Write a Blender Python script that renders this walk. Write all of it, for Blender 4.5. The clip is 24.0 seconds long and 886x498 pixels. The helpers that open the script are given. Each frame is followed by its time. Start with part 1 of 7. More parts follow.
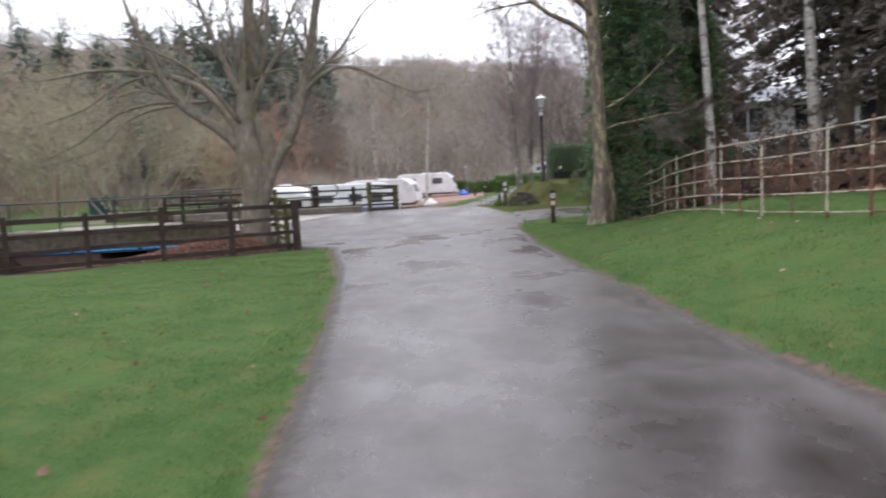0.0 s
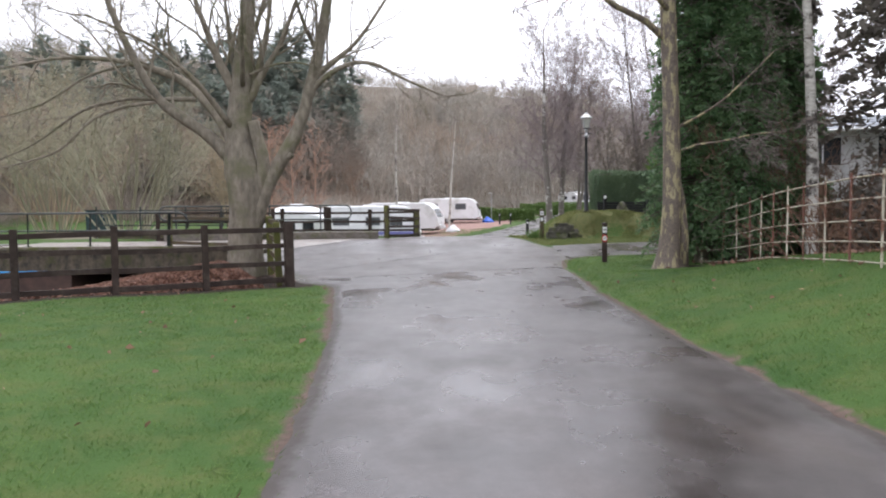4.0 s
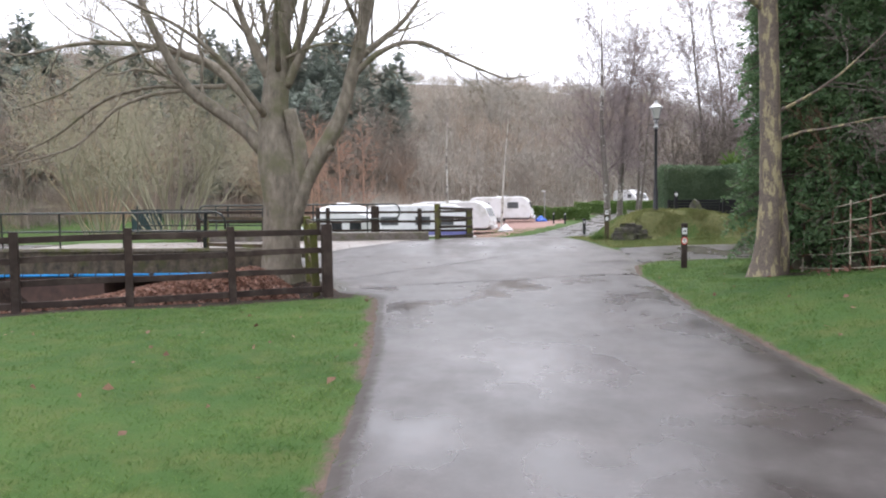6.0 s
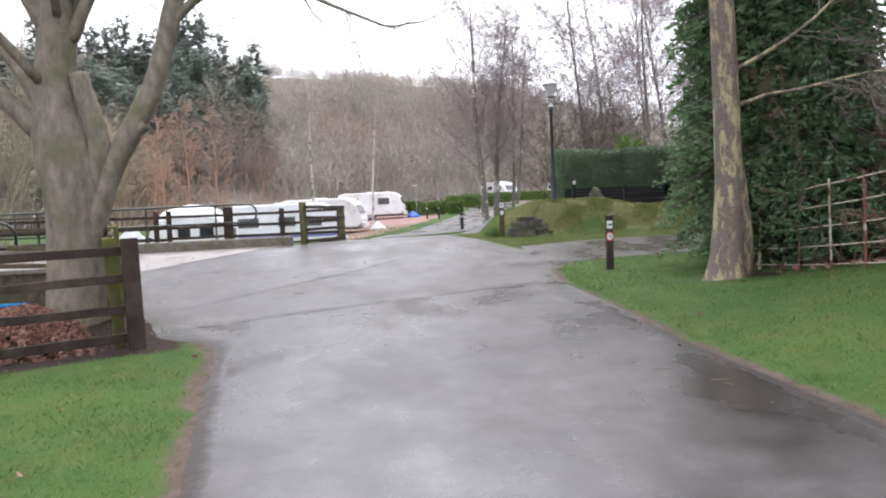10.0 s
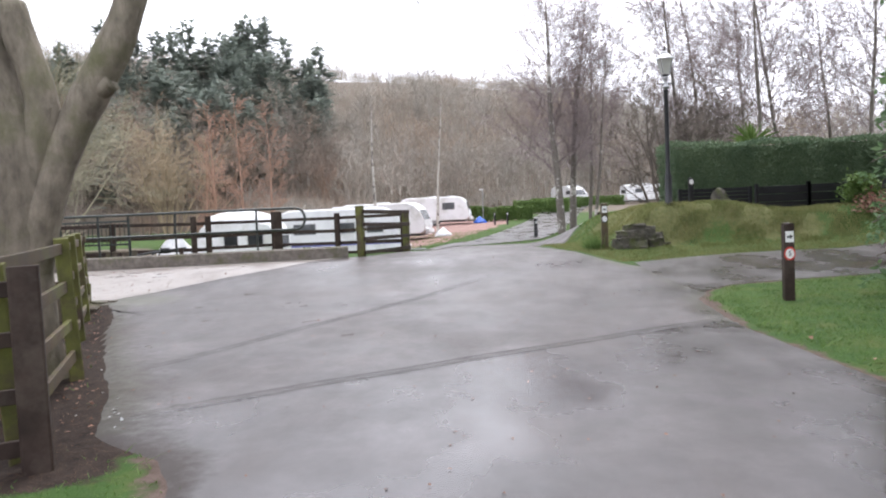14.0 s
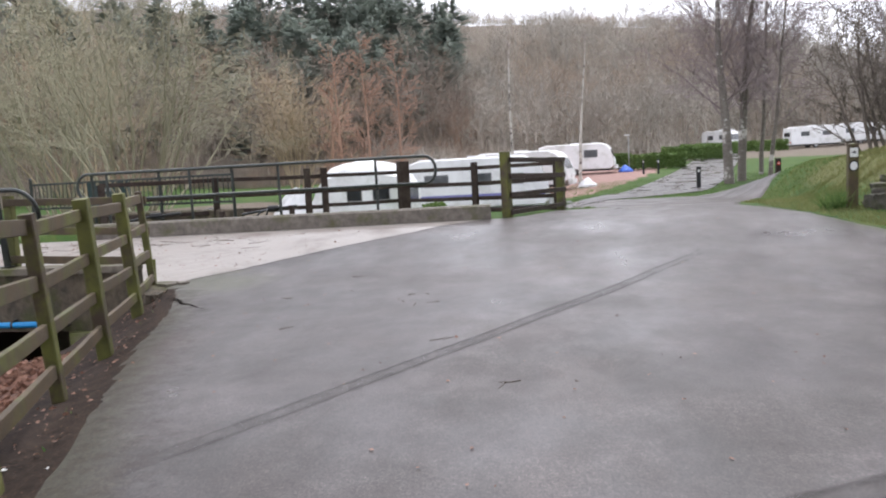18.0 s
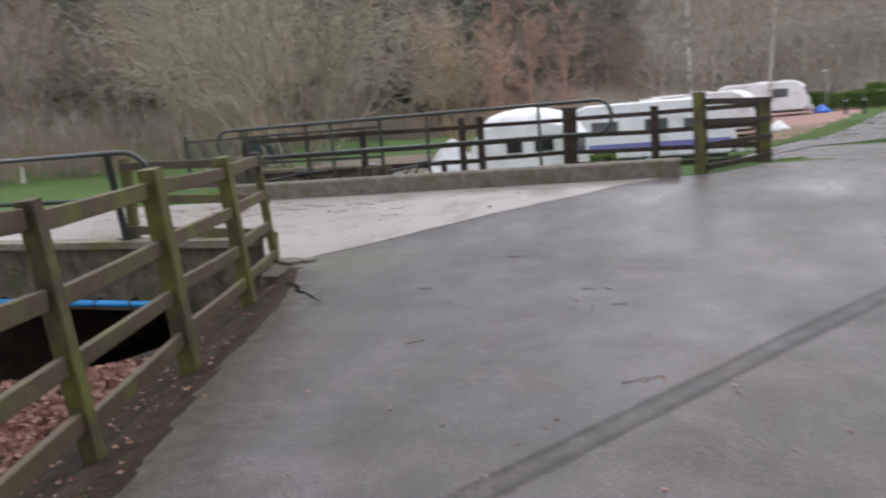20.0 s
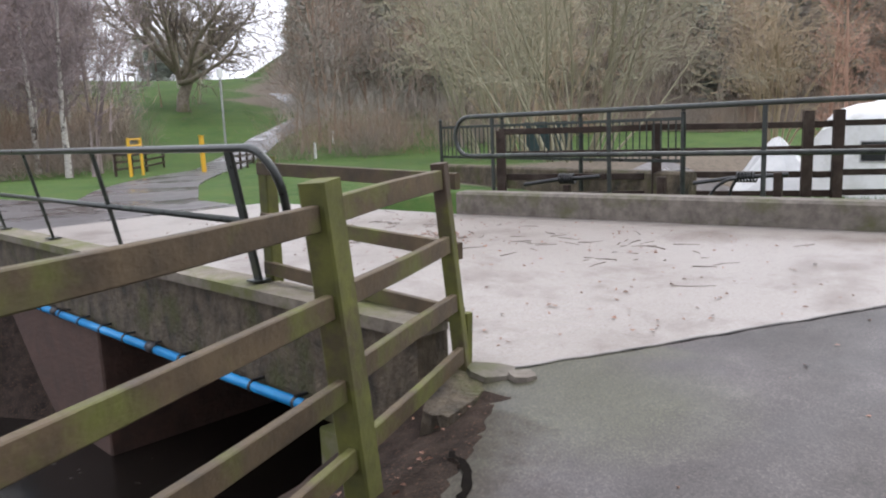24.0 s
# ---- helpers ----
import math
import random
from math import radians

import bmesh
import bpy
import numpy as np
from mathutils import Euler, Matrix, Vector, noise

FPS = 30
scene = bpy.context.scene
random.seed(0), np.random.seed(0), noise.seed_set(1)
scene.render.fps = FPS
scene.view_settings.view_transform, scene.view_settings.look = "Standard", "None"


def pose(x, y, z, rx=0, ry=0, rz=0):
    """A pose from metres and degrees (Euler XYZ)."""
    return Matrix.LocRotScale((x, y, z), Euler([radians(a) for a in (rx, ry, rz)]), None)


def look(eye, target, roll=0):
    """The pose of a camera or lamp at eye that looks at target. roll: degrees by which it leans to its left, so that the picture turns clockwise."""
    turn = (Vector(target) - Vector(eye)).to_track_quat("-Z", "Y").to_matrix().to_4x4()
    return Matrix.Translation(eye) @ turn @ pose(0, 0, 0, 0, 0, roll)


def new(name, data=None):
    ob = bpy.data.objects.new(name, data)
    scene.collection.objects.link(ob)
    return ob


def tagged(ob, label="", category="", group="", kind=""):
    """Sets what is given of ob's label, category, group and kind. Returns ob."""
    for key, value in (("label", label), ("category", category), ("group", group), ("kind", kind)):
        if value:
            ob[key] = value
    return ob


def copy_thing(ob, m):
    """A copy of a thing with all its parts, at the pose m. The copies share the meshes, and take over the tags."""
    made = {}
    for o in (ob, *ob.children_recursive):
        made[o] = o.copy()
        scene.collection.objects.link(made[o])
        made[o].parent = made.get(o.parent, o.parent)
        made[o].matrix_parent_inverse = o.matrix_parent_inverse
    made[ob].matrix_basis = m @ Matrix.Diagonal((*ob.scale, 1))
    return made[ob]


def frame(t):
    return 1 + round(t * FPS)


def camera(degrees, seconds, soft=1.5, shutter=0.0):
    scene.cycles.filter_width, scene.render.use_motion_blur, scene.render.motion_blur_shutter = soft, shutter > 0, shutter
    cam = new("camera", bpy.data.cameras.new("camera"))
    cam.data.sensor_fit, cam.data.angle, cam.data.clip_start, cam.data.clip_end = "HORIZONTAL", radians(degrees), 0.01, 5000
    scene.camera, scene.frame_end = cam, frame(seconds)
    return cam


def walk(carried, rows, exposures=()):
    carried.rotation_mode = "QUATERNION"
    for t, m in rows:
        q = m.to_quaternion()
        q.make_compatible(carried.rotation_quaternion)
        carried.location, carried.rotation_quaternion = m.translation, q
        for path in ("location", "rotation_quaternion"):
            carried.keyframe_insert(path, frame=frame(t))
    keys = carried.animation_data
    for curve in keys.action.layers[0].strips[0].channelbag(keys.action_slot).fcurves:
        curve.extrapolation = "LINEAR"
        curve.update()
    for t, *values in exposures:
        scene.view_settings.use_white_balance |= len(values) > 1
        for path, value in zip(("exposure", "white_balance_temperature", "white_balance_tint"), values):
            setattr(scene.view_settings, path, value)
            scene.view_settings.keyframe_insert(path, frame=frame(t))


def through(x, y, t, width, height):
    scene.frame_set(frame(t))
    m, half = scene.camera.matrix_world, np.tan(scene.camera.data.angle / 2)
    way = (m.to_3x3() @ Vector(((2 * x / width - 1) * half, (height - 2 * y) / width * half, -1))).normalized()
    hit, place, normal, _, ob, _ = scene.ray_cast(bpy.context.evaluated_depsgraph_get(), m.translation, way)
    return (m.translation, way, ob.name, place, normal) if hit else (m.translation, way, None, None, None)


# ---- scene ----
cam = camera(61.4, 24.0, soft=2.0, shutter=0.4)
METRES, EYE, TILT, LEAN, TURN = 24.6, 1.5, 1.0, 0.0, 0.0
ROWS = [
    (0.0, 0.0, 0.0, 0.0, -0.3, -6.17, 2.77),
    (0.5, -0.001, 0.0199, -0.0002, -5.46, -5.29, 1.94),
    (1.0, -0.0023, 0.0402, 0.0002, 1.13, -4.48, 1.69),
    (1.5, -0.0049, 0.061, -0.0003, -3.38, -4.08, 1.56),
    (2.0, -0.0045, 0.0808, -0.0007, -1.33, -3.2, 1.86),
    (2.5, -0.0063, 0.1012, -0.0016, 0.02, -2.79, 1.62),
    (3.0, -0.0062, 0.1213, -0.0026, -5.29, -4.21, 0.82),
    (3.5, -0.0082, 0.1414, -0.0027, 1.26, -4.13, 0.62),
    (5.5, -0.0153, 0.2232, -0.0029, 1.44, -4.39, 0.31),
    (6.0, -0.0196, 0.2437, -0.0042, 5.17, -4.22, 0.67),
    (6.5, -0.0206, 0.2643, -0.0052, -1.92, -4.82, 0.38),
    (7.0, -0.0229, 0.2841, -0.0051, 5.45, -5.15, 0.92),
    (7.5, -0.0248, 0.3048, -0.0046, -0.93, -7.02, 0.79),
    (8.0, -0.0254, 0.3249, -0.0044, 5.24, -8.04, 1.78),
    (8.5, -0.0297, 0.3442, -0.0045, -1.69, -7.02, 0.96),
    (9.0, -0.0309, 0.3617, -0.0054, 1.11, -5.01, 2.24),
    (9.5, -0.0339, 0.3834, -0.0067, 1.64, -4.53, 2.77),
    (10.0, -0.0346, 0.4038, -0.0069, -5.06, -4.79, 2.47),
    (10.5, -0.0357, 0.4239, -0.0067, 0.39, -3.94, 3.51),
    (12.5, -0.041, 0.5045, -0.0097, -4.24, -4.64, 2.9),
    (13.0, -0.0434, 0.5263, -0.0104, -1.05, -4.27, 3.04),
    (13.5, -0.0439, 0.5469, -0.0109, -5.74, -3.98, 2.45),
    (14.0, -0.0452, 0.5692, -0.0112, -0.33, -4.16, 2.49),
    (14.5, -0.0488, 0.5908, -0.0115, -4.71, -4.38, 1.87),
    (15.0, -0.051, 0.6118, -0.0114, 1.37, -4.77, 1.54),
    (15.5, -0.0564, 0.6319, -0.012, -2.01, -5.21, 1.1),
    (16.0, -0.059, 0.6517, -0.0127, 2.01, -6.04, 2.47),
    (16.5, -0.0631, 0.6721, -0.0137, 2.54, -6.97, 2.12),
    (17.0, -0.0669, 0.6935, -0.0143, 3.01, -8.83, 2.45),
    (17.5, -0.0704, 0.7137, -0.0144, 9.61, -7.29, 3.32),
    (19.5, -0.0884, 0.7987, -0.016, 9.78, -10.15, 3.53),
    (20.0, -0.0962, 0.8169, -0.0155, 21.96, -10.58, 4.94),
    (20.5, -0.1057, 0.8358, -0.0154, 26.42, -8.11, 4.76),
    (21.0, -0.1138, 0.8566, -0.0151, 34.82, -8.11, 5.18),
    (21.5, -0.1252, 0.8762, -0.0154, 27.41, -8.62, 2.98),
    (22.0, -0.1339, 0.8973, -0.0167, 32.69, -9.34, 3.82),
    (22.5, -0.1437, 0.9166, -0.0173, 34.07, -9.61, 3.98),
    (23.0, -0.1534, 0.9361, -0.0177, 32.9, -8.72, 4.34),
    (23.5, -0.1641, 0.9533, -0.0169, 42.86, -8.44, 4.67),
    (24.0, -0.1769, 0.968, -0.0165, 43.96, -10.05, 3.03),
]
EXPOSURES = ((0, 1.02), (2, 0.98), (4.5, 1.2), (7, 1.38), (9, 1.44), (14, 1.38), (17.5, 1.28), (19.6, 0.80), (20.4, 0.92), (22, 1.12), (24, 1.12))
walk(cam, [(t, pose(0, 0, EYE, TILT, LEAN, TURN) @ pose(METRES * x, METRES * y, METRES * z, 90 + pitch, roll, yaw)) for t, x, y, z, yaw, pitch, roll in ROWS], EXPOSURES)

# ---- light ----
world = bpy.data.worlds.new("overcast_sky")
scene.world = world
world.use_nodes = True
wn = world.node_tree.nodes
wl = world.node_tree.links
sky = wn.new("ShaderNodeTexSky")
sky.sky_type = "NISHITA"
sky.sun_disc = False
sky.sun_elevation = radians(64)
sky.sun_rotation = radians(16)
sky.dust_density = 6.0
sky.air_density = 1.2
grey = wn.new("ShaderNodeHueSaturation")
grey.inputs["Saturation"].default_value = 0.10
cloud = wn.new("ShaderNodeMixRGB")
cloud.inputs["Fac"].default_value = 0.62
cloud.inputs["Color2"].default_value = (8.5, 8.75, 10.15, 1)
wl.new(sky.outputs["Color"], grey.inputs["Color"])
wl.new(grey.outputs["Color"], cloud.inputs["Color1"])
wl.new(cloud.outputs["Color"], wn["Background"].inputs["Color"])
wn["Background"].inputs["Strength"].default_value = 0.12
sun = new("sun", bpy.data.lights.new("sun", "SUN"))
sun.data.energy = 0.45
sun.data.angle = radians(25)
sun.data.color = (1.0, 0.97, 0.93)
sun.matrix_world = look((4, 14, 30), (0, 0, 0))


# ---- materials ----
def nodes_of(name):
    m = bpy.data.materials.new(name)
    m.use_nodes = True
    return m, m.node_tree.nodes, m.node_tree.links, m.node_tree.nodes["Principled BSDF"]


def noise_of(n, l, coord, scale, detail=4.0, rough=0.55, stretch=None):
    t = n.new("ShaderNodeTexNoise")
    t.inputs["Scale"].default_value = scale
    t.inputs["Detail"].default_value = detail
    t.inputs["Roughness"].default_value = rough
    if stretch:
        mp = n.new("ShaderNodeMapping")
        mp.inputs["Scale"].default_value = stretch
        l.new(coord, mp.inputs["Vector"])
        l.new(mp.outputs["Vector"], t.inputs["Vector"])
    else:
        l.new(coord, t.inputs["Vector"])
    return t.outputs["Fac"]


def ramp_of(n, l, fac, *stops):
    r = n.new("ShaderNodeValToRGB")
    e = r.color_ramp.elements
    while len(e) < len(stops):
        e.new(0.5)
    for i, (p, c) in enumerate(stops):
        e[i].position = p
        e[i].color = (*c, 1) if len(c) == 3 else c
    l.new(fac, r.inputs["Fac"])
    return r.outputs["Color"]


def mix_of(n, l, fac, a, b, kind="MIX"):
    m = n.new("ShaderNodeMixRGB")
    m.blend_type = kind
    for sock, v in ((m.inputs["Fac"], fac), (m.inputs["Color1"], a), (m.inputs["Color2"], b)):
        if isinstance(v, (int, float)):
            sock.default_value = v
        elif isinstance(v, tuple):
            sock.default_value = (*v, 1)
        else:
            l.new(v, sock)
    return m.outputs["Color"]


def math_of(n, l, op, a, b=0.0, c=None):
    m = n.new("ShaderNodeMath")
    m.operation = op
    for sock, v in zip(m.inputs, (a, b, c)):
        if v is None:
            continue
        if isinstance(v, (int, float)):
            sock.default_value = v
        else:
            l.new(v, sock)
    return m.outputs["Value"]


def bump_of(n, l, bsdf, height, strength, distance):
    b = n.new("ShaderNodeBump")
    b.inputs["Strength"].default_value = strength
    b.inputs["Distance"].default_value = distance
    l.new(height, b.inputs["Height"])
    l.new(b.outputs["Normal"], bsdf.inputs["Normal"])


def coords(n, world_space=True):
    if world_space:
        return n.new("ShaderNodeNewGeometry").outputs["Position"]
    return n.new("ShaderNodeTexCoord").outputs["Object"]


def mat(name, dark, light, scale=4.0, rough=0.6, bump=0.3, bdist=0.01, bscale=None, metal=0.0, stain=None, stain_scale=1.0, stain_at=(0.5, 0.65),
        stretch=None, vary=0.25, spec=0.5, local=False, coat=0.0):
    """A plain two-tone surface with fine grain, an optional stain at a larger scale and a shift from object to object."""
    m, n, l, b = nodes_of(name)
    c = coords(n, not local)
    f = noise_of(n, l, c, scale, 6.0, 0.6, stretch)
    col = ramp_of(n, l, f, (0.3, dark), (0.7, light))
    if stain:
        s = noise_of(n, l, c, stain_scale, 5.0, 0.65)
        k = ramp_of(n, l, s, (stain_at[0], (0, 0, 0)), (stain_at[1], (1, 1, 1)))
        col = mix_of(n, l, k, col, stain)
    if vary:
        o = n.new("ShaderNodeObjectInfo").outputs["Random"]
        v = math_of(n, l, "MULTIPLY_ADD", o, vary, 1.0 - vary / 2)
        col = mix_of(n, l, 1.0, col, v, "MULTIPLY")
    l.new(col, b.inputs["Base Color"])
    b.inputs["Metallic"].default_value = metal
    b.inputs["Specular IOR Level"].default_value = spec
    if coat:
        b.inputs["Coat Weight"].default_value = coat
        b.inputs["Coat Roughness"].default_value = 0.1
    r = math_of(n, l, "MULTIPLY_ADD", f, 0.3, rough - 0.15)
    l.new(r, b.inputs["Roughness"])
    if bump:
        bf = noise_of(n, l, c, bscale or scale * 3, 5.0, 0.65, stretch)
        bump_of(n, l, b, bf, bump, bdist)
    return m


def leaf_mat(name, dark, light, rough=0.5, patch=0.6, through=0.25, island=0.5):
    """Leaves or blades: tone by island and by patch, with a little light let through."""
    m, n, l, b = nodes_of(name)
    g = n.new("ShaderNodeNewGeometry")
    p = noise_of(n, l, g.outputs["Position"], patch, 6.0, 0.65)
    f = math_of(n, l, "MULTIPLY_ADD", g.outputs["Random Per Island"], island, math_of(n, l, "MULTIPLY_ADD", p, 1.6 * (1 - island), -0.3 * (1 - island)))
    col = ramp_of(n, l, f, (0.15, dark), (0.85, light))
    l.new(col, b.inputs["Base Color"])
    b.inputs["Roughness"].default_value = rough
    b.inputs["Specular IOR Level"].default_value = 0.2
    if through:
        t = n.new("ShaderNodeBsdfTranslucent")
        l.new(col, t.inputs["Color"])
        mx = n.new("ShaderNodeMixShader")
        mx.inputs["Fac"].default_value = through
        l.new(b.outputs["BSDF"], mx.inputs[1])
        l.new(t.outputs["BSDF"], mx.inputs[2])
        l.new(mx.outputs["Shader"], n["Material Output"].inputs["Surface"])
    return m


def wet_asphalt(name):
    m, n, l, b = nodes_of(name)
    c = coords(n)
    big = noise_of(n, l, c, 0.5, 6.0, 0.65)
    mid = noise_of(n, l, c, 2.3, 6.0, 0.7)
    fine = noise_of(n, l, c, 120.0, 2.0, 0.7)
    both = mix_of(n, l, 0.5, big, mid)
    col = ramp_of(n, l, both, (0.38, (0.030, 0.0242, 0.0228)), (0.50, (0.051, 0.0425, 0.0412)), (0.64, (0.090, 0.0775, 0.0775)))
    warm = noise_of(n, l, c, 0.8, 3.0, 0.6, (1.0, 0.45, 1.0))
    col = mix_of(n, l, ramp_of(n, l, warm, (0.54, (0, 0, 0)), (0.72, (0.7, 0.7, 0.7))), col, (0.066, 0.051, 0.046))
    col = mix_of(n, l, 0.75, col, ramp_of(n, l, fine, (0.32, (0.45, 0.45, 0.45)), (0.68, (1.35, 1.35, 1.35))), "MULTIPLY")
    a = n.new("ShaderNodeAttribute")
    a.attribute_name = "moss"
    k = ramp_of(n, l, math_of(n, l, "ADD", a.outputs["Fac"], math_of(n, l, "MULTIPLY_ADD", mid, 0.9, -0.45)), (0.30, (0, 0, 0)), (0.9, (0.6, 0.6, 0.6)))
    col = mix_of(n, l, k, col, (0.052, 0.055, 0.024))
    a2 = n.new("ShaderNodeAttribute")
    a2.attribute_name = "mud"
    k = math_of(n, l, "ADD", a2.outputs["Fac"], math_of(n, l, "MULTIPLY_ADD", noise_of(n, l, c, 6.0, 6.0, 0.75), 1.3, -0.65))
    dirty = ramp_of(n, l, k, (0.40, (0, 0, 0)), (1.0, (0.7, 0.7, 0.7)))
    col = mix_of(n, l, dirty, col, (0.036, 0.027, 0.022))
    a3 = n.new("ShaderNodeAttribute")
    a3.attribute_name = "old"
    grit = noise_of(n, l, c, 70.0, 3.0, 0.8)
    old = math_of(n, l, "ADD", a3.outputs["Fac"], math_of(n, l, "MULTIPLY_ADD", noise_of(n, l, c, 3.0, 5.0, 0.7), 0.5, -0.25))
    old = ramp_of(n, l, old, (0.4, (0, 0, 0)), (0.6, (1, 1, 1)))
    col = mix_of(n, l, old, col, mix_of(n, l, 1.0, col, ramp_of(n, l, grit, (0.34, (0.5, 0.49, 0.48)), (0.52, (1.08, 1.06, 1.05)), (0.70, (2.2, 2.1, 2.05))), "MULTIPLY"))
    l.new(col, b.inputs["Base Color"])
    wet = ramp_of(n, l, noise_of(n, l, c, 0.7, 5.0, 0.6, (1.0, 0.6, 1.0)), (0.34, (0.16, 0.16, 0.16)), (0.64, (0.46, 0.46, 0.46)))
    l.new(mix_of(n, l, dirty, mix_of(n, l, old, wet, mix_of(n, l, 1.0, wet, (0.10, 0.10, 0.10), "ADD")), (0.68, 0.68, 0.68)), b.inputs["Roughness"])
    l.new(mix_of(n, l, dirty, mix_of(n, l, old, (0.58, 0.58, 0.58), (0.48, 0.48, 0.48)), (0.2, 0.2, 0.2)), b.inputs["Specular IOR Level"])
    hgt = mix_of(n, l, mix_of(n, l, old, (0.25, 0.25, 0.25), (0.6, 0.6, 0.6)), fine, grit)
    bump_of(n, l, b, hgt, 0.14, 0.004)
    return m


def tar_mat(name):
    """Dark tar that thins out raggedly towards its edges."""
    m, n, l, b = nodes_of(name)
    c = coords(n)
    f = noise_of(n, l, c, 14.0, 5.0, 0.7)
    l.new(ramp_of(n, l, f, (0.3, (0.019, 0.015, 0.0145)), (0.7, (0.040, 0.034, 0.033))), b.inputs["Base Color"])
    b.inputs["Roughness"].default_value = 0.5
    b.inputs["Specular IOR Level"].default_value = 0.35
    a = n.new("ShaderNodeAttribute")
    a.attribute_name = "thick"
    k = math_of(n, l, "ADD", a.outputs["Fac"], math_of(n, l, "MULTIPLY_ADD", noise_of(n, l, c, 5.0, 6.0, 0.75), 1.5, -0.75))
    k = ramp_of(n, l, k, (0.15, (0, 0, 0)), (0.85, (0.44, 0.44, 0.44)))
    t = n.new("ShaderNodeBsdfTransparent")
    mx = n.new("ShaderNodeMixShader")
    l.new(k, mx.inputs["Fac"])
    l.new(t.outputs["BSDF"], mx.inputs[1])
    l.new(b.outputs["BSDF"], mx.inputs[2])
    l.new(mx.outputs["Shader"], n["Material Output"].inputs["Surface"])
    bump_of(n, l, b, f, 0.4, 0.005)
    return m


def ground_mat(name):
    """Turf, mud with dead leaves, red gravel and woodland floor, by masks with ragged edges."""
    m, n, l, b = nodes_of(name)
    c = coords(n)
    n1 = noise_of(n, l, c, 0.35, 5.0, 0.6)
    n2 = noise_of(n, l, c, 7.0, 5.0, 0.7)
    n3 = noise_of(n, l, c, 60.0, 3.0, 0.7)
    grass = ramp_of(n, l, n1, (0.3, (0.030, 0.072, 0.019)), (0.7, (0.068, 0.118, 0.031)))
    n4 = noise_of(n, l, c, 2.2, 5.0, 0.7)
    grass = mix_of(n, l, ramp_of(n, l, n4, (0.46, (0, 0, 0)), (0.66, (0.75, 0.75, 0.75))), grass, (0.094, 0.110, 0.036))
    grass = mix_of(n, l, ramp_of(n, l, n2, (0.60, (0, 0, 0)), (0.74, (0.6, 0.6, 0.6))), grass, (0.034, 0.072, 0.020))
    grass = mix_of(n, l, 0.55, grass, ramp_of(n, l, n3, (0.3, (0.55, 0.6, 0.5)), (0.7, (1.15, 1.1, 1.0))), "MULTIPLY")
    dirt = ramp_of(n, l, n2, (0.3, (0.010, 0.007, 0.006)), (0.7, (0.050, 0.036, 0.028)))
    dirt = mix_of(n, l, ramp_of(n, l, n3, (0.60, (0, 0, 0)), (0.66, (1, 1, 1))), dirt, (0.13, 0.074, 0.048))
    gravel = ramp_of(n, l, n3, (0.3, (0.17, 0.095, 0.08)), (0.7, (0.36, 0.24, 0.21)))
    wood = ramp_of(n, l, n2, (0.3, (0.095, 0.080, 0.064)), (0.7, (0.20, 0.165, 0.13)))
    rim = ramp_of(n, l, n2, (0.3, (0.058, 0.041, 0.034)), (0.7, (0.145, 0.105, 0.088)))
    tussock = ramp_of(n, l, n2, (0.3, (0.066, 0.085, 0.028)), (0.7, (0.165, 0.155, 0.070)))
    col = grass
    for key, other in (("wood", wood), ("gravel", gravel), ("rough", tussock), ("rim", rim), ("dirt", dirt)):
        a = n.new("ShaderNodeAttribute")
        a.attribute_name = key
        k = math_of(n, l, "ADD", a.outputs["Fac"], math_of(n, l, "MULTIPLY_ADD", n2, 0.7, -0.35))
        k = math_of(n, l, "ADD", k, math_of(n, l, "MULTIPLY_ADD", n4, 0.7, -0.35))
        k = ramp_of(n, l, k, (0.38, (0, 0, 0)), (0.62, (1, 1, 1)))
        col = mix_of(n, l, k, col, other)
    l.new(col, b.inputs["Base Color"])
    b.inputs["Roughness"].default_value = 0.85
    b.inputs["Specular IOR Level"].default_value = 0.12
    bump_of(n, l, b, mix_of(n, l, 0.5, n2, n3), 0.6, 0.03)
    return m


def plane_bark(name):
    m, n, l, b = nodes_of(name)
    c = coords(n)
    f = noise_of(n, l, c, 5.2, 5.0, 0.66, (1.5, 1.5, 0.55))
    g = noise_of(n, l, c, 30.0, 4.0, 0.7)
    k = ramp_of(n, l, f, (0.50, (0, 0, 0)), (0.57, (1, 1, 1)))
    col = mix_of(n, l, k, ramp_of(n, l, g, (0.3, (0.082, 0.062, 0.048)), (0.7, (0.185, 0.145, 0.115))), ramp_of(n, l, g, (0.3, (0.25, 0.205, 0.105)), (0.7, (0.37, 0.32, 0.19))))
    l.new(col, b.inputs["Base Color"])
    b.inputs["Roughness"].default_value = 0.75
    bump_of(n, l, b, mix_of(n, l, k, g, (0.2, 0.2, 0.2)), 0.6, 0.02)
    return m


M = {}
M["asphalt"] = wet_asphalt("wet_asphalt")
M["ground"] = ground_mat("turf_and_soil")
M["seam"] = tar_mat("tar_seam")
M["deck"] = mat("worn_concrete_deck", (0.205, 0.175, 0.155), (0.38, 0.345, 0.32), 55, 0.33, 0.35, 0.004, 110, stain=(0.17, 0.135, 0.115), stain_scale=1.2, spec=0.55)
M["concrete"] = mat("mossy_concrete", (0.105, 0.088, 0.064), (0.225, 0.195, 0.155), 9, 0.8, 0.6, 0.012, 30, stain=(0.10, 0.105, 0.030), stain_scale=2.2, stain_at=(0.44, 0.62))
M["kerb"] = mat("weathered_kerb_concrete", (0.085, 0.072, 0.058), (0.20, 0.175, 0.148), 9, 0.8, 0.6, 0.012, 30, stain=(0.085, 0.086, 0.036), stain_scale=2.6, stain_at=(0.50, 0.70))
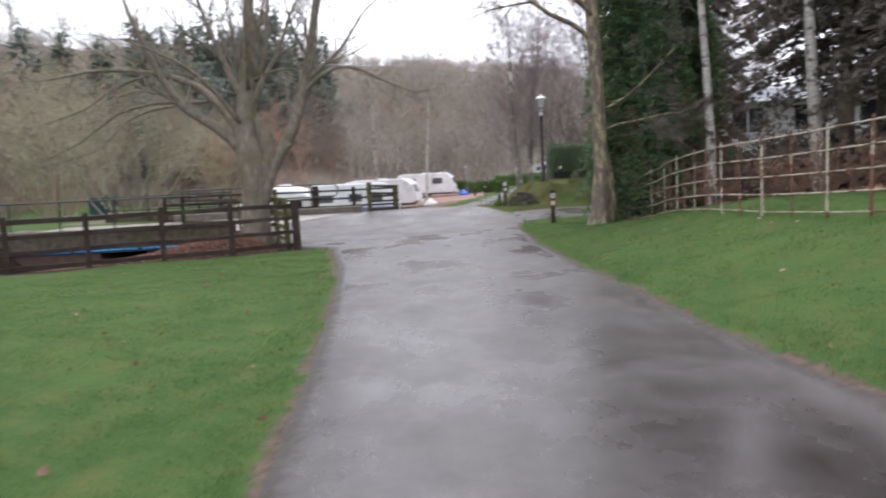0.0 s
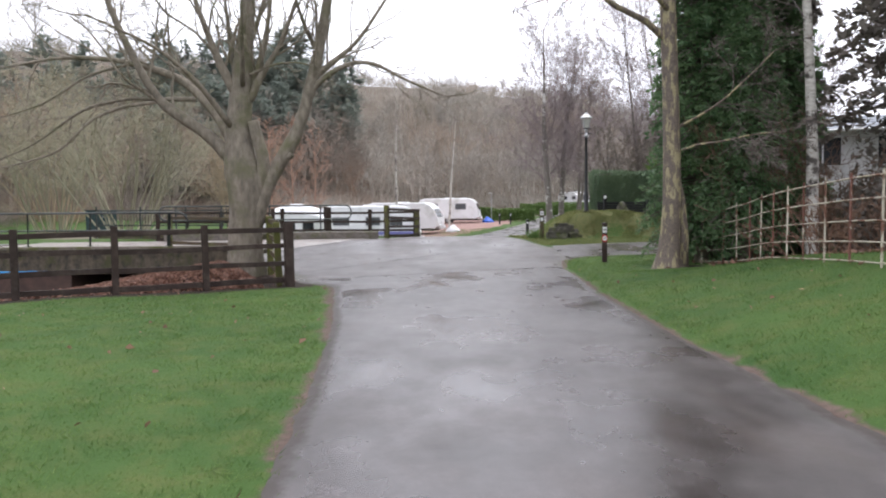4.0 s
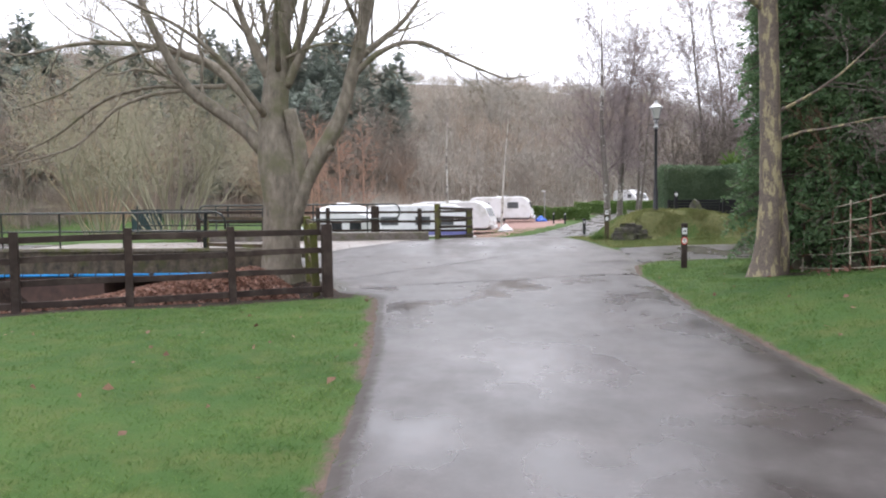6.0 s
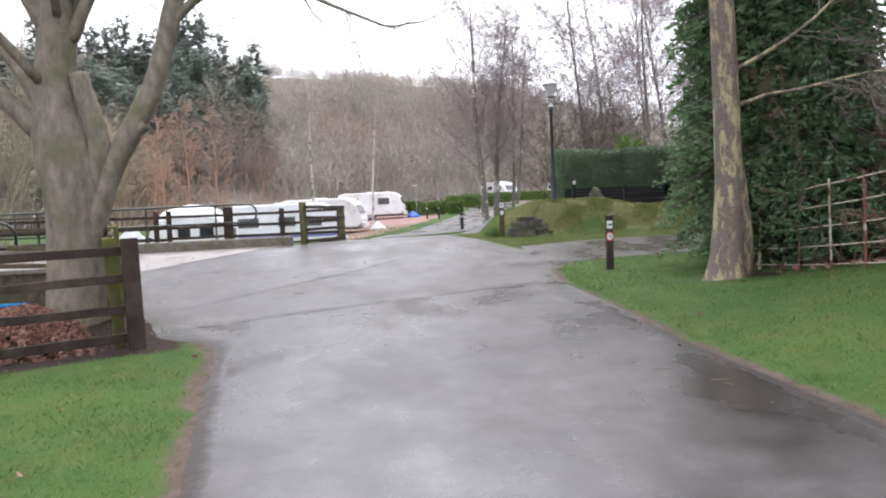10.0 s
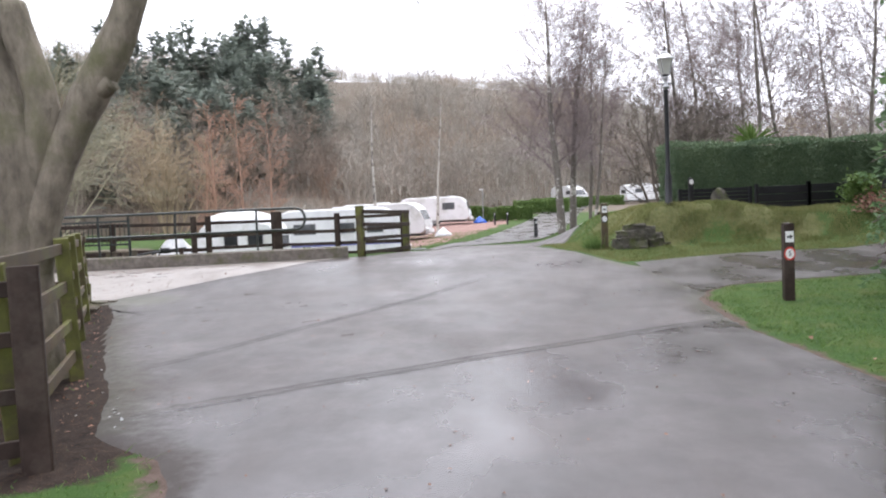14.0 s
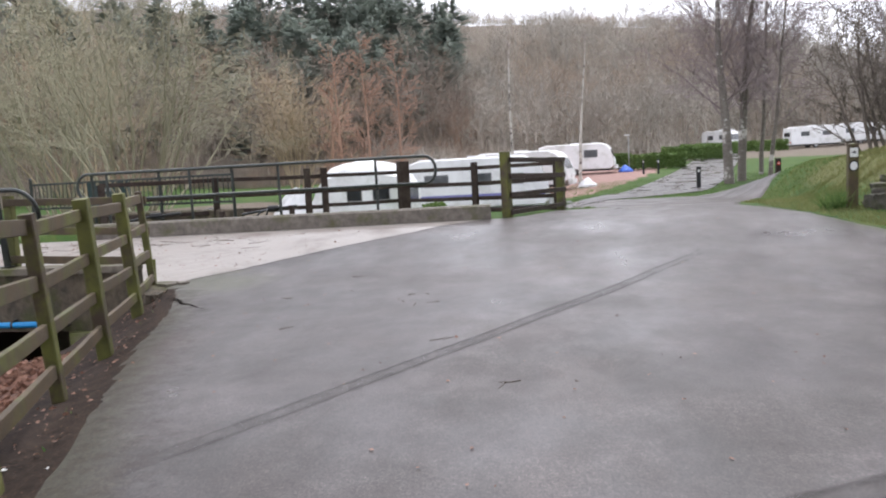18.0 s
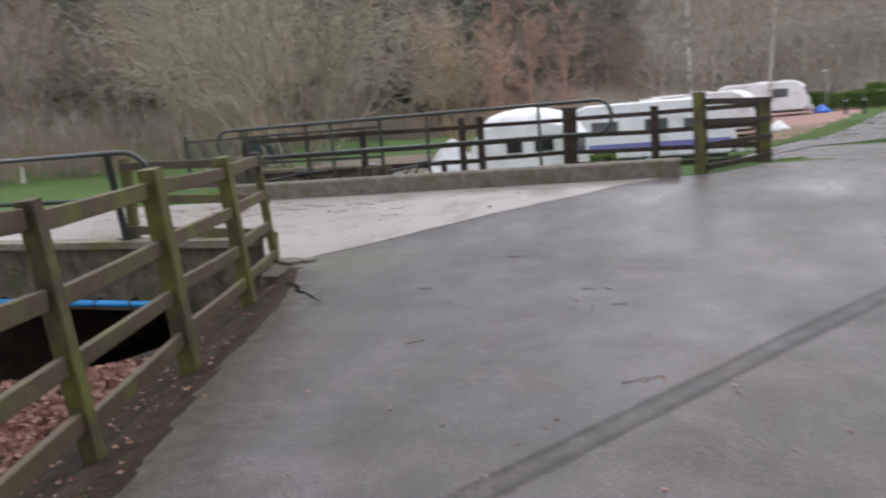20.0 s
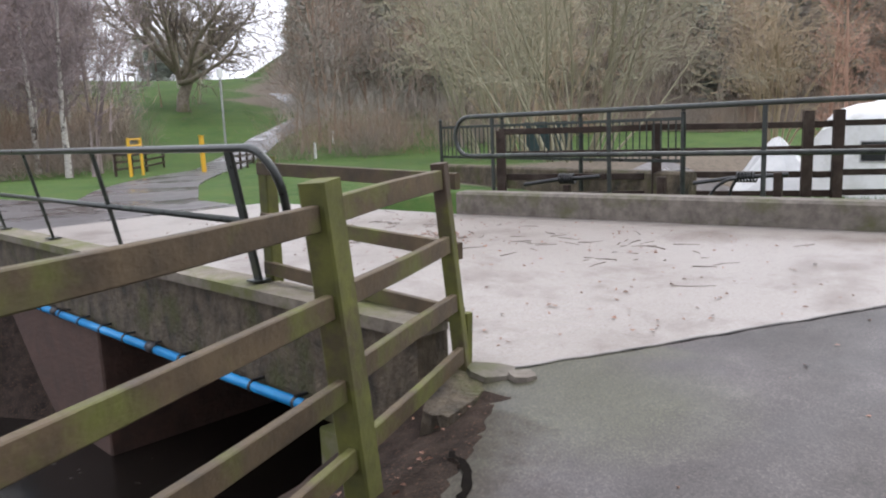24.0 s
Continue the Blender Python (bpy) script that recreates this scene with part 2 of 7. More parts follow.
M["wallface"] = mat("weathered_wall", (0.020, 0.015, 0.010), (0.150, 0.118, 0.078), 5.5, 0.8, 1.0, 0.05, 14, stain=(0.060, 0.060, 0.018), stain_scale=2.2, stretch=(1, 1, 0.7), vary=0)
M["redwall"] = mat("red_brick_abutment", (0.055, 0.032, 0.024), (0.115, 0.066, 0.05), 4, 0.8, 0.6, 0.03, 16)
M["brownwood"] = mat("brown_stained_wood", (0.022, 0.014, 0.011), (0.050, 0.033, 0.026), 7, 0.6, 0.5, 0.006, 26, stretch=(1, 1, 1), stain=(0.064, 0.048, 0.038), stain_scale=3, spec=0.22)
M["mosswood"] = mat("mossy_grey_wood", (0.042, 0.028, 0.014), (0.105, 0.073, 0.038), 6, 0.65, 0.7, 0.008, 26, stain=(0.090, 0.094, 0.018), stain_scale=2.1, stain_at=(0.50, 0.66))
M["mosspost"] = mat("green_algae_wood", (0.060, 0.060, 0.014), (0.135, 0.138, 0.026), 5, 0.75, 0.6, 0.008, 26, stain=(0.062, 0.042, 0.026), stain_scale=1.7, stain_at=(0.50, 0.62))
M["rail"] = mat("black_painted_steel", (0.012, 0.014, 0.013), (0.035, 0.042, 0.036), 12, 0.32, 0.2, 0.003, 60, stain=(0.07, 0.10, 0.06), stain_scale=5, stain_at=(0.58, 0.75))
M["black"] = mat("black_paint", (0.010, 0.010, 0.011), (0.022, 0.022, 0.024), 10, 0.45, 0.2, 0.003)
M["blue"] = mat("blue_plastic_pipe", (0.010, 0.22, 0.52), (0.018, 0.29, 0.62), 5, 0.35, 0.1, 0.002, vary=0)
M["bark"] = mat("grey_green_bark", (0.115, 0.096, 0.072), (0.285, 0.245, 0.188), 9, 0.85, 0.9, 0.03, 22, stretch=(1, 1, 0.45), stain=(0.135, 0.128, 0.07), stain_scale=1.4)
M["twig"] = mat("dark_twig", (0.085, 0.068, 0.056), (0.17, 0.138, 0.115), 5, 0.85, 0)
M["birchbark"] = mat("white_birch_bark", (0.30, 0.27, 0.23), (0.60, 0.57, 0.52), 6, 0.7, 0.5, 0.01, 30, stretch=(1, 1, 3.0), stain=(0.055, 0.045, 0.038), stain_scale=2.6, stain_at=(0.54, 0.62))
M["oldbirch"] = mat("grey_birch_bark_with_white_patches", (0.105, 0.088, 0.074), (0.20, 0.175, 0.15), 6, 0.75, 0.6, 0.02, 30, stretch=(1, 1, 2.0), stain=(0.50, 0.47, 0.43), stain_scale=1.5, stain_at=(0.56, 0.62))
M["planebark"] = plane_bark("flaking_plane_bark")
M["birchtwig"] = mat("birch_twig", (0.16, 0.125, 0.125), (0.29, 0.235, 0.23), 5, 0.85, 0)
M["larch"] = mat("rust_orange_twig", (0.31, 0.185, 0.13), (0.44, 0.285, 0.21), 3, 0.85, 0)
M["willow"] = mat("olive_willow_twig", (0.205, 0.192, 0.128), (0.345, 0.322, 0.218), 0.5, 0.85, 0)
M["golden"] = mat("golden_willow_twig", (0.29, 0.225, 0.145), (0.41, 0.33, 0.225), 0.5, 0.85, 0)
# far twigs: base colour lifted to stand in for distance haze
M["hazedtwig"] = mat("hazed_hillside_wood", (0.275, 0.25, 0.215), (0.43, 0.395, 0.34), 0.06, 0.9, 0, stain=(0.37, 0.285, 0.215), stain_scale=0.035, stain_at=(0.5, 0.62))
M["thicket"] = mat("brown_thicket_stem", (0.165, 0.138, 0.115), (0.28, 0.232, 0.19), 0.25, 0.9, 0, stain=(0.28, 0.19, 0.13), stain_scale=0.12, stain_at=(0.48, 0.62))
# needles greyed and paled: haze over the hill put into the colour
M["pine"] = leaf_mat("hazed_pine_needle", (0.160, 0.190, 0.168), (0.290, 0.320, 0.272), 0.7, 0.1, 0.4)
M["cypress"] = leaf_mat("cypress_leaf", (0.070, 0.135, 0.064), (0.19, 0.28, 0.135), 0.5, 0.8, 0.42)
M["yew"] = leaf_mat("dark_conifer_leaf", (0.110, 0.104, 0.086), (0.25, 0.215, 0.188), 0.6, 0.5, 0.4)
M["hedge"] = leaf_mat("hedge_leaf", (0.078, 0.128, 0.078), (0.185, 0.245, 0.140), 0.5, 1.0, 0.3, 0.3)
M["privet"] = leaf_mat("light_hedge_leaf", (0.075, 0.135, 0.035), (0.16, 0.23, 0.07), 0.5, 1.0, 0.3, 0.3)
M["blade"] = leaf_mat("grass_blade", (0.046, 0.118, 0.030), (0.185, 0.252, 0.084), 0.45, 1.4, 0.5, 0.38)
M["rough"] = leaf_mat("rough_winter_grass", (0.105, 0.150, 0.045), (0.29, 0.265, 0.125), 0.6, 1.3, 0.45, 0.35)
M["deadleaf"] = leaf_mat("dead_leaf", (0.075, 0.034, 0.024), (0.42, 0.245, 0.18), 0.5, 9.0, 0.15)
M["bramble"] = mat("bramble_stem", (0.095, 0.05, 0.032), (0.21, 0.125, 0.08), 3, 0.85, 0)
M["stone"] = mat("grey_rock", (0.040, 0.036, 0.029), (0.15, 0.135, 0.108), 7, 0.8, 1.0, 0.04, 16, stain=(0.085, 0.095, 0.032), stain_scale=3)
M["ironpaint"] = mat("flaking_cream_paint_on_rusty_iron", (0.33, 0.29, 0.22), (0.52, 0.47, 0.38), 30, 0.6, 0.5, 0.003, 80, stain=(0.15, 0.06, 0.035), stain_scale=4.5, stain_at=(0.50, 0.58))
M["rust"] = mat("rusty_iron", (0.10, 0.035, 0.024), (0.21, 0.085, 0.055), 25, 0.75, 0.5, 0.003, 80, stain=(0.42, 0.37, 0.29), stain_scale=4.0, stain_at=(0.56, 0.62))
M["white"] = mat("white_caravan_shell", (0.70, 0.70, 0.70), (0.80, 0.80, 0.80), 1.5, 0.32, 0.05, 0.003, 8, stain=(0.58, 0.58, 0.55), stain_scale=0.8, vary=0.08)
M["canvas"] = mat("grey_white_canvas", (0.55, 0.56, 0.56), (0.72, 0.72, 0.72), 2, 0.7, 0.5, 0.03, 3)
M["glass"] = mat("dark_window_glass", (0.012, 0.014, 0.016), (0.03, 0.034, 0.038), 2, 0.16, 0, spec=0.6)
M["greyglass"] = mat("grey_curtained_window_glass", (0.055, 0.058, 0.062), (0.12, 0.124, 0.13), 2, 0.18, 0, spec=0.6)
M["tyre"] = mat("black_rubber", (0.014, 0.014, 0.014), (0.03, 0.03, 0.03), 20, 0.8, 0.3, 0.004)
M["chrome"] = mat("galvanised_steel", (0.30, 0.30, 0.30), (0.48, 0.48, 0.48), 12, 0.4, 0.1, 0.002, metal=0.8)
M["bluestripe"] = mat("blue_stripe", (0.14, 0.145, 0.36), (0.19, 0.195, 0.44), 4, 0.4, 0, vary=0)
M["bluebag"] = mat("bright_blue_cover", (0.02, 0.08, 0.42), (0.03, 0.13, 0.55), 6, 0.5, 0.4, 0.02, vary=0)
M["yellow"] = mat("yellow_paint", (0.62, 0.34, 0.02), (0.74, 0.44, 0.04), 7, 0.5, 0.2, 0.003, vary=0)
M["signwhite"] = mat("white_sign_face", (0.72, 0.72, 0.70), (0.80, 0.80, 0.78), 20, 0.45, 0, vary=0)
M["signred"] = mat("red_sign_ring", (0.50, 0.03, 0.025), (0.58, 0.045, 0.03), 20, 0.45, 0, vary=0)
M["signblack"] = mat("black_lettering", (0.012, 0.012, 0.012), (0.02, 0.02, 0.02), 20, 0.5, 0, vary=0)
M["render"] = mat("white_house_render", (0.62, 0.61, 0.60), (0.76, 0.75, 0.74), 2, 0.7, 0.2, 0.01)
M["slate"] = mat("blue_grey_slate", (0.13, 0.145, 0.175), (0.24, 0.26, 0.30), 6, 0.5, 0.4, 0.01)
M["lampglass"] = mat("frosted_lantern_glass", (0.55, 0.55, 0.50), (0.68, 0.68, 0.62), 4, 0.2, 0, spec=0.6)
M["teal"] = mat("dark_teal_paint", (0.012, 0.035, 0.036), (0.022, 0.055, 0.056), 6, 0.5, 0.2, 0.004)
M["crack"] = mat("open_crack_dirt", (0.004, 0.003, 0.003), (0.012, 0.010, 0.008), 30, 0.95, 0.3, 0.004, spec=0.05, vary=0)
M["water"] = mat("dark_stream_water", (0.007, 0.006, 0.005), (0.014, 0.011, 0.009), 2, 0.22, 0.3, 0.01, 5, vary=0, spec=0.3)


# ---- mesh tools ----
class Geo:
    """Collects vertices and faces for one mesh."""

    def __init__(self):
        self.v, self.f, self.n = [], [], 0

    def add(self, verts, faces):
        verts = np.asarray(verts, float)
        self.v.append(verts)
        k = self.n
        self.f.extend(tuple(i + k for i in f) for f in faces)
        self.n += len(verts)
        return self

    def block(self, pts, tris):
        """Many faces of one size at once, from an index array."""
        self.v.append(np.asarray(pts, float))
        self.f.extend(map(tuple, (np.asarray(tris) + self.n).tolist()))
        self.n += len(pts)
        return self

    def mesh(self, name, smooth=False):
        me = bpy.data.meshes.new(name)
        me.from_pydata(np.concatenate(self.v).tolist() if self.v else [], [], self.f)
        if smooth:
            me.polygons.foreach_set("use_smooth", [True] * len(me.polygons))
        me.update()
        return me

    def beam(self, p0, p1, w, h, up=(0, 0, 1), c=0.12, bow=0.0):
        """A straight bar with chamfered edges; w across, h along up."""
        p0, p1, up = (np.array(q, float) for q in (p0, p1, up))
        d = p1 - p0
        d /= np.linalg.norm(d)
        if abs(d @ up) > 0.999:
            up = np.array((0.0, 1, 0))
        s = np.cross(d, up)
        s /= np.linalg.norm(s)
        u = np.cross(s, d)
        a, b, k = w / 2, h / 2, c * min(w, h)
        ring = [(-a + k, -b), (a - k, -b), (a, -b + k), (a, b - k), (a - k, b), (-a + k, b), (-a, b - k), (-a, -b + k)]
        vs = [p + s * x + u * y for p in ((p0, p1) if not bow else (p0, (p0 + p1) / 2 + u * bow, p1)) for x, y in ring]
        m = len(vs) // 8
        fs = [(j * 8 + i, j * 8 + (i + 1) % 8, j * 8 + 8 + (i + 1) % 8, j * 8 + 8 + i) for j in range(m - 1) for i in range(8)]
        fs += [tuple(range(7, -1, -1)), tuple(range((m - 1) * 8, m * 8))]
        return self.add(vs, fs)

    def box(self, lo, hi, c=0.02):
        lo, hi = np.array(lo, float), np.array(hi, float)
        m = (lo + hi) / 2
        k = c / max(1e-6, min(hi[0] - lo[0], hi[1] - lo[1]))
        return self.beam((m[0], m[1], lo[2]), (m[0], m[1], hi[2]), hi[0] - lo[0], hi[1] - lo[1], (0, 1, 0), k)

    def tube(self, pts, r, n=8, caps=True):
        pts = np.array(pts, float)
        r = np.broadcast_to(np.array(r, float), (len(pts),))
        t = np.gradient(pts, axis=0)
        t /= np.linalg.norm(t, axis=1)[:, None] + 1e-12
        ref = np.array((0.0, 0, 1)) if abs(t[0][2]) < 0.9 else np.array((1.0, 0, 0))
        a = np.arange(n) * 2 * math.pi / n
        vs = []
        for p, d, q in zip(pts, t, r):
            s = ref - d * (ref @ d)
            s /= np.linalg.norm(s) + 1e-12
            ref = s
            u = np.cross(d, s)
            vs.append(p + q * (np.cos(a)[:, None] * s + np.sin(a)[:, None] * u))
        fs = [(j * n + i, j * n + (i + 1) % n, j * n + n + (i + 1) % n, j * n + n + i) for j in range(len(pts) - 1) for i in range(n)]
        if caps:
            fs += [tuple(range(n - 1, -1, -1)), tuple(range((len(pts) - 1) * n, len(pts) * n))]
        return self.add(np.concatenate(vs), fs)

    def lathe(self, profile, n=12, at=(0, 0, 0)):
        a = np.arange(n) * 2 * math.pi / n
        vs = [(at[0] + r * math.cos(q), at[1] + r * math.sin(q), at[2] + z) for r, z in profile for q in a]
        m = len(profile)
        fs = [(j * n + i, j * n + (i + 1) % n, j * n + n + (i + 1) % n, j * n + n + i) for j in range(m - 1) for i in range(n)]
        fs += [tuple(range(n - 1, -1, -1)), tuple(range((m - 1) * n, m * n))]
        return self.add(vs, fs)

    def extrude(self, outline, y0, y1, axis=1):
        """A prism of an outline in x and z, from y0 to y1."""
        n = len(outline)
        vs = [(x, y, z) for y in (y0, y1) for x, z in outline]
        fs = [(i, i + n, (i + 1) % n + n, (i + 1) % n) for i in range(n)] + [tuple(range(n)), tuple(range(2 * n - 1, n - 1, -1))]
        return self.add(vs, fs)


def part(name, geo, material, parent=None, label="", smooth=False):
    me = geo.mesh(name, smooth) if isinstance(geo, Geo) else geo
    if not me.materials:
        me.materials.append(material)
    ob = new(name, me)
    if parent:
        ob.parent = parent
    if label:
        ob["label"] = label
    return ob


def thing(name, label, category, at=(0, 0, 0), rz=0, group=""):
    ob = new(name)
    ob.empty_display_size = 0.2
    ob.matrix_basis = pose(*at, 0, 0, rz)
    return tagged(ob, label, category, group)


def structure(name, geo, material, label="", category="", smooth=False):
    ob = part(name, geo, material, None, "", smooth)
    return tagged(ob, label, category, "", "structure")


# ---- lie of the land ----
def sm(a, b, x):
    t = np.clip((np.asarray(x, float) - a) / (np.asarray(b) - a), 0, 1)
    return t * t * (3 - 2 * t)


CORNER = np.array((-3.6, 18.45))
FENCE_D = np.array((-7.45, 27.1))
DIR_A = np.array((-0.899, -0.438))
NOR_A = np.array((-0.438, 0.899))
DIR_B = (FENCE_D - CORNER) / np.linalg.norm(FENCE_D - CORNER)
NOR_B = np.array((-DIR_B[1], DIR_B[0]))
RIDGE_AZ = (-180, -100, -75, -66, -54.5, -51, -42, -30, -20, -10, 0, 10, 20, 30, 60, 100, 180)
RIDGE_H = (5, 5, 5, 1, 1, 8, 13, 23, 27.0, 28.0, 26.5, 24.0, 12.5, 7.0, 5, 5, 5)
RIDGE_R = (150, 150, 150, 190, 190, 125, 120, 125, 140, 155, 165, 170, 170, 170, 160, 150, 150)


def road_z(y):
    return np.interp(y, (-60, 17, 20, 22, 24, 26, 28, 30, 31, 32.5, 34, 37, 42, 50, 58, 80, 100, 120, 200), (0, 0, -0.01, -0.02, 0.0, 0.03, 0.10, 0.25, 0.34, 0.36, 0.33, 0.16, -0.1, -0.4, -0.55, -0.2, 0.5, 1.0, 2.0))


def height(x, y):
    x, y = np.asarray(x, float), np.asarray(y, float)
    z = road_z(y)
    # the camp site lies a metre lower
    w = sm(-0.6, -5.5, x - 0.06 * (y - 40)) * sm(35.8, 40.5, y) * (1 - 0.9 * sm(50, 78, y)) * (1 - sm(88, 110, y))
    z = z * (1 - w) - 1.12 * w
    # the bank up to the estate fence
    rise = np.interp(y, (-40, 8, 14, 18, 21, 24), (0.27, 0.27, 0.25, 0.15, 0.05, 0.01))
    z = z + rise * np.clip(x - 2.35, 0, 3.6) + 0.10 * np.clip(x - 7.5, 0, 9) * (1 - sm(60, 80, y))
    # the mound under the lamp
    z = z + 0.92 * (1 - 0.36 * sm(5.6, 8.0, x)) * sm(0.0, 1.5, np.minimum((x - 2.75), (y - 30.9) * 1.35)) * (1 - sm(37, 52, y))
    # the lawn and the hill over the bridge
    r2 = np.hypot(x + 4, y - 24)
    az, rr = np.degrees(np.arctan2(x, y - 16)), np.hypot(x, y - 16)
    left = sm(-13, -17, x) * sm(24, 27, y) * (1 - sm(45, 80, rr) * (1 - sm(-22, -42, az)))
    z = z * (1 - left) + left * (0.30 - 0.5 * sm(20, 45, r2) + 9.5 * sm(38, 120, r2))
    # the stream bed
    px, py = x - CORNER[0], y - CORNER[1]
    sa, sb = px * NOR_A[0] + py * NOR_A[1], px * NOR_B[0] + py * NOR_B[1]
    d = np.minimum(sa, sb)
    brink = np.interp(y, (14, 19, 22, 24, 25, 27), (3.2, 3.2, 3.2, 1.7, 0.6, 0.3))
    fall = sm(brink, brink + 1.0, d)
    keep = (1 - sm(11.6, 13.2, sa)) * (1 - sm(26.9, 27.5, y))
    under = sm(0.0, 0.35, np.minimum(x + 13.2, -8.3 - x)) * sm(26.5, 27.1, y) * (1 - sm(33, 35.5, y))
    z = z - 0.14 * sm(-0.36, 0.0, sb) * sm(21.5, 24.0, y) * (1 - sm(26.6, 27.0, y)) * (1 - sm(1.0, 3.0, sb))
    z = z - np.maximum((0.14 * sm(0.0, 0.5, d) + 0.24 * sm(0.2, 3.0, d) + 1.75 * fall) * keep, 2.1 * under)
    # the leafy hump round the foot of the big tree
    along = px * DIR_A[0] + py * DIR_A[1]
    z = z + 0.55 * np.exp(-((along - 1.2) / 3.0) ** 2 - ((sa - 2.0) / 1.5) ** 2) * sm(0.1, 1.1, d) * keep
    # hills
    az, rr = np.degrees(np.arctan2(x, y - 16)), np.hypot(x, y - 16)
    hh, hr = np.interp(az, RIDGE_AZ, RIDGE_H), np.interp(az, RIDGE_AZ, RIDGE_R)
    foot = 82 + 24 * sm(-16, -4, az)
    z = z + hh * sm(0, 1, (rr - foot) / (hr - foot))
    return z


def ground_at(x, y):
    return float(height(x, y))


# ---- ground and roads ----
LEFT = ((-8, -0.8), (3.5, -0.9), (6.4, -1.12), (10.5, -1.5), (13.6, -1.88), (16, -2.28), (18.0, -2.62), (18.5, -2.85), (18.8, -3.25), (19.1, -3.55), (20.5, -4.08), (23.2, -5.4), (24.1, -5.82), (25.2, -6.2), (26.1, -6.62), (26.95, -7.15),
        (28.2, -6.4), (29.3, -5.65), (30.0, -5.1), (30.6, -4.5), (32.0, -3.5), (32.4, -2.75), (34.0, -2.15), (34.5, -1.1), (35.0, -0.8), (35.8, -0.85), (36.3, -1.2), (37.2, -1.5), (38.4, -1.2), (41, -1.6), (43, -3.0), (48, -3.0))
RIGHT = ((-8, 2.62), (4.3, 2.57), (6, 2.49), (10, 2.36), (13, 2.2), (17, 2.12), (20, 2.27), (22.7, 2.32), (24.6, 2.6), (25.2, 2.95), (28.4, 2.95), (29.0, 2.65), (31.2, 1.9), (33.3, 1.34), (34.6, 1.55), (38, 2.7), (40, 3.6), (43, 5.6), (46, 5.6), (47.5, 3.6), (48, 3.2))
LY, LX = zip(*LEFT)
RY, RX = zip(*RIGHT)
SITE_ROAD = np.array(((-16, 44.5), (-9, 46.0), (-3, 48.5), (2.2, 55), (5.2, 66), (8.5, 80), (12, 95), (17, 115), (22, 140)), float)
PARK_PATH = np.array(((-14.5, 29.2), (-18, 29.6), (-22.5, 32), (-32, 38.3), (-42.5, 45.7), (-52.5, 54.8), (-57.1, 60.5), (-61, 65.5), (-69.3, 69.4), (-78, 73), (-92, 79)), float)
WEST_PATH = np.array(((-14.5, 28.4), (-19, 28.3), (-26, 27.0), (-40, 24)), float)
EAST_PATH = np.array(((2.6, 27.1), (4.5, 27.75), (8, 28.0), (16, 28.2), (30, 27)), float)
PATH_EDGE_NEAR = ((2.6, 25.0), (3.5, 25.9), (4.6, 26.1), (6.3, 26.3), (30, 26.5))
PATH_EDGE_FAR = ((2.0, 28.9), (3.76, 29.35), (5.0, 29.6), (8.2, 29.65), (30, 29.8))


def resample(line, step):
    seg = np.hypot(*np.diff(line, axis=0).T)
    s = np.concatenate(([0], np.cumsum(seg)))
    q = np.arange(0, s[-1], step)
    return np.stack([np.interp(q, s, line[:, k]) for k in (0, 1)], 1)


def gap_to(line, x, y):
    d = np.full(x.shape, 1e9)
    for a, b in zip(line[:-1], line[1:]):
        ab = b - a
        t = np.clip(((x - a[0]) * ab[0] + (y - a[1]) * ab[1]) / (ab @ ab), 0, 1)
        d = np.minimum(d, np.hypot(x - a[0] - t * ab[0], y - a[1] - t * ab[1]))
    return d


def inside(x, y):
    """How far inside the tarmac a place lies; negative outside."""
    main = np.minimum(np.minimum(x - np.interp(y, LY, LX), np.interp(y, RY, RX) - x), np.minimum(y + 8, 48 - y))
    side = np.minimum(np.minimum(y - np.interp(x, *zip(*PATH_EDGE_NEAR)), np.interp(x, *zip(*PATH_EDGE_FAR)) - y), np.minimum(x - 2.4, 30 - x))
    d = np.maximum(main, side)
    d = np.maximum(d, 2.1 - gap_to(SITE_ROAD, x, y))
    d = np.maximum(d, 1.2 - gap_to(PARK_PATH, x, y))
    return np.maximum(d, 1.2 - gap_to(WEST_PATH, x, y))


def bare_strip(x, y):
    """Width of the bare soil between tarmac and turf, waxing and waning along the lane."""
    k = 0.5 + 0.3 * np.sin(y * 1.9 + 2 * np.sin(y * 0.7)) * np.sin(y * 0.83 + x) + 0.22 * np.sin(y * 6.1 + 1.3 * np.sin(y * 2.3)) + 0.12 * np.sin(y * 17.0 + x * 5)
    return np.where(x < 0, 0.12, 0.08) + np.where(x < 0, 0.30, 0.24) * np.clip(k, 0, 1) + np.where((x < 0) & (y > 13) & (y < 19.2), 0.12, 0.0)


def uneven(x, y):
    return 0.022 * np.sin(x * 1.7 + 0.6 * y) * np.sin(y * 1.3 - 0.4 * x) * sm(0.1, 1.5, -inside(x, y))


def spread(lo, hi, fine, reach, grow=1.13):
    mid = list(np.arange(lo, hi + 1e-6, fine))
    s, a, b = fine, lo, hi
    while b < reach or a > -reach:
        s *= grow
        b += s
        a -= s
        mid = [a] + mid + [b]
    return np.array(mid)


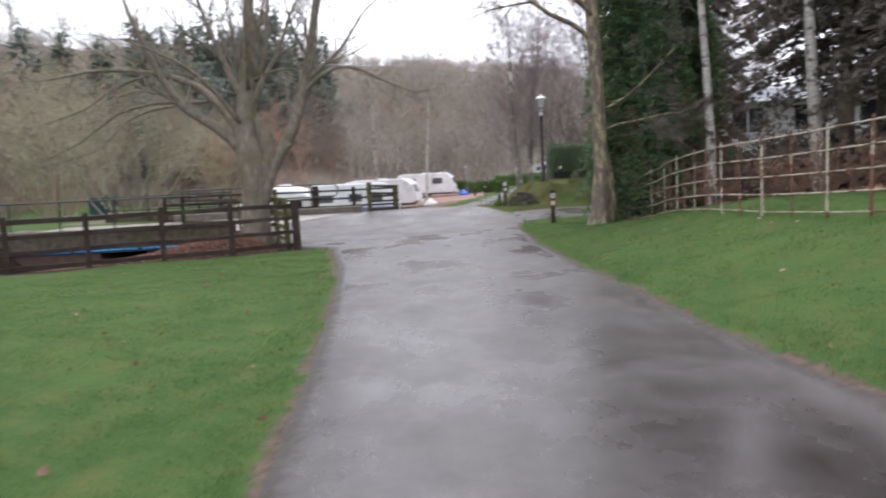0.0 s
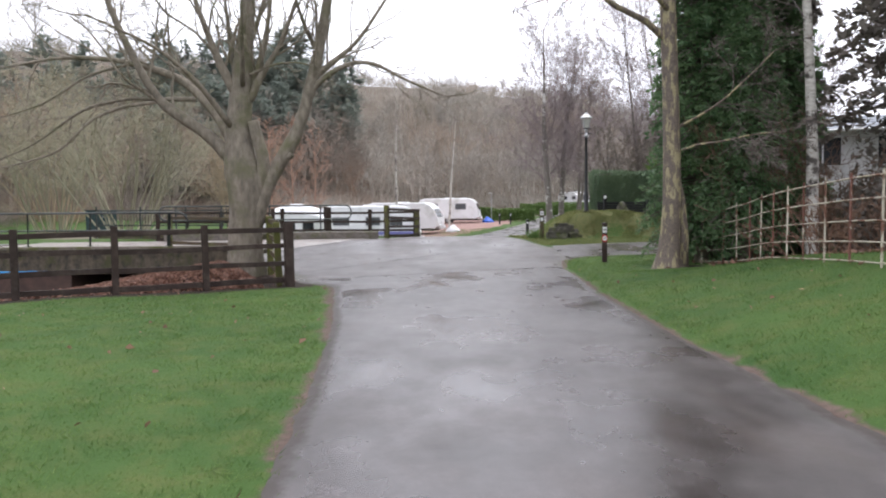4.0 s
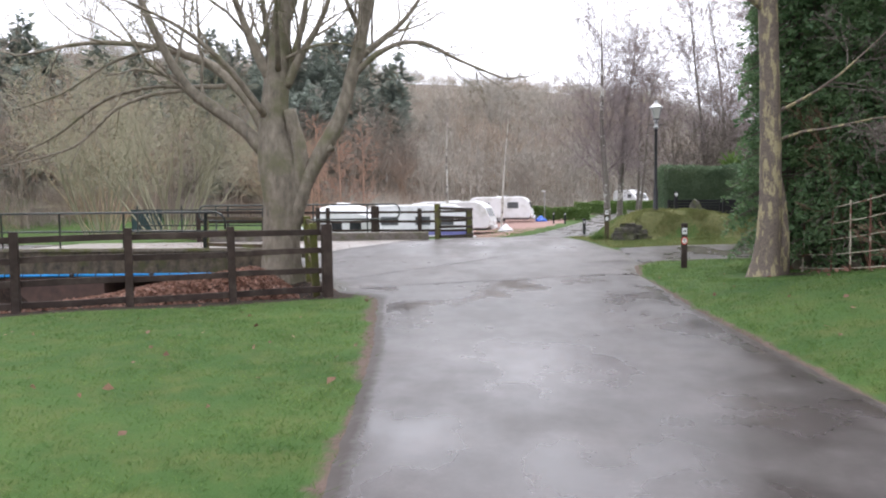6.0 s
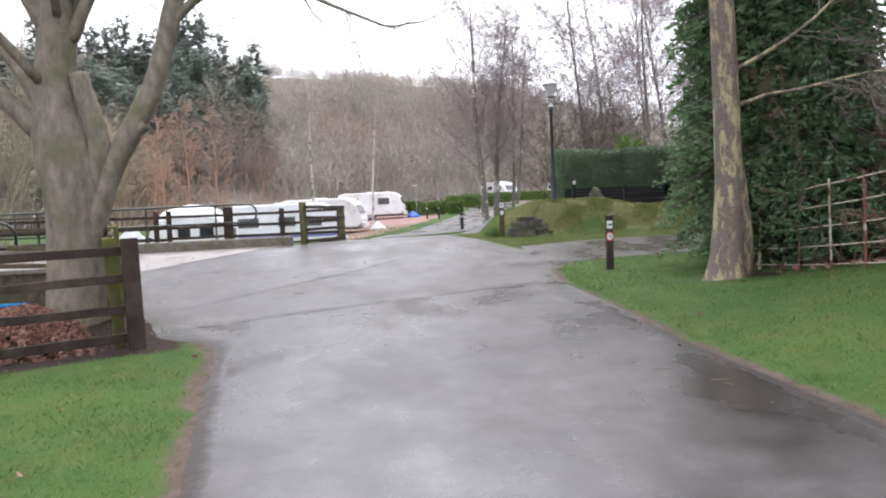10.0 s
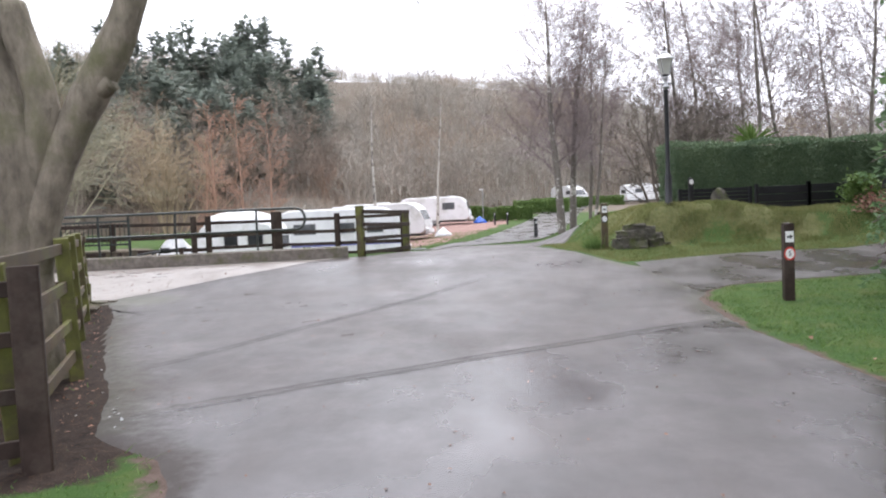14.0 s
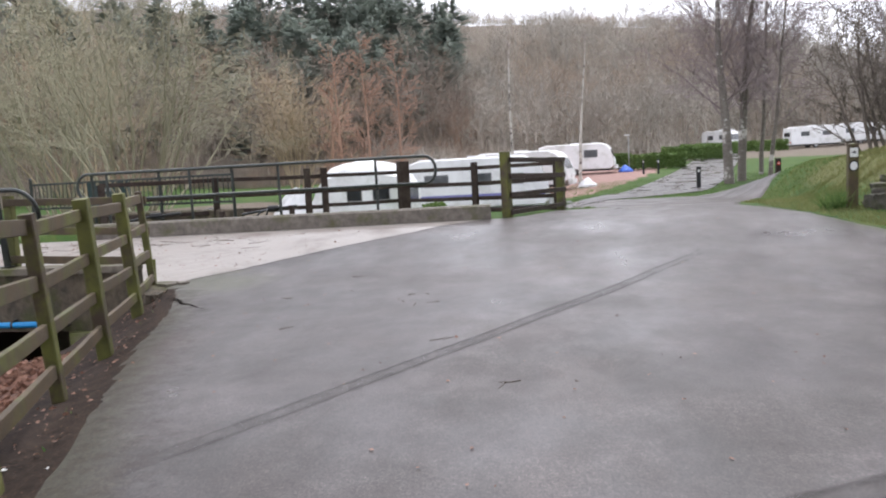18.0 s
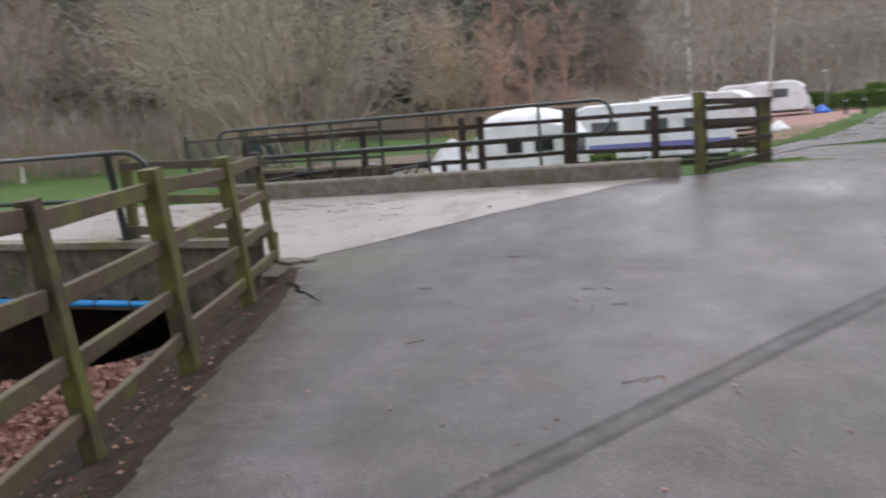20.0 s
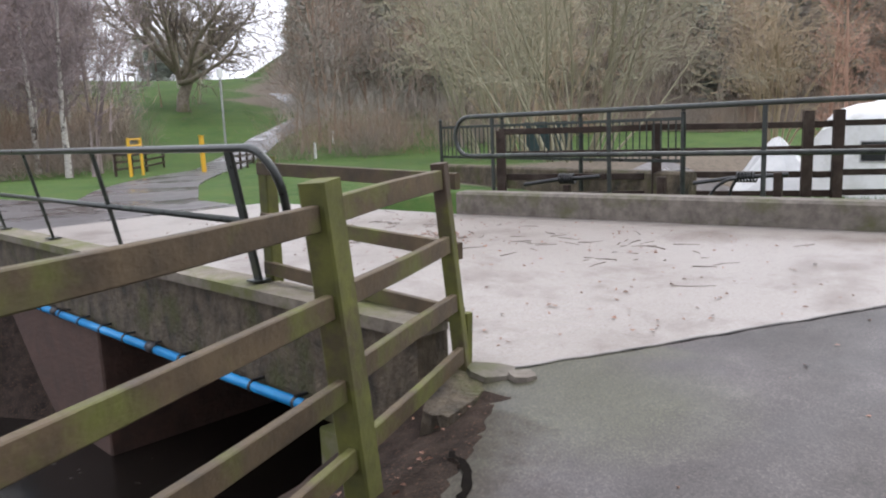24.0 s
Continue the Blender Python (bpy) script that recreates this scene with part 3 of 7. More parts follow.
gx, gy = spread(-13, 9, 0.2, 420), spread(-5, 36, 0.2, 420)
X, Y = np.meshgrid(gx, gy)
Z = height(X, Y)
IN = inside(X, Y)
DECK = np.minimum(np.minimum(X + 15.3, np.interp(Y, LY, LX) + 0.5 - X), np.minimum(Y - 26.98, 31.2 + (X + 11.1) * 0.129 - Y))
Z = Z + uneven(X, Y) - (0.06 + 0.16 * sm(40, 50, np.hypot(X, Y))) * sm(0.25, 0.5, IN) - 0.25 * sm(0.0, 0.25, DECK)
nx, ny = len(gx), len(gy)
idx = np.arange(nx * ny).reshape(ny, nx)
quads = np.stack((idx[:-1, :-1], idx[:-1, 1:], idx[1:, 1:], idx[1:, :-1]), -1).reshape(-1, 4)
g = Geo().block(np.stack((X, Y, Z), -1).reshape(-1, 3), quads)
ground = structure("ground", g, M["ground"], "short wet winter grass with bare soil, leaf litter and woodland floor", "ground", True)
px, py = X - CORNER[0], Y - CORNER[1]
sa, sb = px * NOR_A[0] + py * NOR_A[1], px * NOR_B[0] + py * NOR_B[1]
bank = sm(-0.64, -0.22, np.minimum(sa, sb)) * (1 - sm(26.9, 27.4, Y)) * (1 - sm(12.2, 13.4, sa))
wide = bare_strip(X, Y)
edge = 0.85 * (1 - sm(0.0, wide, -IN)) * (Y < 27)
rim = edge * np.where((X < 0) & (Y > 18.7), 0.0, 1.0)
edge = np.maximum(edge * np.where((X < 0) & (Y > 18.7), 1.0, 0.0), 0.9 * (1 - sm(0.0, 0.5, np.abs(sb))) * (Y > 18.6) * (Y < 27.3))
rough = 0.8 * sm(2.9, 3.6, X) * sm(30.7, 31.5, Y + 0.25 * np.sin(2 * X)) * (1 - sm(36, 38, Y)) * (1 - 0.8 * sm(7.0, 8.5, X))
roots = 0.8 * (1 - sm(0.3, 1.3, np.hypot(X - 5.4, Y - 21.2))) + 0.62 * (X > 5.9) * sm(19.0, 21.0, Y) * (Y < 25)
az, rr = np.degrees(np.arctan2(X, Y - 16)), np.hypot(X, Y - 16)
park = sm(-54.5, -56.5, az) * (1 - sm(-72, -76, az))
woodland = np.maximum(sm(72, 88, rr) * (1 - park * (1 - sm(130, 160, rr))), sm(8.2, 10.5, X + 0.25 * (Y - 14)) * (Y < 26) * (Y > -60))
woodland = np.maximum(woodland, 0.75 * sm(-9.3, -10.3, X) * sm(-21, -17, X) * sm(34, 36, Y) * (1 - sm(52, 56, Y)))
pitch = sm(3.4, 4.2, gap_to(SITE_ROAD, X, Y)) * (X < np.interp(Y, SITE_ROAD[:, 1], SITE_ROAD[:, 0])) * sm(57, 62, Y) * (1 - sm(112, 118, Y)) * (X > -14)
for key, values in (("dirt", np.clip(np.maximum.reduce((bank, edge, roots)), 0, 1)), ("wood", np.clip(woodland, 0, 1)), ("gravel", pitch), ("rim", rim), ("rough", rough)):
    a = ground.data.attributes.new(key, "FLOAT", "POINT")
    a.data.foreach_set("value", values.reshape(-1).astype(np.float32))


def sheet(rows, lift, cols=10, skirt=True, sink=0.0):
    """A surface laid on the land; rows of ((x0, y0), (x1, y1))."""
    rows = np.array(rows, float)
    k = np.linspace(0, 1, cols + 1)[None, :, None]
    P = rows[:, None, 0] * (1 - k) + rows[:, None, 1] * k
    z = height(P[..., 0], P[..., 1]) + lift
    # edges that run out under the soil, but for the joint with the bridge deck
    joint = (P[:, 0, 1] > 26.8) & (P[:, 0, 1] < 32.2)
    z[:, 0] -= sink * ~joint
    z[:, -1] -= sink
    m = len(rows)
    i = np.arange(m * (cols + 1)).reshape(m, cols + 1)
    q = np.stack((i[:-1, :-1], i[:-1, 1:], i[1:, 1:], i[1:, :-1]), -1).reshape(-1, 4)
    geo = Geo().block(np.concatenate((P, z[..., None]), -1).reshape(-1, 3), q)
    # edges turned down into the soil
    for k in (0, -1) if skirt else ():
        a = np.concatenate((P[:, k], z[:, k, None]), 1)
        i = np.arange(m)
        geo.block(np.concatenate((a, a - np.array((0, 0, 0.09 + 0.06 * (m < 200))))), np.stack((i[:-1], i[1:], i[1:] + m, i[:-1] + m), -1))
    return geo


def ragged(v, k):
    return 0.045 * noise.noise(Vector((v * 2.1, k, 0))) + 0.03 * noise.noise(Vector((v * 6.3, k + 9, 0)))


def ribbon(line, half, lift, cols=6, step=0.5):
    p = resample(line, step)
    t = np.gradient(p, axis=0)
    t /= np.hypot(*t.T)[:, None]
    nrm = np.stack((t[:, 1], -t[:, 0]), 1)
    return sheet(np.stack((p - nrm * half, p + nrm * half), 1), lift, cols)


out = lambda y: 0.0 if 26.7 < y < 32.3 else 0.13
rows = [((np.interp(y, LY, LX) + ragged(y, 1) - out(y), y), (np.interp(y, RY, RX) + ragged(y, 5) + 0.1, y)) for y in np.arange(-8, 48, 0.12)]
road = structure("road", sheet(rows, 0.012, 30, True, 0.028), M["asphalt"], "wet grey tarmac lane with dark patches", "road", True)
co = np.empty(len(road.data.vertices) * 3, np.float32)
road.data.vertices.foreach_get("co", co)
co = co.reshape(-1, 3)
verge = 0.16 + 1.05 * sm(17.6, 19.6, co[:, 1]) * (co[:, 0] < 0)
mud = 1 - sm(0.05, verge, np.minimum(co[:, 0] - np.interp(co[:, 1], LY, LX), np.interp(co[:, 1], RY, RX) - co[:, 0]))
mud *= np.where((co[:, 1] > 26.6) & (co[:, 0] < 0), 0.0, 1.0) * np.where((co[:, 1] > 19.5) & (co[:, 0] < 0), 0.85, 1.0)
road.data.attributes.new("mud", "FLOAT", "POINT").data.foreach_set("value", mud.astype(np.float32))
beyond = co[:, 1] - (19.55 + (co[:, 0] + 3.5) * 0.569)
road.data.attributes.new("old", "FLOAT", "POINT").data.foreach_set("value", sm(-0.1, 0.1, beyond).astype(np.float32))
near = (1 - sm(0.0, 0.7, co[:, 0] - np.interp(co[:, 1], LY, LX))) * (co[:, 1] > 19) * (co[:, 1] < 28)
near = np.maximum(near, 1.1 * (1 - sm(0.0, 1.3, np.hypot(co[:, 0] + 6.4, co[:, 1] - 27.0))))
near = np.maximum(near, 0.75 * (1 - sm(0.0, 0.7, np.abs(np.interp(co[:, 1], RY, RX) - co[:, 0]))) * (co[:, 1] > 22.5) * (co[:, 1] < 30))
road.data.attributes.new("moss", "FLOAT", "POINT").data.foreach_set("value", near.astype(np.float32))
rows = [((x, np.interp(x, *zip(*PATH_EDGE_FAR)) + ragged(x, 3)), (x, np.interp(x, *zip(*PATH_EDGE_NEAR)) + ragged(x, 7))) for x in np.arange(2.8, 30, 0.2)]
structure("pavement_east", sheet(rows, 0.008, 10), M["asphalt"], "wet tarmac side path below the mound", "path", True)
structure("road_site", ribbon(SITE_ROAD, 2.1, 0.03), M["asphalt"], "pale wet tarmac road through the caravan site", "road", True)
structure("pavement_park", ribbon(PARK_PATH, 1.2, 0.016), M["asphalt"], "wet tarmac path climbing through the park", "path", True)
structure("pavement_west", ribbon(WEST_PATH, 1.2, 0.02), M["asphalt"], "wet tarmac path beyond the bridge", "path", True)


def seam(name, a, b, w, bend=0.0):
    p = np.array([(a[0] + (b[0] - a[0]) * t, a[1] + (b[1] - a[1]) * t + bend * math.sin(math.pi * t)) for t in np.linspace(0, 1, 24)])
    p[:, 1] += [0.05 * noise.noise(Vector((v * 1.7, 3.3, 1))) for v in p[:, 0]]
    half = w * 0.5
    rows = [((x, y - half), (x, y + half)) for x, y in p]
    ob = structure(name, sheet(rows, 0.0155, 6, False), M["seam"], "dark tar seam across the lane", "tar seam")
    thick = np.tile((0.0, 0.95, 0.5, 0.42, 0.5, 1.0, 0.0), len(rows)) * np.repeat(np.sin(np.linspace(0.12, math.pi - 0.12, len(rows))) ** 0.4, 7)
    ob.data.attributes.new("thick", "FLOAT", "POINT").data.foreach_set("value", thick.astype(np.float32))
    return ob


seam("trim_seam_long", (-3.5, 19.55), (2.3, 22.85), 0.30, 0.12)
seam("trim_seam_short", (-4.1, 21.45), (-0.2, 28.2), 0.42, 0.0)


def crack():
    rng = random.Random(6)
    rows = []
    for i in range(22):
        t = i / 21
        x, y = -6.60 + 0.80 * t + 0.04 * math.sin(7 * t) + rng.uniform(-0.014, 0.014), 26.10 - 0.62 * t + 0.03 * math.sin(11 * t) + rng.uniform(-0.014, 0.014)
        w = (0.005 + 0.022 * math.sin(math.pi * min(1, 0.15 + 0.95 * t)) ** 0.8) * rng.uniform(0.45, 1.1)
        rows.append(((x - w * 0.59, y - w * 0.81), (x + w * 0.59, y + w * 0.81)))
    structure("trim_crack", sheet(rows, 0.0165, 2, False), M["crack"], "dark open crack in the tarmac at the bridge corner", "crack")
    seam("trim_seam_path", (1.6, 27.9), (2.6, 25.3), 0.05, 0.05)


crack()


def joint():
    """The open joint between the tarmac and the bridge deck."""
    rows = []
    for y in np.arange(27.0, 31.9, 0.07):
        x = np.interp(y, LY, LX) + 0.02 + ragged(y, 1)
        w = 0.004 + 0.014 * abs(noise.noise(Vector((x * 4, y * 4, 2))))
        rows.append(((x - w, y), (x + w, y)))
    structure("trim_joint", sheet(rows, 0.021, 1, False), M["black"], "narrow dark open joint between tarmac and bridge deck", "joint")


joint()


# ---- bridge ----
def bridge():
    KL, KR = np.array((-11.1, 31.0)), np.array((-3.35, 32.0))
    deck = Geo()
    rows = []
    for y in np.arange(26.92, 32.0, 0.12):
        right = np.interp(y, LY, LX) + 0.02 + ragged(y, 1)
        if y > 31.0:
            left = -11.1 + (y - 31.0) * 7.75
        else:
            left = -15.5
        if right > left + 0.05:
            rows.append(((left, y), (right, y)))
    k = np.linspace(0, 1, 31)[None, :, None]
    rows = np.array(rows)
    P = rows[:, None, 0] * (1 - k) + rows[:, None, 1] * k
    z = road_z(P[..., 1]) + 0.016
    z = z + (np.maximum(z, 0.335) - z) * sm(-7.1, -9.3, P[..., 0])
    i = np.arange(P.shape[0] * 31).reshape(-1, 31)
    q = np.stack((i[:-1, :-1], i[:-1, 1:], i[1:, 1:], i[1:, :-1]), -1).reshape(-1, 4)
    deck.block(np.concatenate((P, z[..., None]), -1).reshape(-1, 3), q)
    structure("pavement_bridge", deck, M["deck"], "worn pinkish concrete bridge deck scattered with twigs", "bridge deck")
    structure("wall_bridge_slab", Geo().box((-15.4, 26.95, -0.44), (-7.4, 31.4, -0.01)), M["concrete"], "concrete slab under the bridge deck", "bridge slab")
    g = Geo()
    g.box((-15.9, 26.72, -0.46), (-7.42, 26.98, 0.30))
    structure("wall_bridge_face", g, M["wallface"], "stained stone face of the bridge above the culvert", "wall")
    structure("trim_coping", Geo().box((-15.9, 26.66, 0.302), (-7.40, 26.98, 0.385), 0.03), M["concrete"], "mossy concrete coping along the bridge edge", "coping")
    structure("wall_abutment_east", Geo().box((-8.35, 26.62, -2.1), (-7.6, 31.4, -0.47)), M["concrete"], "mossy concrete abutment", "abutment")
    structure("wall_abutment_west", Geo().box((-15.9, 26.7, -2.1), (-12.3, 31.4, -0.47)), M["redwall"], "reddish brick abutment beside dark water", "abutment")
    structure("wall_culvert_back", Geo().box((-12.4, 31.0, -2.1), (-8.4, 31.3, -0.45)), M["wallface"], "dark stone at the back of the culvert", "wall")
    # the far kerb
    d = (KR - KL) / np.linalg.norm(KR - KL)
    nn = np.array((-d[1], d[0]))
    a, b = KL + nn * 0.16, KR + nn * 0.16
    structure("wall_kerb", Geo().beam((*a, 0.45), (*b, 0.44), 0.32, 0.40, c=0.1), M["kerb"], "low mossy concrete parapet kerb along the bridge", "kerb")
    # a mossy wedge of concrete and broken slabs at the near corner
    bm = bmesh.new()
    bmesh.ops.create_cube(bm, size=1.0)
    bmesh.ops.subdivide_edges(bm, edges=bm.edges[:], cuts=4, use_grid_fill=True)
    for v in bm.verts:
        c = v.co + 0.05 * noise.noise_vector(v.co * 3.0) + 0.025 * noise.noise_vector(v.co * 9.0)
        k = 1.0 - 0.55 * (c.y < 0) * abs(c.y) * 2
        v.co = Vector((c.x * 0.30 * k, c.y * 0.62, c.z * 0.34 - 0.10 * (0.5 - c.y) - 0.05))
    me = bpy.data.meshes.new("concrete_wedge")
    bm.to_mesh(me)
    bm.free()
    ob = part("concrete_wedge", me, M["wallface"])
    ob.matrix_basis = pose(-7.10, 26.66, ground_at(-7.10, 26.66) + 0.03, -6, 8, 24)
    tagged(ob, "broken mossy concrete wedge at the foot of the fence", "concrete block")
    rng = random.Random(8)
    for x, y, s, r in ((-7.08, 26.98, 0.12, 20), (-6.9, 27.02, 0.07, 60)):
        n = 8
        ring = [(s * rng.uniform(0.75, 1.2) * math.cos(a) * 1.5, s * rng.uniform(0.75, 1.2) * math.sin(a)) for a in np.linspace(0, 2 * math.pi, n + 1)[:-1]]
        st = Geo().add([(u, v, 0) for u, v in ring] + [(u * 0.93, v * 0.93, 0.03) for u, v in ring], [(i, (i + 1) % n, n + (i + 1) % n, n + i) for i in range(n)] + [tuple(range(n, 2 * n))])
        ob = part("loose_stone", st, M["kerb"])
        ob.matrix_basis = pose(x, y, ground_at(x, y) + 0.012, 4, 3, r)
        tagged(ob, "broken flat slab of grey concrete at the deck edge", "stone")


bridge()
structure("water", Geo().box((-22, 12, -1.95), (-8.6, 33, -1.86)), M["water"], "dark shallow stream water", "water")


# ---- timber fences ----
def post_and_rail(name, pts, heights, rails, mats, label, side=1, post=(0.12, 0.10), big=(), rail=(0.10, 0.038), lean=1.0, base=None, seed=1, tilt=(0, 0), drops=None):
    """Posts at pts with rails nailed bay by bay on one side; one thing with each post and rail a part."""
    rng = random.Random(seed)
    pts = [np.array(p, float) for p in pts]
    root = thing(name, label, "fence", (*pts[0], ground_at(*pts[0])))
    o = np.array((*pts[0], ground_at(*pts[0])))
    zs = [ground_at(*p) if base is None else base[i] for i, p in enumerate(pts)]
    for i, p in enumerate(pts):
        q = pts[i + 1] - p if i + 1 < len(pts) else p - pts[i - 1]
        q = q / np.linalg.norm(q)
        w, t = big[i] if i < len(big) and big[i] else post
        lx, ly = rng.uniform(-0.02, 0.02) * lean + tilt[0], rng.uniform(-0.02, 0.02) * lean + tilt[1]
        hgt = heights[i] if isinstance(heights, (list, tuple)) else heights + rng.uniform(-0.015, 0.02)
        g = Geo().beam(np.array((*p, zs[i] - 0.3)) - o, np.array((p[0] + lx, p[1] + ly, zs[i] + hgt)) - o, w, t, (-q[1], q[0], 0), 0.09)
        part("post", g, mats[0], root)
        if i + 1 < len(pts):
            nrm = np.array((q[1], -q[0])) * side * (t / 2 + rail[1] / 2)
            dz = (drops or {}).get(i, (0, 0))
            for z in rails:
                off = np.array(tilt) * z / 1.3
                a = np.array((*(p + nrm + off - q * 0.03), zs[i] + z + dz[0] + rng.uniform(-0.015, 0.015))) - o
                b = np.array((*(pts[i + 1] + nrm + off + q * 0.03), zs[i + 1] + z + dz[1] + rng.uniform(-0.015, 0.015))) - o
                part("rail", Geo().beam(a, b, rail[1], rail[0] * rng.uniform(0.93, 1.05), (0, 0, 1), 0.12, rng.uniform(-0.012, 0.008)), mats[1], root)
    return root


fa = [CORNER + DIR_A * 1.56 * i for i in range(11)]
post_and_rail("post_and_rail_fence", fa, 1.22, (1.10, 0.78, 0.44, 0.11), (M["brownwood"], M["brownwood"]), "dark brown four-rail timber fence beside a leaf-strewn bank", 1,
              big=[(0.17, 0.16)], base=[0.0 - 0.008 * i for i in range(11)])
fb = [CORNER + np.array((-0.28, 0.35)), (-4.64, 21.1), (-5.47, 22.71), (-6.06, 24.12), (-6.74, 25.75), (-7.26, 26.96)]
post_and_rail("post_and_rail_fence", fb, [1.28, 1.36, 1.27, 1.43, 1.51, 1.34], (1.275, 0.90, 0.56, 0.24), (M["mosspost"], M["mosswood"]), "weathered four-rail timber fence green with algae", 0,
              post=(0.13, 0.13), big=[None, None, (0.10, 0.09), (0.15, 0.12), (0.15, 0.12), (0.08, 0.08)], rail=(0.105, 0.042), base=[-0.04, -0.02, 0.0, -0.11, -0.19, -0.03], seed=4, tilt=(0.0, -0.16), drops={1: (0, -0.1), 2: (-0.13, 0.01), 3: (0.03, 0.10), 4: (0.12, -0.03)})
post_and_rail("post_and_rail_fence", [(-7.27, 26.955), (-9.30, 26.98)], [0.12, 0.98], (0.90, 0.50, 0.12), (M["mosspost"], M["mosswood"]), "short mossy timber fence closing the end of the bridge", -1,
              big=[(0.05, 0.05)], rail=(0.10, 0.04), base=[0.30, 0.36], seed=6)
post_and_rail("post_and_rail_fence", [(-3.08, 32.5), (-2.1, 35.6)], [1.28, 1.18], (1.14, 0.80, 0.46, 0.13), (M["mosspost"], M["brownwood"]), "short weathered timber fence end at the roadside", 1,
              post=(0.2, 0.16), base=[0.33, 0.26], seed=8)
post_and_rail("post_and_rail_fence", [(-2.15, 35.75), (-4.28, 37.0), (-6.3, 37.7), (-7.98, 36.15), (-8.34, 35.9), (-10.2, 34.7), (-12.3, 33.4)], [1.2, 1.3, 1.42, 1.34, 1.34, 1.2, 1.15], (1.14, 0.76, 0.38, 0.08),
              (M["brownwood"], M["brownwood"]), "dark brown timber fence above the sunken caravan site", 1, post=(0.15, 0.12), big=[(0.2, 0.18), None, (0.3, 0.2)], base=[0.2, 0.15, 0.15, 0.18, 0.18, 0.22, 0.25], seed=9)


# ---- steel handrails ----
def pipe_rail(name, pts, posts, low, top, loops, label, base, r=0.03, lean=(0, 0)):
    """Two pipes joined by a half loop at one or both ends, on upright posts."""
    a, b = (np.array(p, float) for p in pts)
    d = (b - a) / np.linalg.norm(b - a)
    o = np.array((*a, base))
    root = thing(name, label, "handrail", tuple(o))
    rad = (top - low) / 2 if loops[0] != "down" else 0.3
    n = 9
    if loops[0] == "loop":
        line = [np.array((*(b - d * 0.2), low))] + [np.array((*(a + d * (0.22 - 0.22 * math.sin(t))), (top + low) / 2 - rad * math.cos(t))) for t in np.linspace(0, math.pi, n)]
    else:
        line = [np.array((*a, top))]
    if loops[1] == "loop":
        line += [np.array((*(b - d * (0.22 - 0.22 * math.sin(t))), (top + low) / 2 + rad * math.cos(t))) for t in np.linspace(0, math.pi, n)]
    elif loops[1] == "down":
        line += [np.array((*(b - d * (0.34 - 0.34 * math.sin(t))), top - 0.34 + 0.34 * math.cos(t))) for t in np.linspace(0, math.pi / 2, n)]
        line += [np.array((*b, low + 0.06))]
    def tip(p):
        return np.array((p[0] + lean[0] * (p[2] - base), p[1] + lean[1] * (p[2] - base), p[2])) - o
    part("top_rail", Geo().tube(np.array([tip(p) for p in line]), r, 10), M["rail"], root, smooth=True)
    if loops[0] != "loop":
        part("lower_rail", Geo().tube([tip((*a, low)), tip((*(b - d * 0.2), low))], r * 0.9, 10), M["rail"], root, smooth=True)
    for s, w in posts:
        p = a + d * s
        part("post", Geo().beam(tip((*p, base)), tip((*p, top - 0.01)), w, 0.028, (-d[1], d[0], 0), 0.2), M["rail"], root)
        part("base_plate", Geo().box((p[0] - o[0] - 0.07, p[1] - o[1] - 0.07, 0.0), (p[0] - o[0] + 0.07, p[1] - o[1] + 0.07, 0.012), 0.004), M["rail"], root)
    return root


pipe_rail("handrail", ((-17.8, 26.84), (-8.72, 26.84)), ((0.2, 0.05), (2.3, 0.05), (4.1, 0.05), (6.05, 0.06), (8.5, 0.10)), 0.88, 1.42, ("none", "down"), "black steel pipe handrail tinged green with algae on the bridge coping", 0.40, lean=(0.16, -0.26))
pipe_rail("handrail", ((-11.4, 31.35), (-4.4, 32.25)), ((0.6, 0.05), (2.25, 0.05), (4.0, 0.05), (5.9, 0.05)), 1.10, 1.62, ("loop", "loop"), "black steel pipe handrail with looped ends behind the bridge kerb", 0.42)


def bar_railing():
    a, b = np.array((-15.9, 35.7)), np.array((-9.6, 34.4))
    d = (b - a) / np.linalg.norm(b - a)
    ln = float(np.linalg.norm(b - a))
    o = np.array((*a, 0.3))
    root = thing("bar_railing", "black vertical-bar iron railing above a low stone wall", "railing", tuple(o))
    for s in np.arange(0, ln + 0.1, ln / 3):
        p = d * s
        part("post", Geo().beam((*p, 0.0), (*p, 1.28), 0.06, 0.06, (d[0], d[1], 0)), M["rail"], root)
        part("finial", Geo().lathe([(0.01, 1.28), (0.04, 1.30), (0.045, 1.33), (0.01, 1.37)], 8, (p[0], p[1], 0)), M["rail"], root)
    for z in (0.55, 1.18):
        part("rail", Geo().beam((0, 0, z), (*(d * ln), z), 0.02, 0.05), M["rail"], root)
    for s in np.arange(0.14, ln, 0.14):
        p = d * s
        part("bar", Geo().beam((*p, 0.52), (*p, 1.2), 0.018, 0.018, (d[0], d[1], 0)), M["rail"], root)
    wall = structure("wall_low_stone", Geo().beam((*(a - d * 0.2), 0.42), (*b, 0.42), 0.3, 0.5), M["wallface"], "low rough stone wall under the railing", "wall")
    wall.location.y += 0.25


bar_railing()


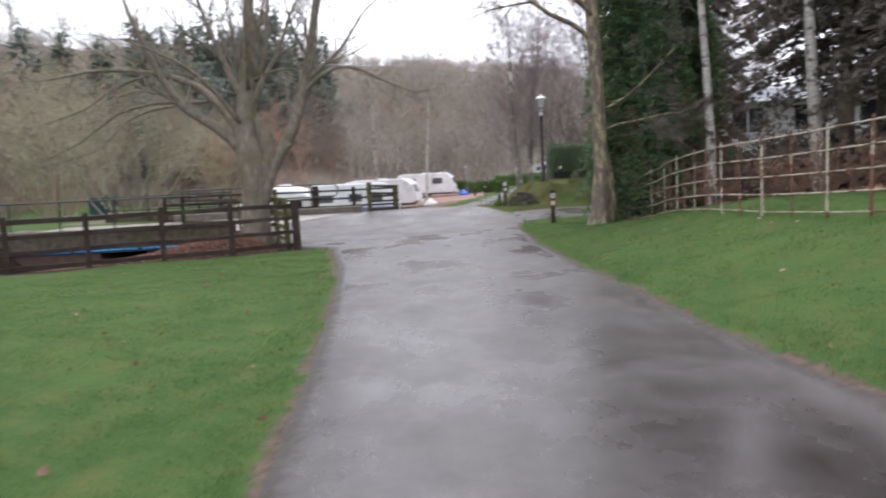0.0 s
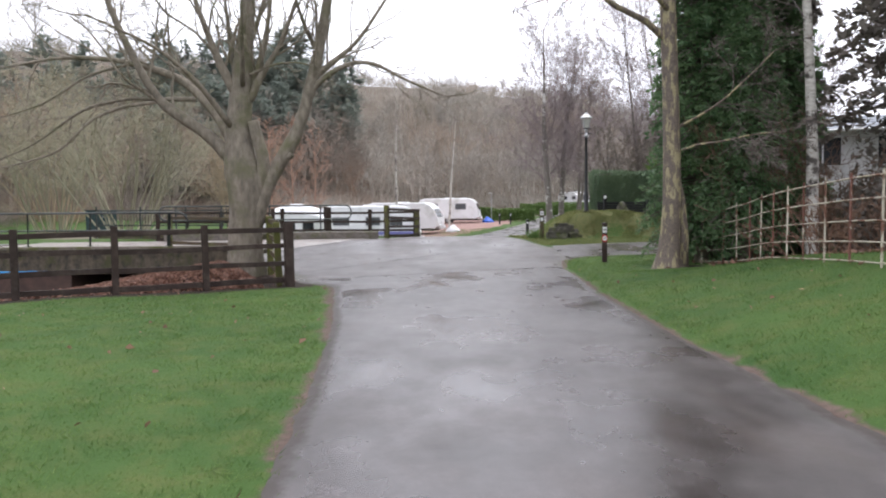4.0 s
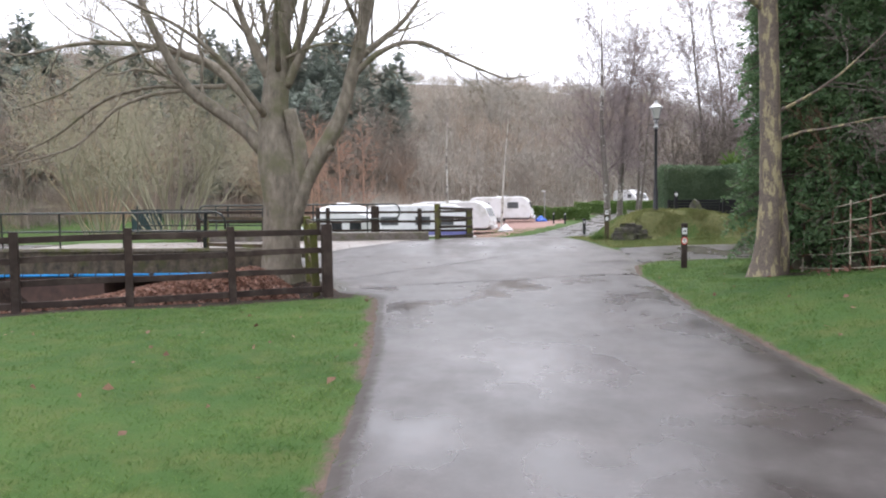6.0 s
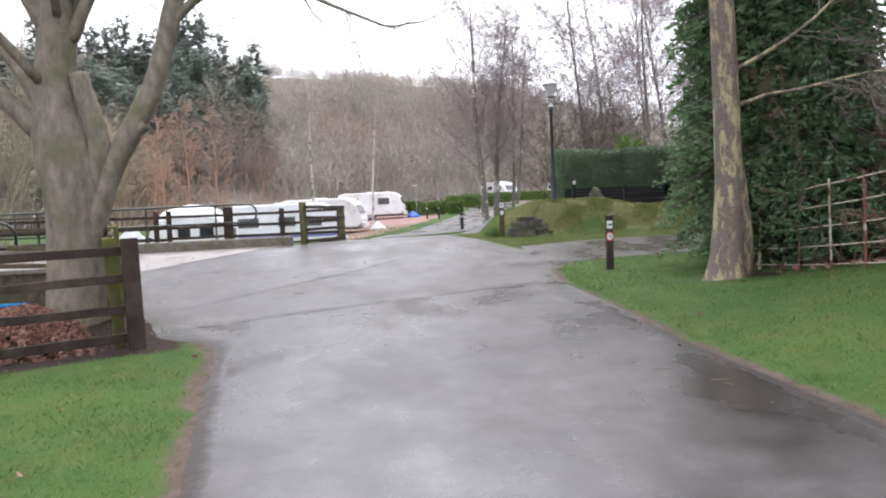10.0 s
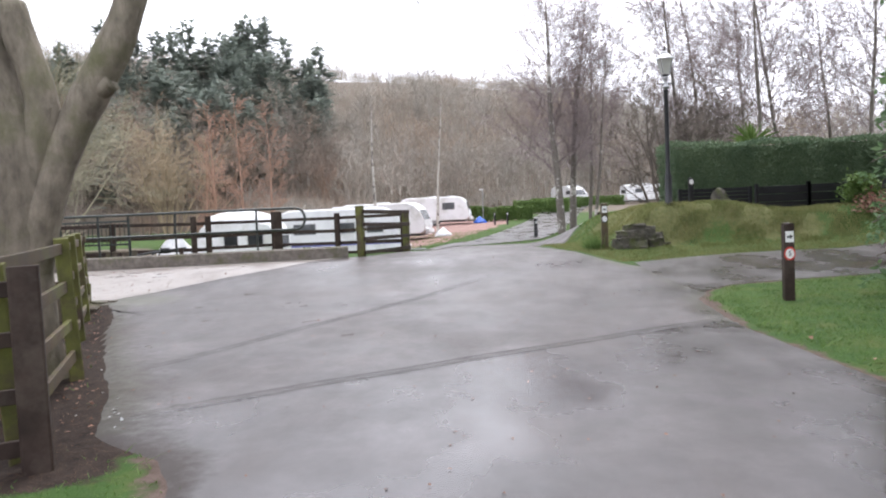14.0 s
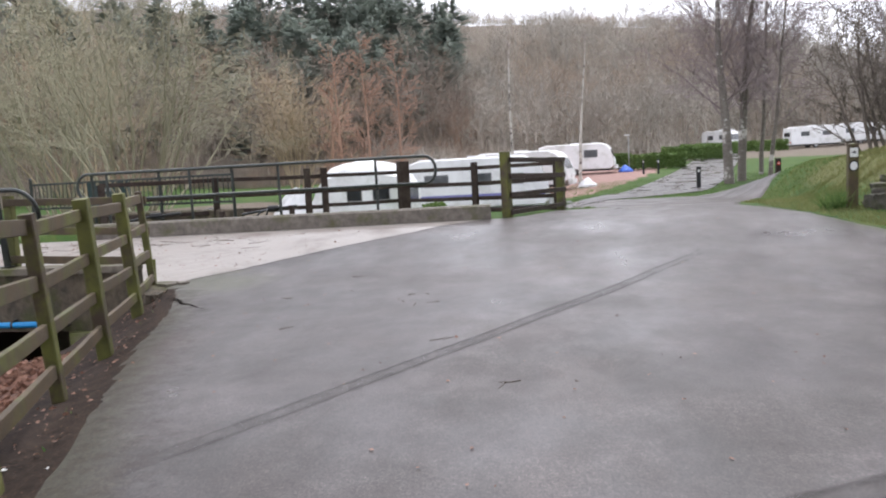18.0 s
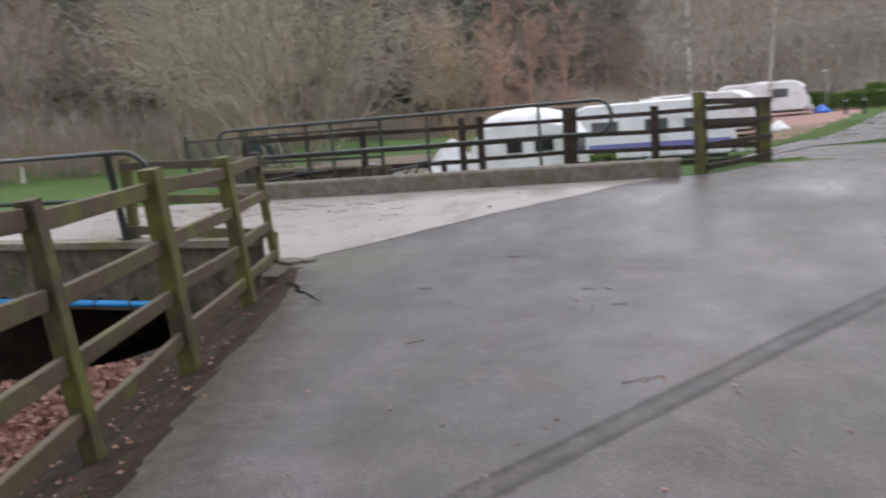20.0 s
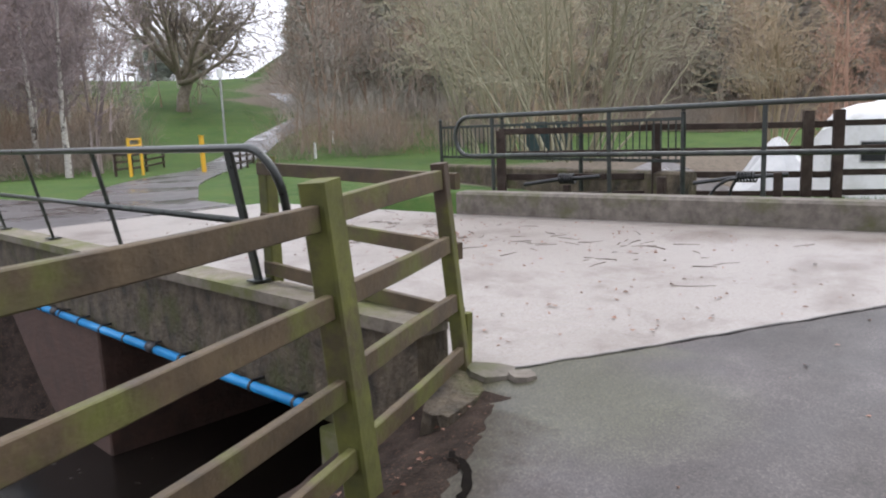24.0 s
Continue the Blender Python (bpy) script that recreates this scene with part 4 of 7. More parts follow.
def blue_pipe():
    root = thing("water_pipe", "bright blue plastic water pipe clipped along the bridge face", "pipe", (-15.6, 26.62, -0.40))
    x = 0.0
    while x < 7.2:
        part("pipe_length", Geo().tube([(x, 0, 0.008 * x), (min(7.78, x + 2.4), 0, 0.008 * min(7.78, x + 2.4))], 0.040, 12), M["blue"], root, smooth=True)
        if x + 2.44 < 7.6:
            part("coupling", Geo().tube([(x + 2.3, 0, 0.008 * x + 0.028), (x + 2.44, 0, 0.008 * x + 0.03)], 0.050, 12), M["black"], root, smooth=True)
        x += 2.42
    for i in range(13):
        k = 0.3 + i * 0.56
        part("clip", Geo().tube([(k - 0.015, 0, 0.008 * k), (k + 0.015, 0, 0.008 * k)], 0.047, 10), M["black"], root)
        part("bracket", Geo().beam((k, -0.01, 0.008 * k + 0.045), (k, 0.09, 0.008 * k + 0.045), 0.03, 0.02), M["black"], root)


blue_pipe()


# ---- trees ----
def grow(rng, p, d, length, r, level, spec, out):
    """One limb as a bent, tapered line and, along it, its side shoots."""
    k = spec["segs"][level]
    step = length / k
    pts, d = [np.array(p)], np.array(d) / np.linalg.norm(d)
    dirs = [d]
    for _ in range(k):
        d = d + np.array([rng.gauss(0, spec["bend"][level]) for _ in range(3)]) + np.array((0, 0, spec["lift"][level]))
        d = d / np.linalg.norm(d)
        pts.append(pts[-1] + d * step)
        dirs.append(d)
    end = spec.get("end", 0.25)
    rad = [max(spec["thin"], r * (1 - (1 - end) * i / k)) for i in range(k + 1)]
    out.append((level, np.array(pts), np.array(rad)))
    if level + 1 < len(spec["segs"]):
        n = spec["kids"][level]
        n = max(1, int(n * rng.uniform(0.75, 1.25)))
        for j in range(n):
            f = spec["from"][level] + (1 - spec["from"][level]) * (j + rng.random()) / n
            i = min(k - 1, int(f * k))
            q = pts[i] + (pts[i + 1] - pts[i]) * (f * k - i)
            base = dirs[i]
            side = np.cross(base, np.array([rng.gauss(0, 1) for _ in range(3)]))
            side /= np.linalg.norm(side) + 1e-9
            a = radians(spec["angle"][level] + rng.uniform(-14, 14))
            nd = base * math.cos(a) + side * math.sin(a)
            grow(rng, q, nd, length * spec["len"][level] * rng.uniform(0.6, 1.15) * (1.15 - 0.55 * f), max(spec["thin"], rad[i] * spec["rad"][level]), level + 1, spec, out)


def limbs_geo(out, sides):
    """All limbs of one set as one mesh; sides by level."""
    geo = Geo()
    groups = {}
    for level, pts, rad in out:
        groups.setdefault((len(pts), sides[min(level, len(sides) - 1)]), []).append((pts, rad))
    for (k, n), many in groups.items():
        P = np.stack([m[0] for m in many])
        R = np.stack([m[1] for m in many])
        T = np.gradient(P, axis=1)
        T /= np.linalg.norm(T, axis=2, keepdims=True) + 1e-12
        ref = np.where(np.abs(T[:, :1, 2:3]) < 0.9, np.array((0, 0, 1.0)), np.array((1.0, 0, 0)))
        S = ref - T * np.sum(ref * T, 2, keepdims=True)
        S /= np.linalg.norm(S, axis=2, keepdims=True) + 1e-12
        U = np.cross(T, S)
        a = np.arange(n) * 2 * math.pi / n
        V = P[:, :, None] + R[:, :, None, None] * (np.cos(a)[None, None, :, None] * S[:, :, None] + np.sin(a)[None, None, :, None] * U[:, :, None])
        i = np.arange(len(many) * k * n).reshape(len(many), k, n)
        j = np.roll(i, -1, 2)
        geo.block(V.reshape(-1, 3), np.stack((i[:, :-1], j[:, :-1], j[:, 1:], i[:, 1:]), -1).reshape(-1, 4))
    return geo


def bare_tree(name, label, at, seed, spec, starts, bark, twig, split=2, group="", sides=(10, 7, 5, 3, 3)):
    """A leafless tree: trunk and limbs in one mesh, twigs in another."""
    rng = random.Random(seed)
    out = []
    for p, d, length, r in starts:
        grow(rng, np.array(p, float), np.array(d, float), length, r, 0, spec, out)
    root = thing(name, label, "tree", at, 0, group)
    part("trunk", limbs_geo([o for o in out if o[0] < split], sides), bark, root, smooth=True)
    part("crown", limbs_geo([o for o in out if o[0] >= split], sides), twig, root, "bare twigs", smooth=False)
    return root


def scatter_leaves(rng, centres, size, flat=0.0, aspect=1.6):
    """A leaf-like quad, folded in two triangles, at every centre."""
    n = len(centres)
    a = rng.normal(size=(n, 3))
    a[:, 2] *= 1 - flat
    a /= np.linalg.norm(a, axis=1, keepdims=True)
    b = np.cross(a, rng.normal(size=(n, 3)))
    b[:, 2] *= 1 - flat
    b /= np.linalg.norm(b, axis=1, keepdims=True) + 1e-9
    s = size * rng.uniform(0.6, 1.3, (n, 1))
    V = np.stack((centres - a * s * aspect / 2, centres + b * s / 2, centres + a * s * aspect / 2, centres - b * s / 2), 1)
    return V.reshape(-1, 3), np.arange(4 * n).reshape(n, 4)


OAK = dict(segs=(6, 6, 5, 4, 3), bend=(0.09, 0.14, 0.17, 0.2, 0.22), lift=(0.05, 0.045, 0.03, 0.0, -0.03), kids=(6, 8, 7, 5), angle=(48, 46, 45, 42), len=(0.62, 0.58, 0.52, 0.5), rad=(0.55, 0.5, 0.5, 0.55), thin=0.006, end=0.3)
OAK["from"] = (0.3, 0.25, 0.2, 0.15)
BIRCH = dict(segs=(11, 4, 2, 1), bend=(0.03, 0.10, 0.16, 0.2), lift=(0.03, 0.06, -0.03, -0.10), kids=(36, 12, 8), angle=(46, 42, 40), len=(0.30, 0.55, 0.55), rad=(0.24, 0.45, 0.6), thin=0.010, end=0.12)
BIRCH["from"] = (0.22, 0.15, 0.1)
SHRUB = dict(segs=(6, 4, 3, 2), bend=(0.10, 0.16, 0.2, 0.2), lift=(0.02, 0.0, 0.0, 0.0), kids=(9, 8, 6), angle=(34, 38, 40), len=(0.5, 0.5, 0.5), rad=(0.45, 0.5, 0.6), thin=0.007, end=0.15)
SHRUB["from"] = (0.2, 0.1, 0.1)


# the big bare tree on the bank: a short bole that forks into a leader, two heavy limbs to one side and a leaning stem to the other
def bank_tree():
    at = (-5.25, 21.1, -0.30)
    root = thing("tree", "large bare tree with grey-green bark on the leafy bank", "tree", at)
    rng = random.Random(11)
    ang = np.linspace(0, 2 * math.pi, 25)[:-1]
    rings = []
    for z, r, x, y in ((-0.4, 0.66, 0, 0), (0.05, 0.52, 0, 0), (0.3, 0.45, 0, 0), (0.7, 0.40, 0, 0), (1.3, 0.37, 0.02, 0), (1.8, 0.37, 0.05, 0), (2.2, 0.42, 0.08, 0), (2.6, 0.43, 0.03, 0), (2.95, 0.37, -0.04, 0), (3.4, 0.30, -0.07, 0), (4.0, 0.27, -0.04, 0.03), (4.6, 0.26, 0.02, 0.05), (5.2, 0.22, 0.04, 0.1), (6.2, 0.17, 0.12, 0.2), (7.6, 0.13, 0.2, 0.2), (9.4, 0.06, 0.25, 0.3)):
        rr = r * (1 + 0.05 * np.sin(3 * ang + z) + 0.16 * max(0, 0.7 - z) * np.sin(5 * ang) + 0.035 * np.sin(7 * ang + 2 * z) + 0.02 * np.sin(11 * ang - 3 * z))
        rings.append(np.stack((x + rr * np.cos(ang), y + rr * np.sin(ang), np.full(24, z)), 1))
    i = np.arange(len(rings) * 24).reshape(-1, 24)
    j = np.roll(i, -1, 1)
    part("trunk", Geo().block(np.concatenate(rings), np.stack((i[:-1], j[:-1], j[1:], i[1:]), -1).reshape(-1, 4)), M["bark"], root, smooth=True)
    spec = dict(OAK)
    spec["segs"] = (6, 7, 5, 4, 3)
    spec["bend"] = (0.09, 0.17, 0.19, 0.22, 0.22)
    spec["lift"] = (0.05, 0.05, 0.02, -0.02, -0.04)
    spec["kids"] = (5, 5, 4, 2)
    spec["thin"] = 0.0045
    out = []

    def limb(r0, r1, kids, reach, *pts, taper=0.25, up=0.15):
        pts = np.array(pts, float)
        t = np.linspace(0, len(pts) - 1, 5 * len(pts) - 4)
        fine = np.stack([np.interp(t, range(len(pts)), pts[:, k]) for k in range(3)], 1)
        for _ in range(4):
            fine[1:-1] = (fine[:-2] + 2 * fine[1:-1] + fine[2:]) / 4
        rad = np.linspace(r0, r1, len(fine)) * (1 + 0.06 * np.sin(2.3 * t) + 0.03 * np.sin(7 * t))
        part("limb", Geo().tube(fine, rad, 12), M["bark"], root, smooth=True)
        for k in range(kids):
            f = taper + (1 - taper) * (k + rng.random()) / kids
            i = min(len(fine) - 2, int(f * (len(fine) - 1)))
            d = fine[i + 1] - fine[i]
            d /= np.linalg.norm(d)
            side = np.cross(d, np.array([rng.gauss(0, 1) for _ in range(3)]))
            side /= np.linalg.norm(side)
            grow(rng, fine[i], d * 0.8 + side * 0.6 + np.array((0, 0, up)), reach * rng.uniform(0.6, 1.2), min(0.045, rad[i] * 0.42), 1, spec, out)
        if r1 < 0.09 and kids:
            grow(rng, fine[-1], fine[-1] - fine[-2], reach * 1.1, r1 * 0.95, 1, spec, out)

    # the leaning stem, its arching side limbs and the sawn stub on its bend
    limb(0.19, 0.105, 3, 1.9, (0.2, 0.0, 1.25), (0.41, -0.03, 2.0), (0.66, -0.05, 2.5), (0.94, -0.08, 2.95), (1.28, -0.1, 3.5), (1.47, -0.1, 4.05), (1.64, -0.1, 4.65), (1.85, 0.0, 5.55), (2.0, 0.1, 6.6), (2.3, 0.2, 7.8), taper=0.6)
    limb(0.085, 0.085, 0, 1, (0.98, -0.1, 2.95), (1.1, -0.14, 3.0), (1.19, -0.16, 3.05))
    limb(0.07, 0.02, 9, 1.0, (1.55, -0.1, 4.4), (2.03, -0.15, 4.84), (2.57, -0.2, 5.08), (3.1, -0.3, 5.05), (3.74, -0.3, 4.68), (4.6, -0.4, 4.3), up=-0.05)
    limb(0.075, 0.03, 7, 1.7, (1.7, -0.05, 4.8), (2.2, 0.05, 5.2), (2.69, 0.1, 5.6), (3.3, 0.1, 6.5))
    limb(0.06, 0.02, 6, 1.5, (1.8, 0.0, 5.3), (1.5, -0.4, 6.0), (1.3, -0.6, 6.9))
    # a sawn-off stem in the fork
    limb(0.17, 0.125, 0, 1, (0.35, -0.06, 2.2), (0.52, -0.1, 2.7), (0.5, -0.12, 3.05), (0.36, -0.14, 3.5), (0.3, -0.14, 3.8))
    # the two heavy limbs and the long drooping boughs
    limb(0.17, 0.06, 8, 2.0, (-0.1, -0.05, 2.75), (-0.35, -0.08, 3.1), (-0.75, -0.1, 3.5), (-1.25, -0.12, 3.85), (-1.77, -0.15, 4.2), (-2.15, -0.2, 4.8), (-2.6, -0.2, 5.7), (-3.0, -0.3, 6.8), taper=0.5)
    limb(0.15, 0.025, 10, 1.8, (-0.05, 0.05, 2.9), (-0.5, 0.1, 3.9), (-0.95, 0.15, 4.4), (-1.4, 0.2, 4.8), (-2.0, 0.2, 5.05), (-3.0, 0.2, 5.3), (-4.3, 0.3, 5.4), (-5.6, 0.4, 5.2), taper=0.4)
    limb(0.055, 0.012, 9, 0.9, (-1.1, 0.12, 4.35), (-1.8, -0.1, 4.32), (-2.5, -0.3, 4.33), (-3.5, -0.4, 4.1), (-4.5, -0.5, 3.3), (-5.3, -0.6, 2.95), up=-0.1)
    limb(0.045, 0.01, 9, 0.9, (-1.9, -0.15, 4.25), (-2.5, -0.4, 4.15), (-3.2, -0.6, 3.85), (-3.85, -0.7, 3.1), (-4.7, -0.8, 2.85), (-5.4, -0.9, 2.7), up=-0.1)
    limb(0.035, 0.01, 6, 0.8, (-2.6, 0.2, 5.2), (-3.5, -0.1, 4.9), (-4.4, -0.3, 4.2), (-5.4, -0.4, 3.9), up=-0.05)
    # up the leader
    limb(0.12, 0.04, 8, 2.2, (-0.1, 0, 4.4), (-0.45, -0.05, 5.1), (-0.75, -0.1, 5.9), (-1.2, -0.2, 7.3))
    limb(0.09, 0.03, 7, 1.9, (-0.1, 0.1, 4.7), (-0.3, 0.3, 5.6), (-0.5, 0.5, 6.9))
    limb(0.10, 0.035, 8, 2.0, (0.2, 0, 4.3), (0.5, -0.1, 4.85), (0.98, -0.15, 5.5), (1.4, -0.2, 6.6))
    limb(0.085, 0.03, 7, 2.0, (0.15, 0.05, 4.4), (0.45, 0.1, 5.2), (0.65, 0.2, 6.3), (0.85, 0.2, 8.3))
    limb(0.035, 0.012, 6, 0.9, (0.25, -0.1, 4.85), (0.75, -0.2, 5.05), (1.3, -0.3, 5.1), (1.9, -0.3, 4.95))
    limb(0.07, 0.025, 6, 1.8, (0.1, 0.2, 5.4), (0.3, 0.7, 6.4), (0.5, 1.3, 7.8))
    limb(0.07, 0.02, 8, 1.7, (-0.2, -0.2, 3.7), (-0.7, -0.9, 4.6), (-1.3, -1.5, 5.2), (-2.2, -2.1, 5.6))
    limb(0.06, 0.02, 6, 1.5, (0.1, -0.2, 4.6), (0.3, -0.9, 5.5), (0.5, -1.5, 6.6))
    part("crown", limbs_geo(out, (5, 6, 5, 4, 3)), M["bark"], root, "bare branches and twigs")


bank_tree()


# the plane tree by the estate fence
def plane_tree():
    at = (4.5, 21.0, ground_at(4.5, 21.0) - 0.05)
    root = thing("tree", "tall plane tree with flaking yellow and grey bark", "tree", at)
    ang = np.linspace(0, 2 * math.pi, 17)[:-1]
    rings = []
    for z, r, x in ((-0.15, 0.46, -0.05), (0.08, 0.34, -0.04), (0.35, 0.265, -0.03), (0.8, 0.225, 0.0), (1.5, 0.195, 0.03), (2.5, 0.185, 0.02), (4, 0.18, -0.02), (6, 0.185, -0.10), (8, 0.15, -0.12), (10, 0.11, -0.05), (12, 0.06, 0.1)):
        rr = r * (1 + 0.06 * np.sin(2 * ang + z) + 0.16 * max(0, 0.7 - z) * np.sin(4 * ang + 1))
        rings.append(np.stack((x + rr * np.cos(ang), rr * np.sin(ang), np.full(16, z)), 1))
    i = np.arange(len(rings) * 16).reshape(-1, 16)
    j = np.roll(i, -1, 1)
    bole = Geo().block(np.concatenate(rings), np.stack((i[:-1], j[:-1], j[1:], i[1:]), -1).reshape(-1, 4))
    # a second, thinner stem
    bole.tube([(0.28, 0.15, -0.1), (0.33, 0.16, 0.8), (0.27, 0.17, 1.6), (0.12, 0.1, 2.3)], (0.19, 0.13, 0.11, 0.08), 10)
    rng = random.Random(5)
    out = []
    spec = dict(OAK)
    spec["lift"] = (0.03, 0.01, -0.03, -0.08, -0.1)
    spec["kids"] = (7, 7, 5, 3)
    for p, d, length, r in [((-0.05, 0, 5.1), (-0.85, -0.2, 0.62), 4.6, 0.085), ((0, 0, 5.7), (-0.6, -0.7, 0.45), 4.6, 0.06), ((-0.1, 0, 6.0), (-0.9, 0.3, 0.5), 5.5, 0.09), ((-0.1, 0, 6.8), (0.5, -0.8, 0.5), 4.5, 0.08),
                            ((-0.1, 0, 7.5), (-0.5, 0.8, 0.6), 4.5, 0.07), ((-0.1, 0, 8.5), (-0.6, -0.4, 0.7), 4.0, 0.06), ((0.1, 0, 3.2), (0.8, -0.5, 0.25), 2.6, 0.035), ((0.2, -0.1, 2.7), (0.7, -0.7, 0.35), 2.4, 0.03), ((0, 0, 9.5), (0.3, 0.3, 0.9), 3.5, 0.05)]:
        grow(rng, np.array(p), np.array(d), length, r, 0, spec, out)
    part("trunk", bole, M["planebark"], root, smooth=True)
    for one in [o for o in out if o[0] < 1]:
        part("limb", limbs_geo([one], (8,)), M["planebark"], root, smooth=True)
    part("crown", limbs_geo([o for o in out if o[0] >= 1], (5, 5, 4, 3, 3)), M["twig"], root, "bare dark twigs")


plane_tree()

# birches by the site road and behind the hedge
for k, (x, y, h, r) in enumerate(((6.5, 60.5, 15.5, 0.27), (7.55, 62.5, 14.5, 0.25), (8.7, 61, 12, 0.13), (10.8, 50, 13.5, 0.12), (12.8, 53, 15, 0.13), (14.5, 48, 13.5, 0.12), (16.5, 56, 14, 0.13), (19.0, 52, 11, 0.12), (12.0, 44.5, 11.5, 0.11), (17.5, 46, 12, 0.12), (21, 47.5, 10, 0.11), (9.4, 66, 14, 0.14))):
    lean = (0.03 * (k % 3 - 1), 0.0, 1.0)
    spec = dict(BIRCH)
    spec["kids"] = (44, 12, 7) if k < 2 else (34, 11, 7)
    spec["len"] = (0.33, 0.55, 0.55)
    spec["thin"] = 0.0085
    bare_tree("birch_tree", "bare birch tree with pale trunk and fine purple-brown twigs", (x, y, ground_at(x, y) - 0.1), 30 + k, spec, [((0, 0, 0), lean, h, r)], M["oldbirch"], M["birchtwig"], 1, "birches by the site road", (9, 4, 3, 3))
ESTATE_BIRCH = dict(BIRCH)
ESTATE_BIRCH["from"] = (0.42, 0.15, 0.1)
ESTATE_BIRCH["rad"] = (0.16, 0.45, 0.6)
ESTATE_BIRCH["thin"] = 0.006
for x, y, h, r in ((7.5, 20.6, 12.5, 0.15), (9.6, 18.9, 13.5, 0.18)):
    bare_tree("birch_tree", "birch tree with peeling white bark behind the estate fence", (x, y, ground_at(x, y) - 0.1), int(x * 10), ESTATE_BIRCH, [((0, 0, 0), (0.01, 0, 1), h, r)], M["birchbark"], M["birchtwig"], 1, "", (10, 4, 3, 3))
# slim bare poles of birch among the caravans
for x, y, h in ((-5.3, 64, 9.6), (-1.3, 72, 10.2)):
    spec = dict(BIRCH)
    spec["kids"] = (7, 4, 3)
    spec["len"] = (0.05, 0.4, 0.4)
    spec["from"] = (0.9, 0.2, 0.2)
    bare_tree("birch_tree", "slim pale topped birch stem among the caravans", (x, y, ground_at(x, y) - 0.1), int(h * 10), spec, [((0, 0, 0), (0.0, 0, 1), h, 0.13)], M["birchbark"], M["birchtwig"], 1, "slim pale stems", (8, 4, 3, 3))


def shrub_tree(label, at, seed, height_, spreadr, stems, twig, thin=0.012, r=0.07, kids=(9, 8, 6)):
    rng = random.Random(seed)
    spec = dict(SHRUB)
    spec["thin"], spec["kids"] = thin, kids
    starts = []
    for _ in range(stems):
        a = rng.uniform(0, 2 * math.pi)
        q = spreadr * math.sqrt(rng.random())
        starts.append(((0.25 * q * math.cos(a), 0.25 * q * math.sin(a), 0), (q / height_ * math.cos(a), q / height_ * math.sin(a), 1.0), height_ * rng.uniform(0.75, 1.1), r))
    return bare_tree("shrub" if height_ < 5 else "tree", label, at, seed, spec, starts, twig, twig, 1, "", (6, 4, 3, 3))


shrub_tree("spreading olive-grey bare willow beyond the railing", (-18.5, 44.5, ground_at(-18.5, 44.5)), 51, 8.2, 6.0, 22, M["willow"], 0.0065, 0.05, (8, 7, 5))
shrub_tree("olive-grey bare willow beyond the bridge", (-24.5, 48, ground_at(-24.5, 48)), 52, 9.0, 4.5, 15, M["willow"], 0.008, 0.05, (8, 7, 5))
shrub_tree("golden bare willow beside the park lawn", (-27.5, 54, ground_at(-27.5, 54)), 53, 9.5, 4.0, 15, M["golden"], 0.008, 0.05, (8, 7, 5))
LARCH = dict(segs=(9, 3, 2, 1), bend=(0.015, 0.10, 0.16, 0.2), lift=(0.02, 0.10, 0.06, 0.0), kids=(46, 8, 5), angle=(58, 42, 38), len=(0.20, 0.42, 0.45), rad=(0.25, 0.5, 0.6), thin=0.008, end=0.1)
LARCH["from"] = (0.12, 0.15, 0.1)
for k, (x, y, h) in enumerate(((-12.5, 52.6, 8.2), (-11.1, 52.2, 8.6), (-9.85, 52.9, 8.0), (-13.5, 53.4, 6.6))):
    bare_tree("larch_tree", "slim rust-orange bare larch beside the caravans", (x, y, ground_at(x, y) - 0.1), 540 + k, LARCH, [((0, 0, 0), (0.02 * (k - 1), 0, 1), h, 0.09)], M["larch"], M["larch"], 1, "rust-orange larches", (7, 4, 3, 3))
shrub_tree("pale gold young larch beside the caravans", (-16.8, 57.5, ground_at(-16.8, 57.5)), 55, 6.2, 2.0, 11, M["golden"], 0.008, 0.05)
shrub_tree("multi-stemmed bare hazel by the mound", (9.2, 46.5, ground_at(9.2, 46.5)), 56, 5.6, 2.4, 11, M["twig"], 0.010, 0.08)
shrub_tree("multi-stemmed bare hazel by the mound", (11.5, 49.5, ground_at(11.5, 49.5)), 57, 5.0, 2.0, 8, M["twig"], 0.010, 0.07)
TANGLE = "tangle of bare brown stems behind the estate fence"
for k, (x, y, h) in enumerate(((8.3, 21.6, 2.4), (6.8, 21.5, 3.2))):
    shrub_tree(TANGLE, (x, y, ground_at(x, y)), 60 + k, h, 0.9, 8, M["bramble"], 0.005, 0.018, (7, 6, 4))
brush = [shrub_tree(TANGLE, (7.0 + k, 18.5, ground_at(7.0 + k, 18.5)), 63 + k, 1.15, 1.5, 10, M["bramble"], 0.006, 0.014, (4, 4, 3)) for k in range(3)]
rb = random.Random(4)
for k in range(18):
    x, y = rb.uniform(6.6, 14), rb.uniform(14.5, 22.5)
    if x > 6.3 + 0.35 * max(0, 19 - y):
        copy_thing(brush[k % 3], pose(x, y, ground_at(x, y), 0, 0, rb.uniform(0, 360)))


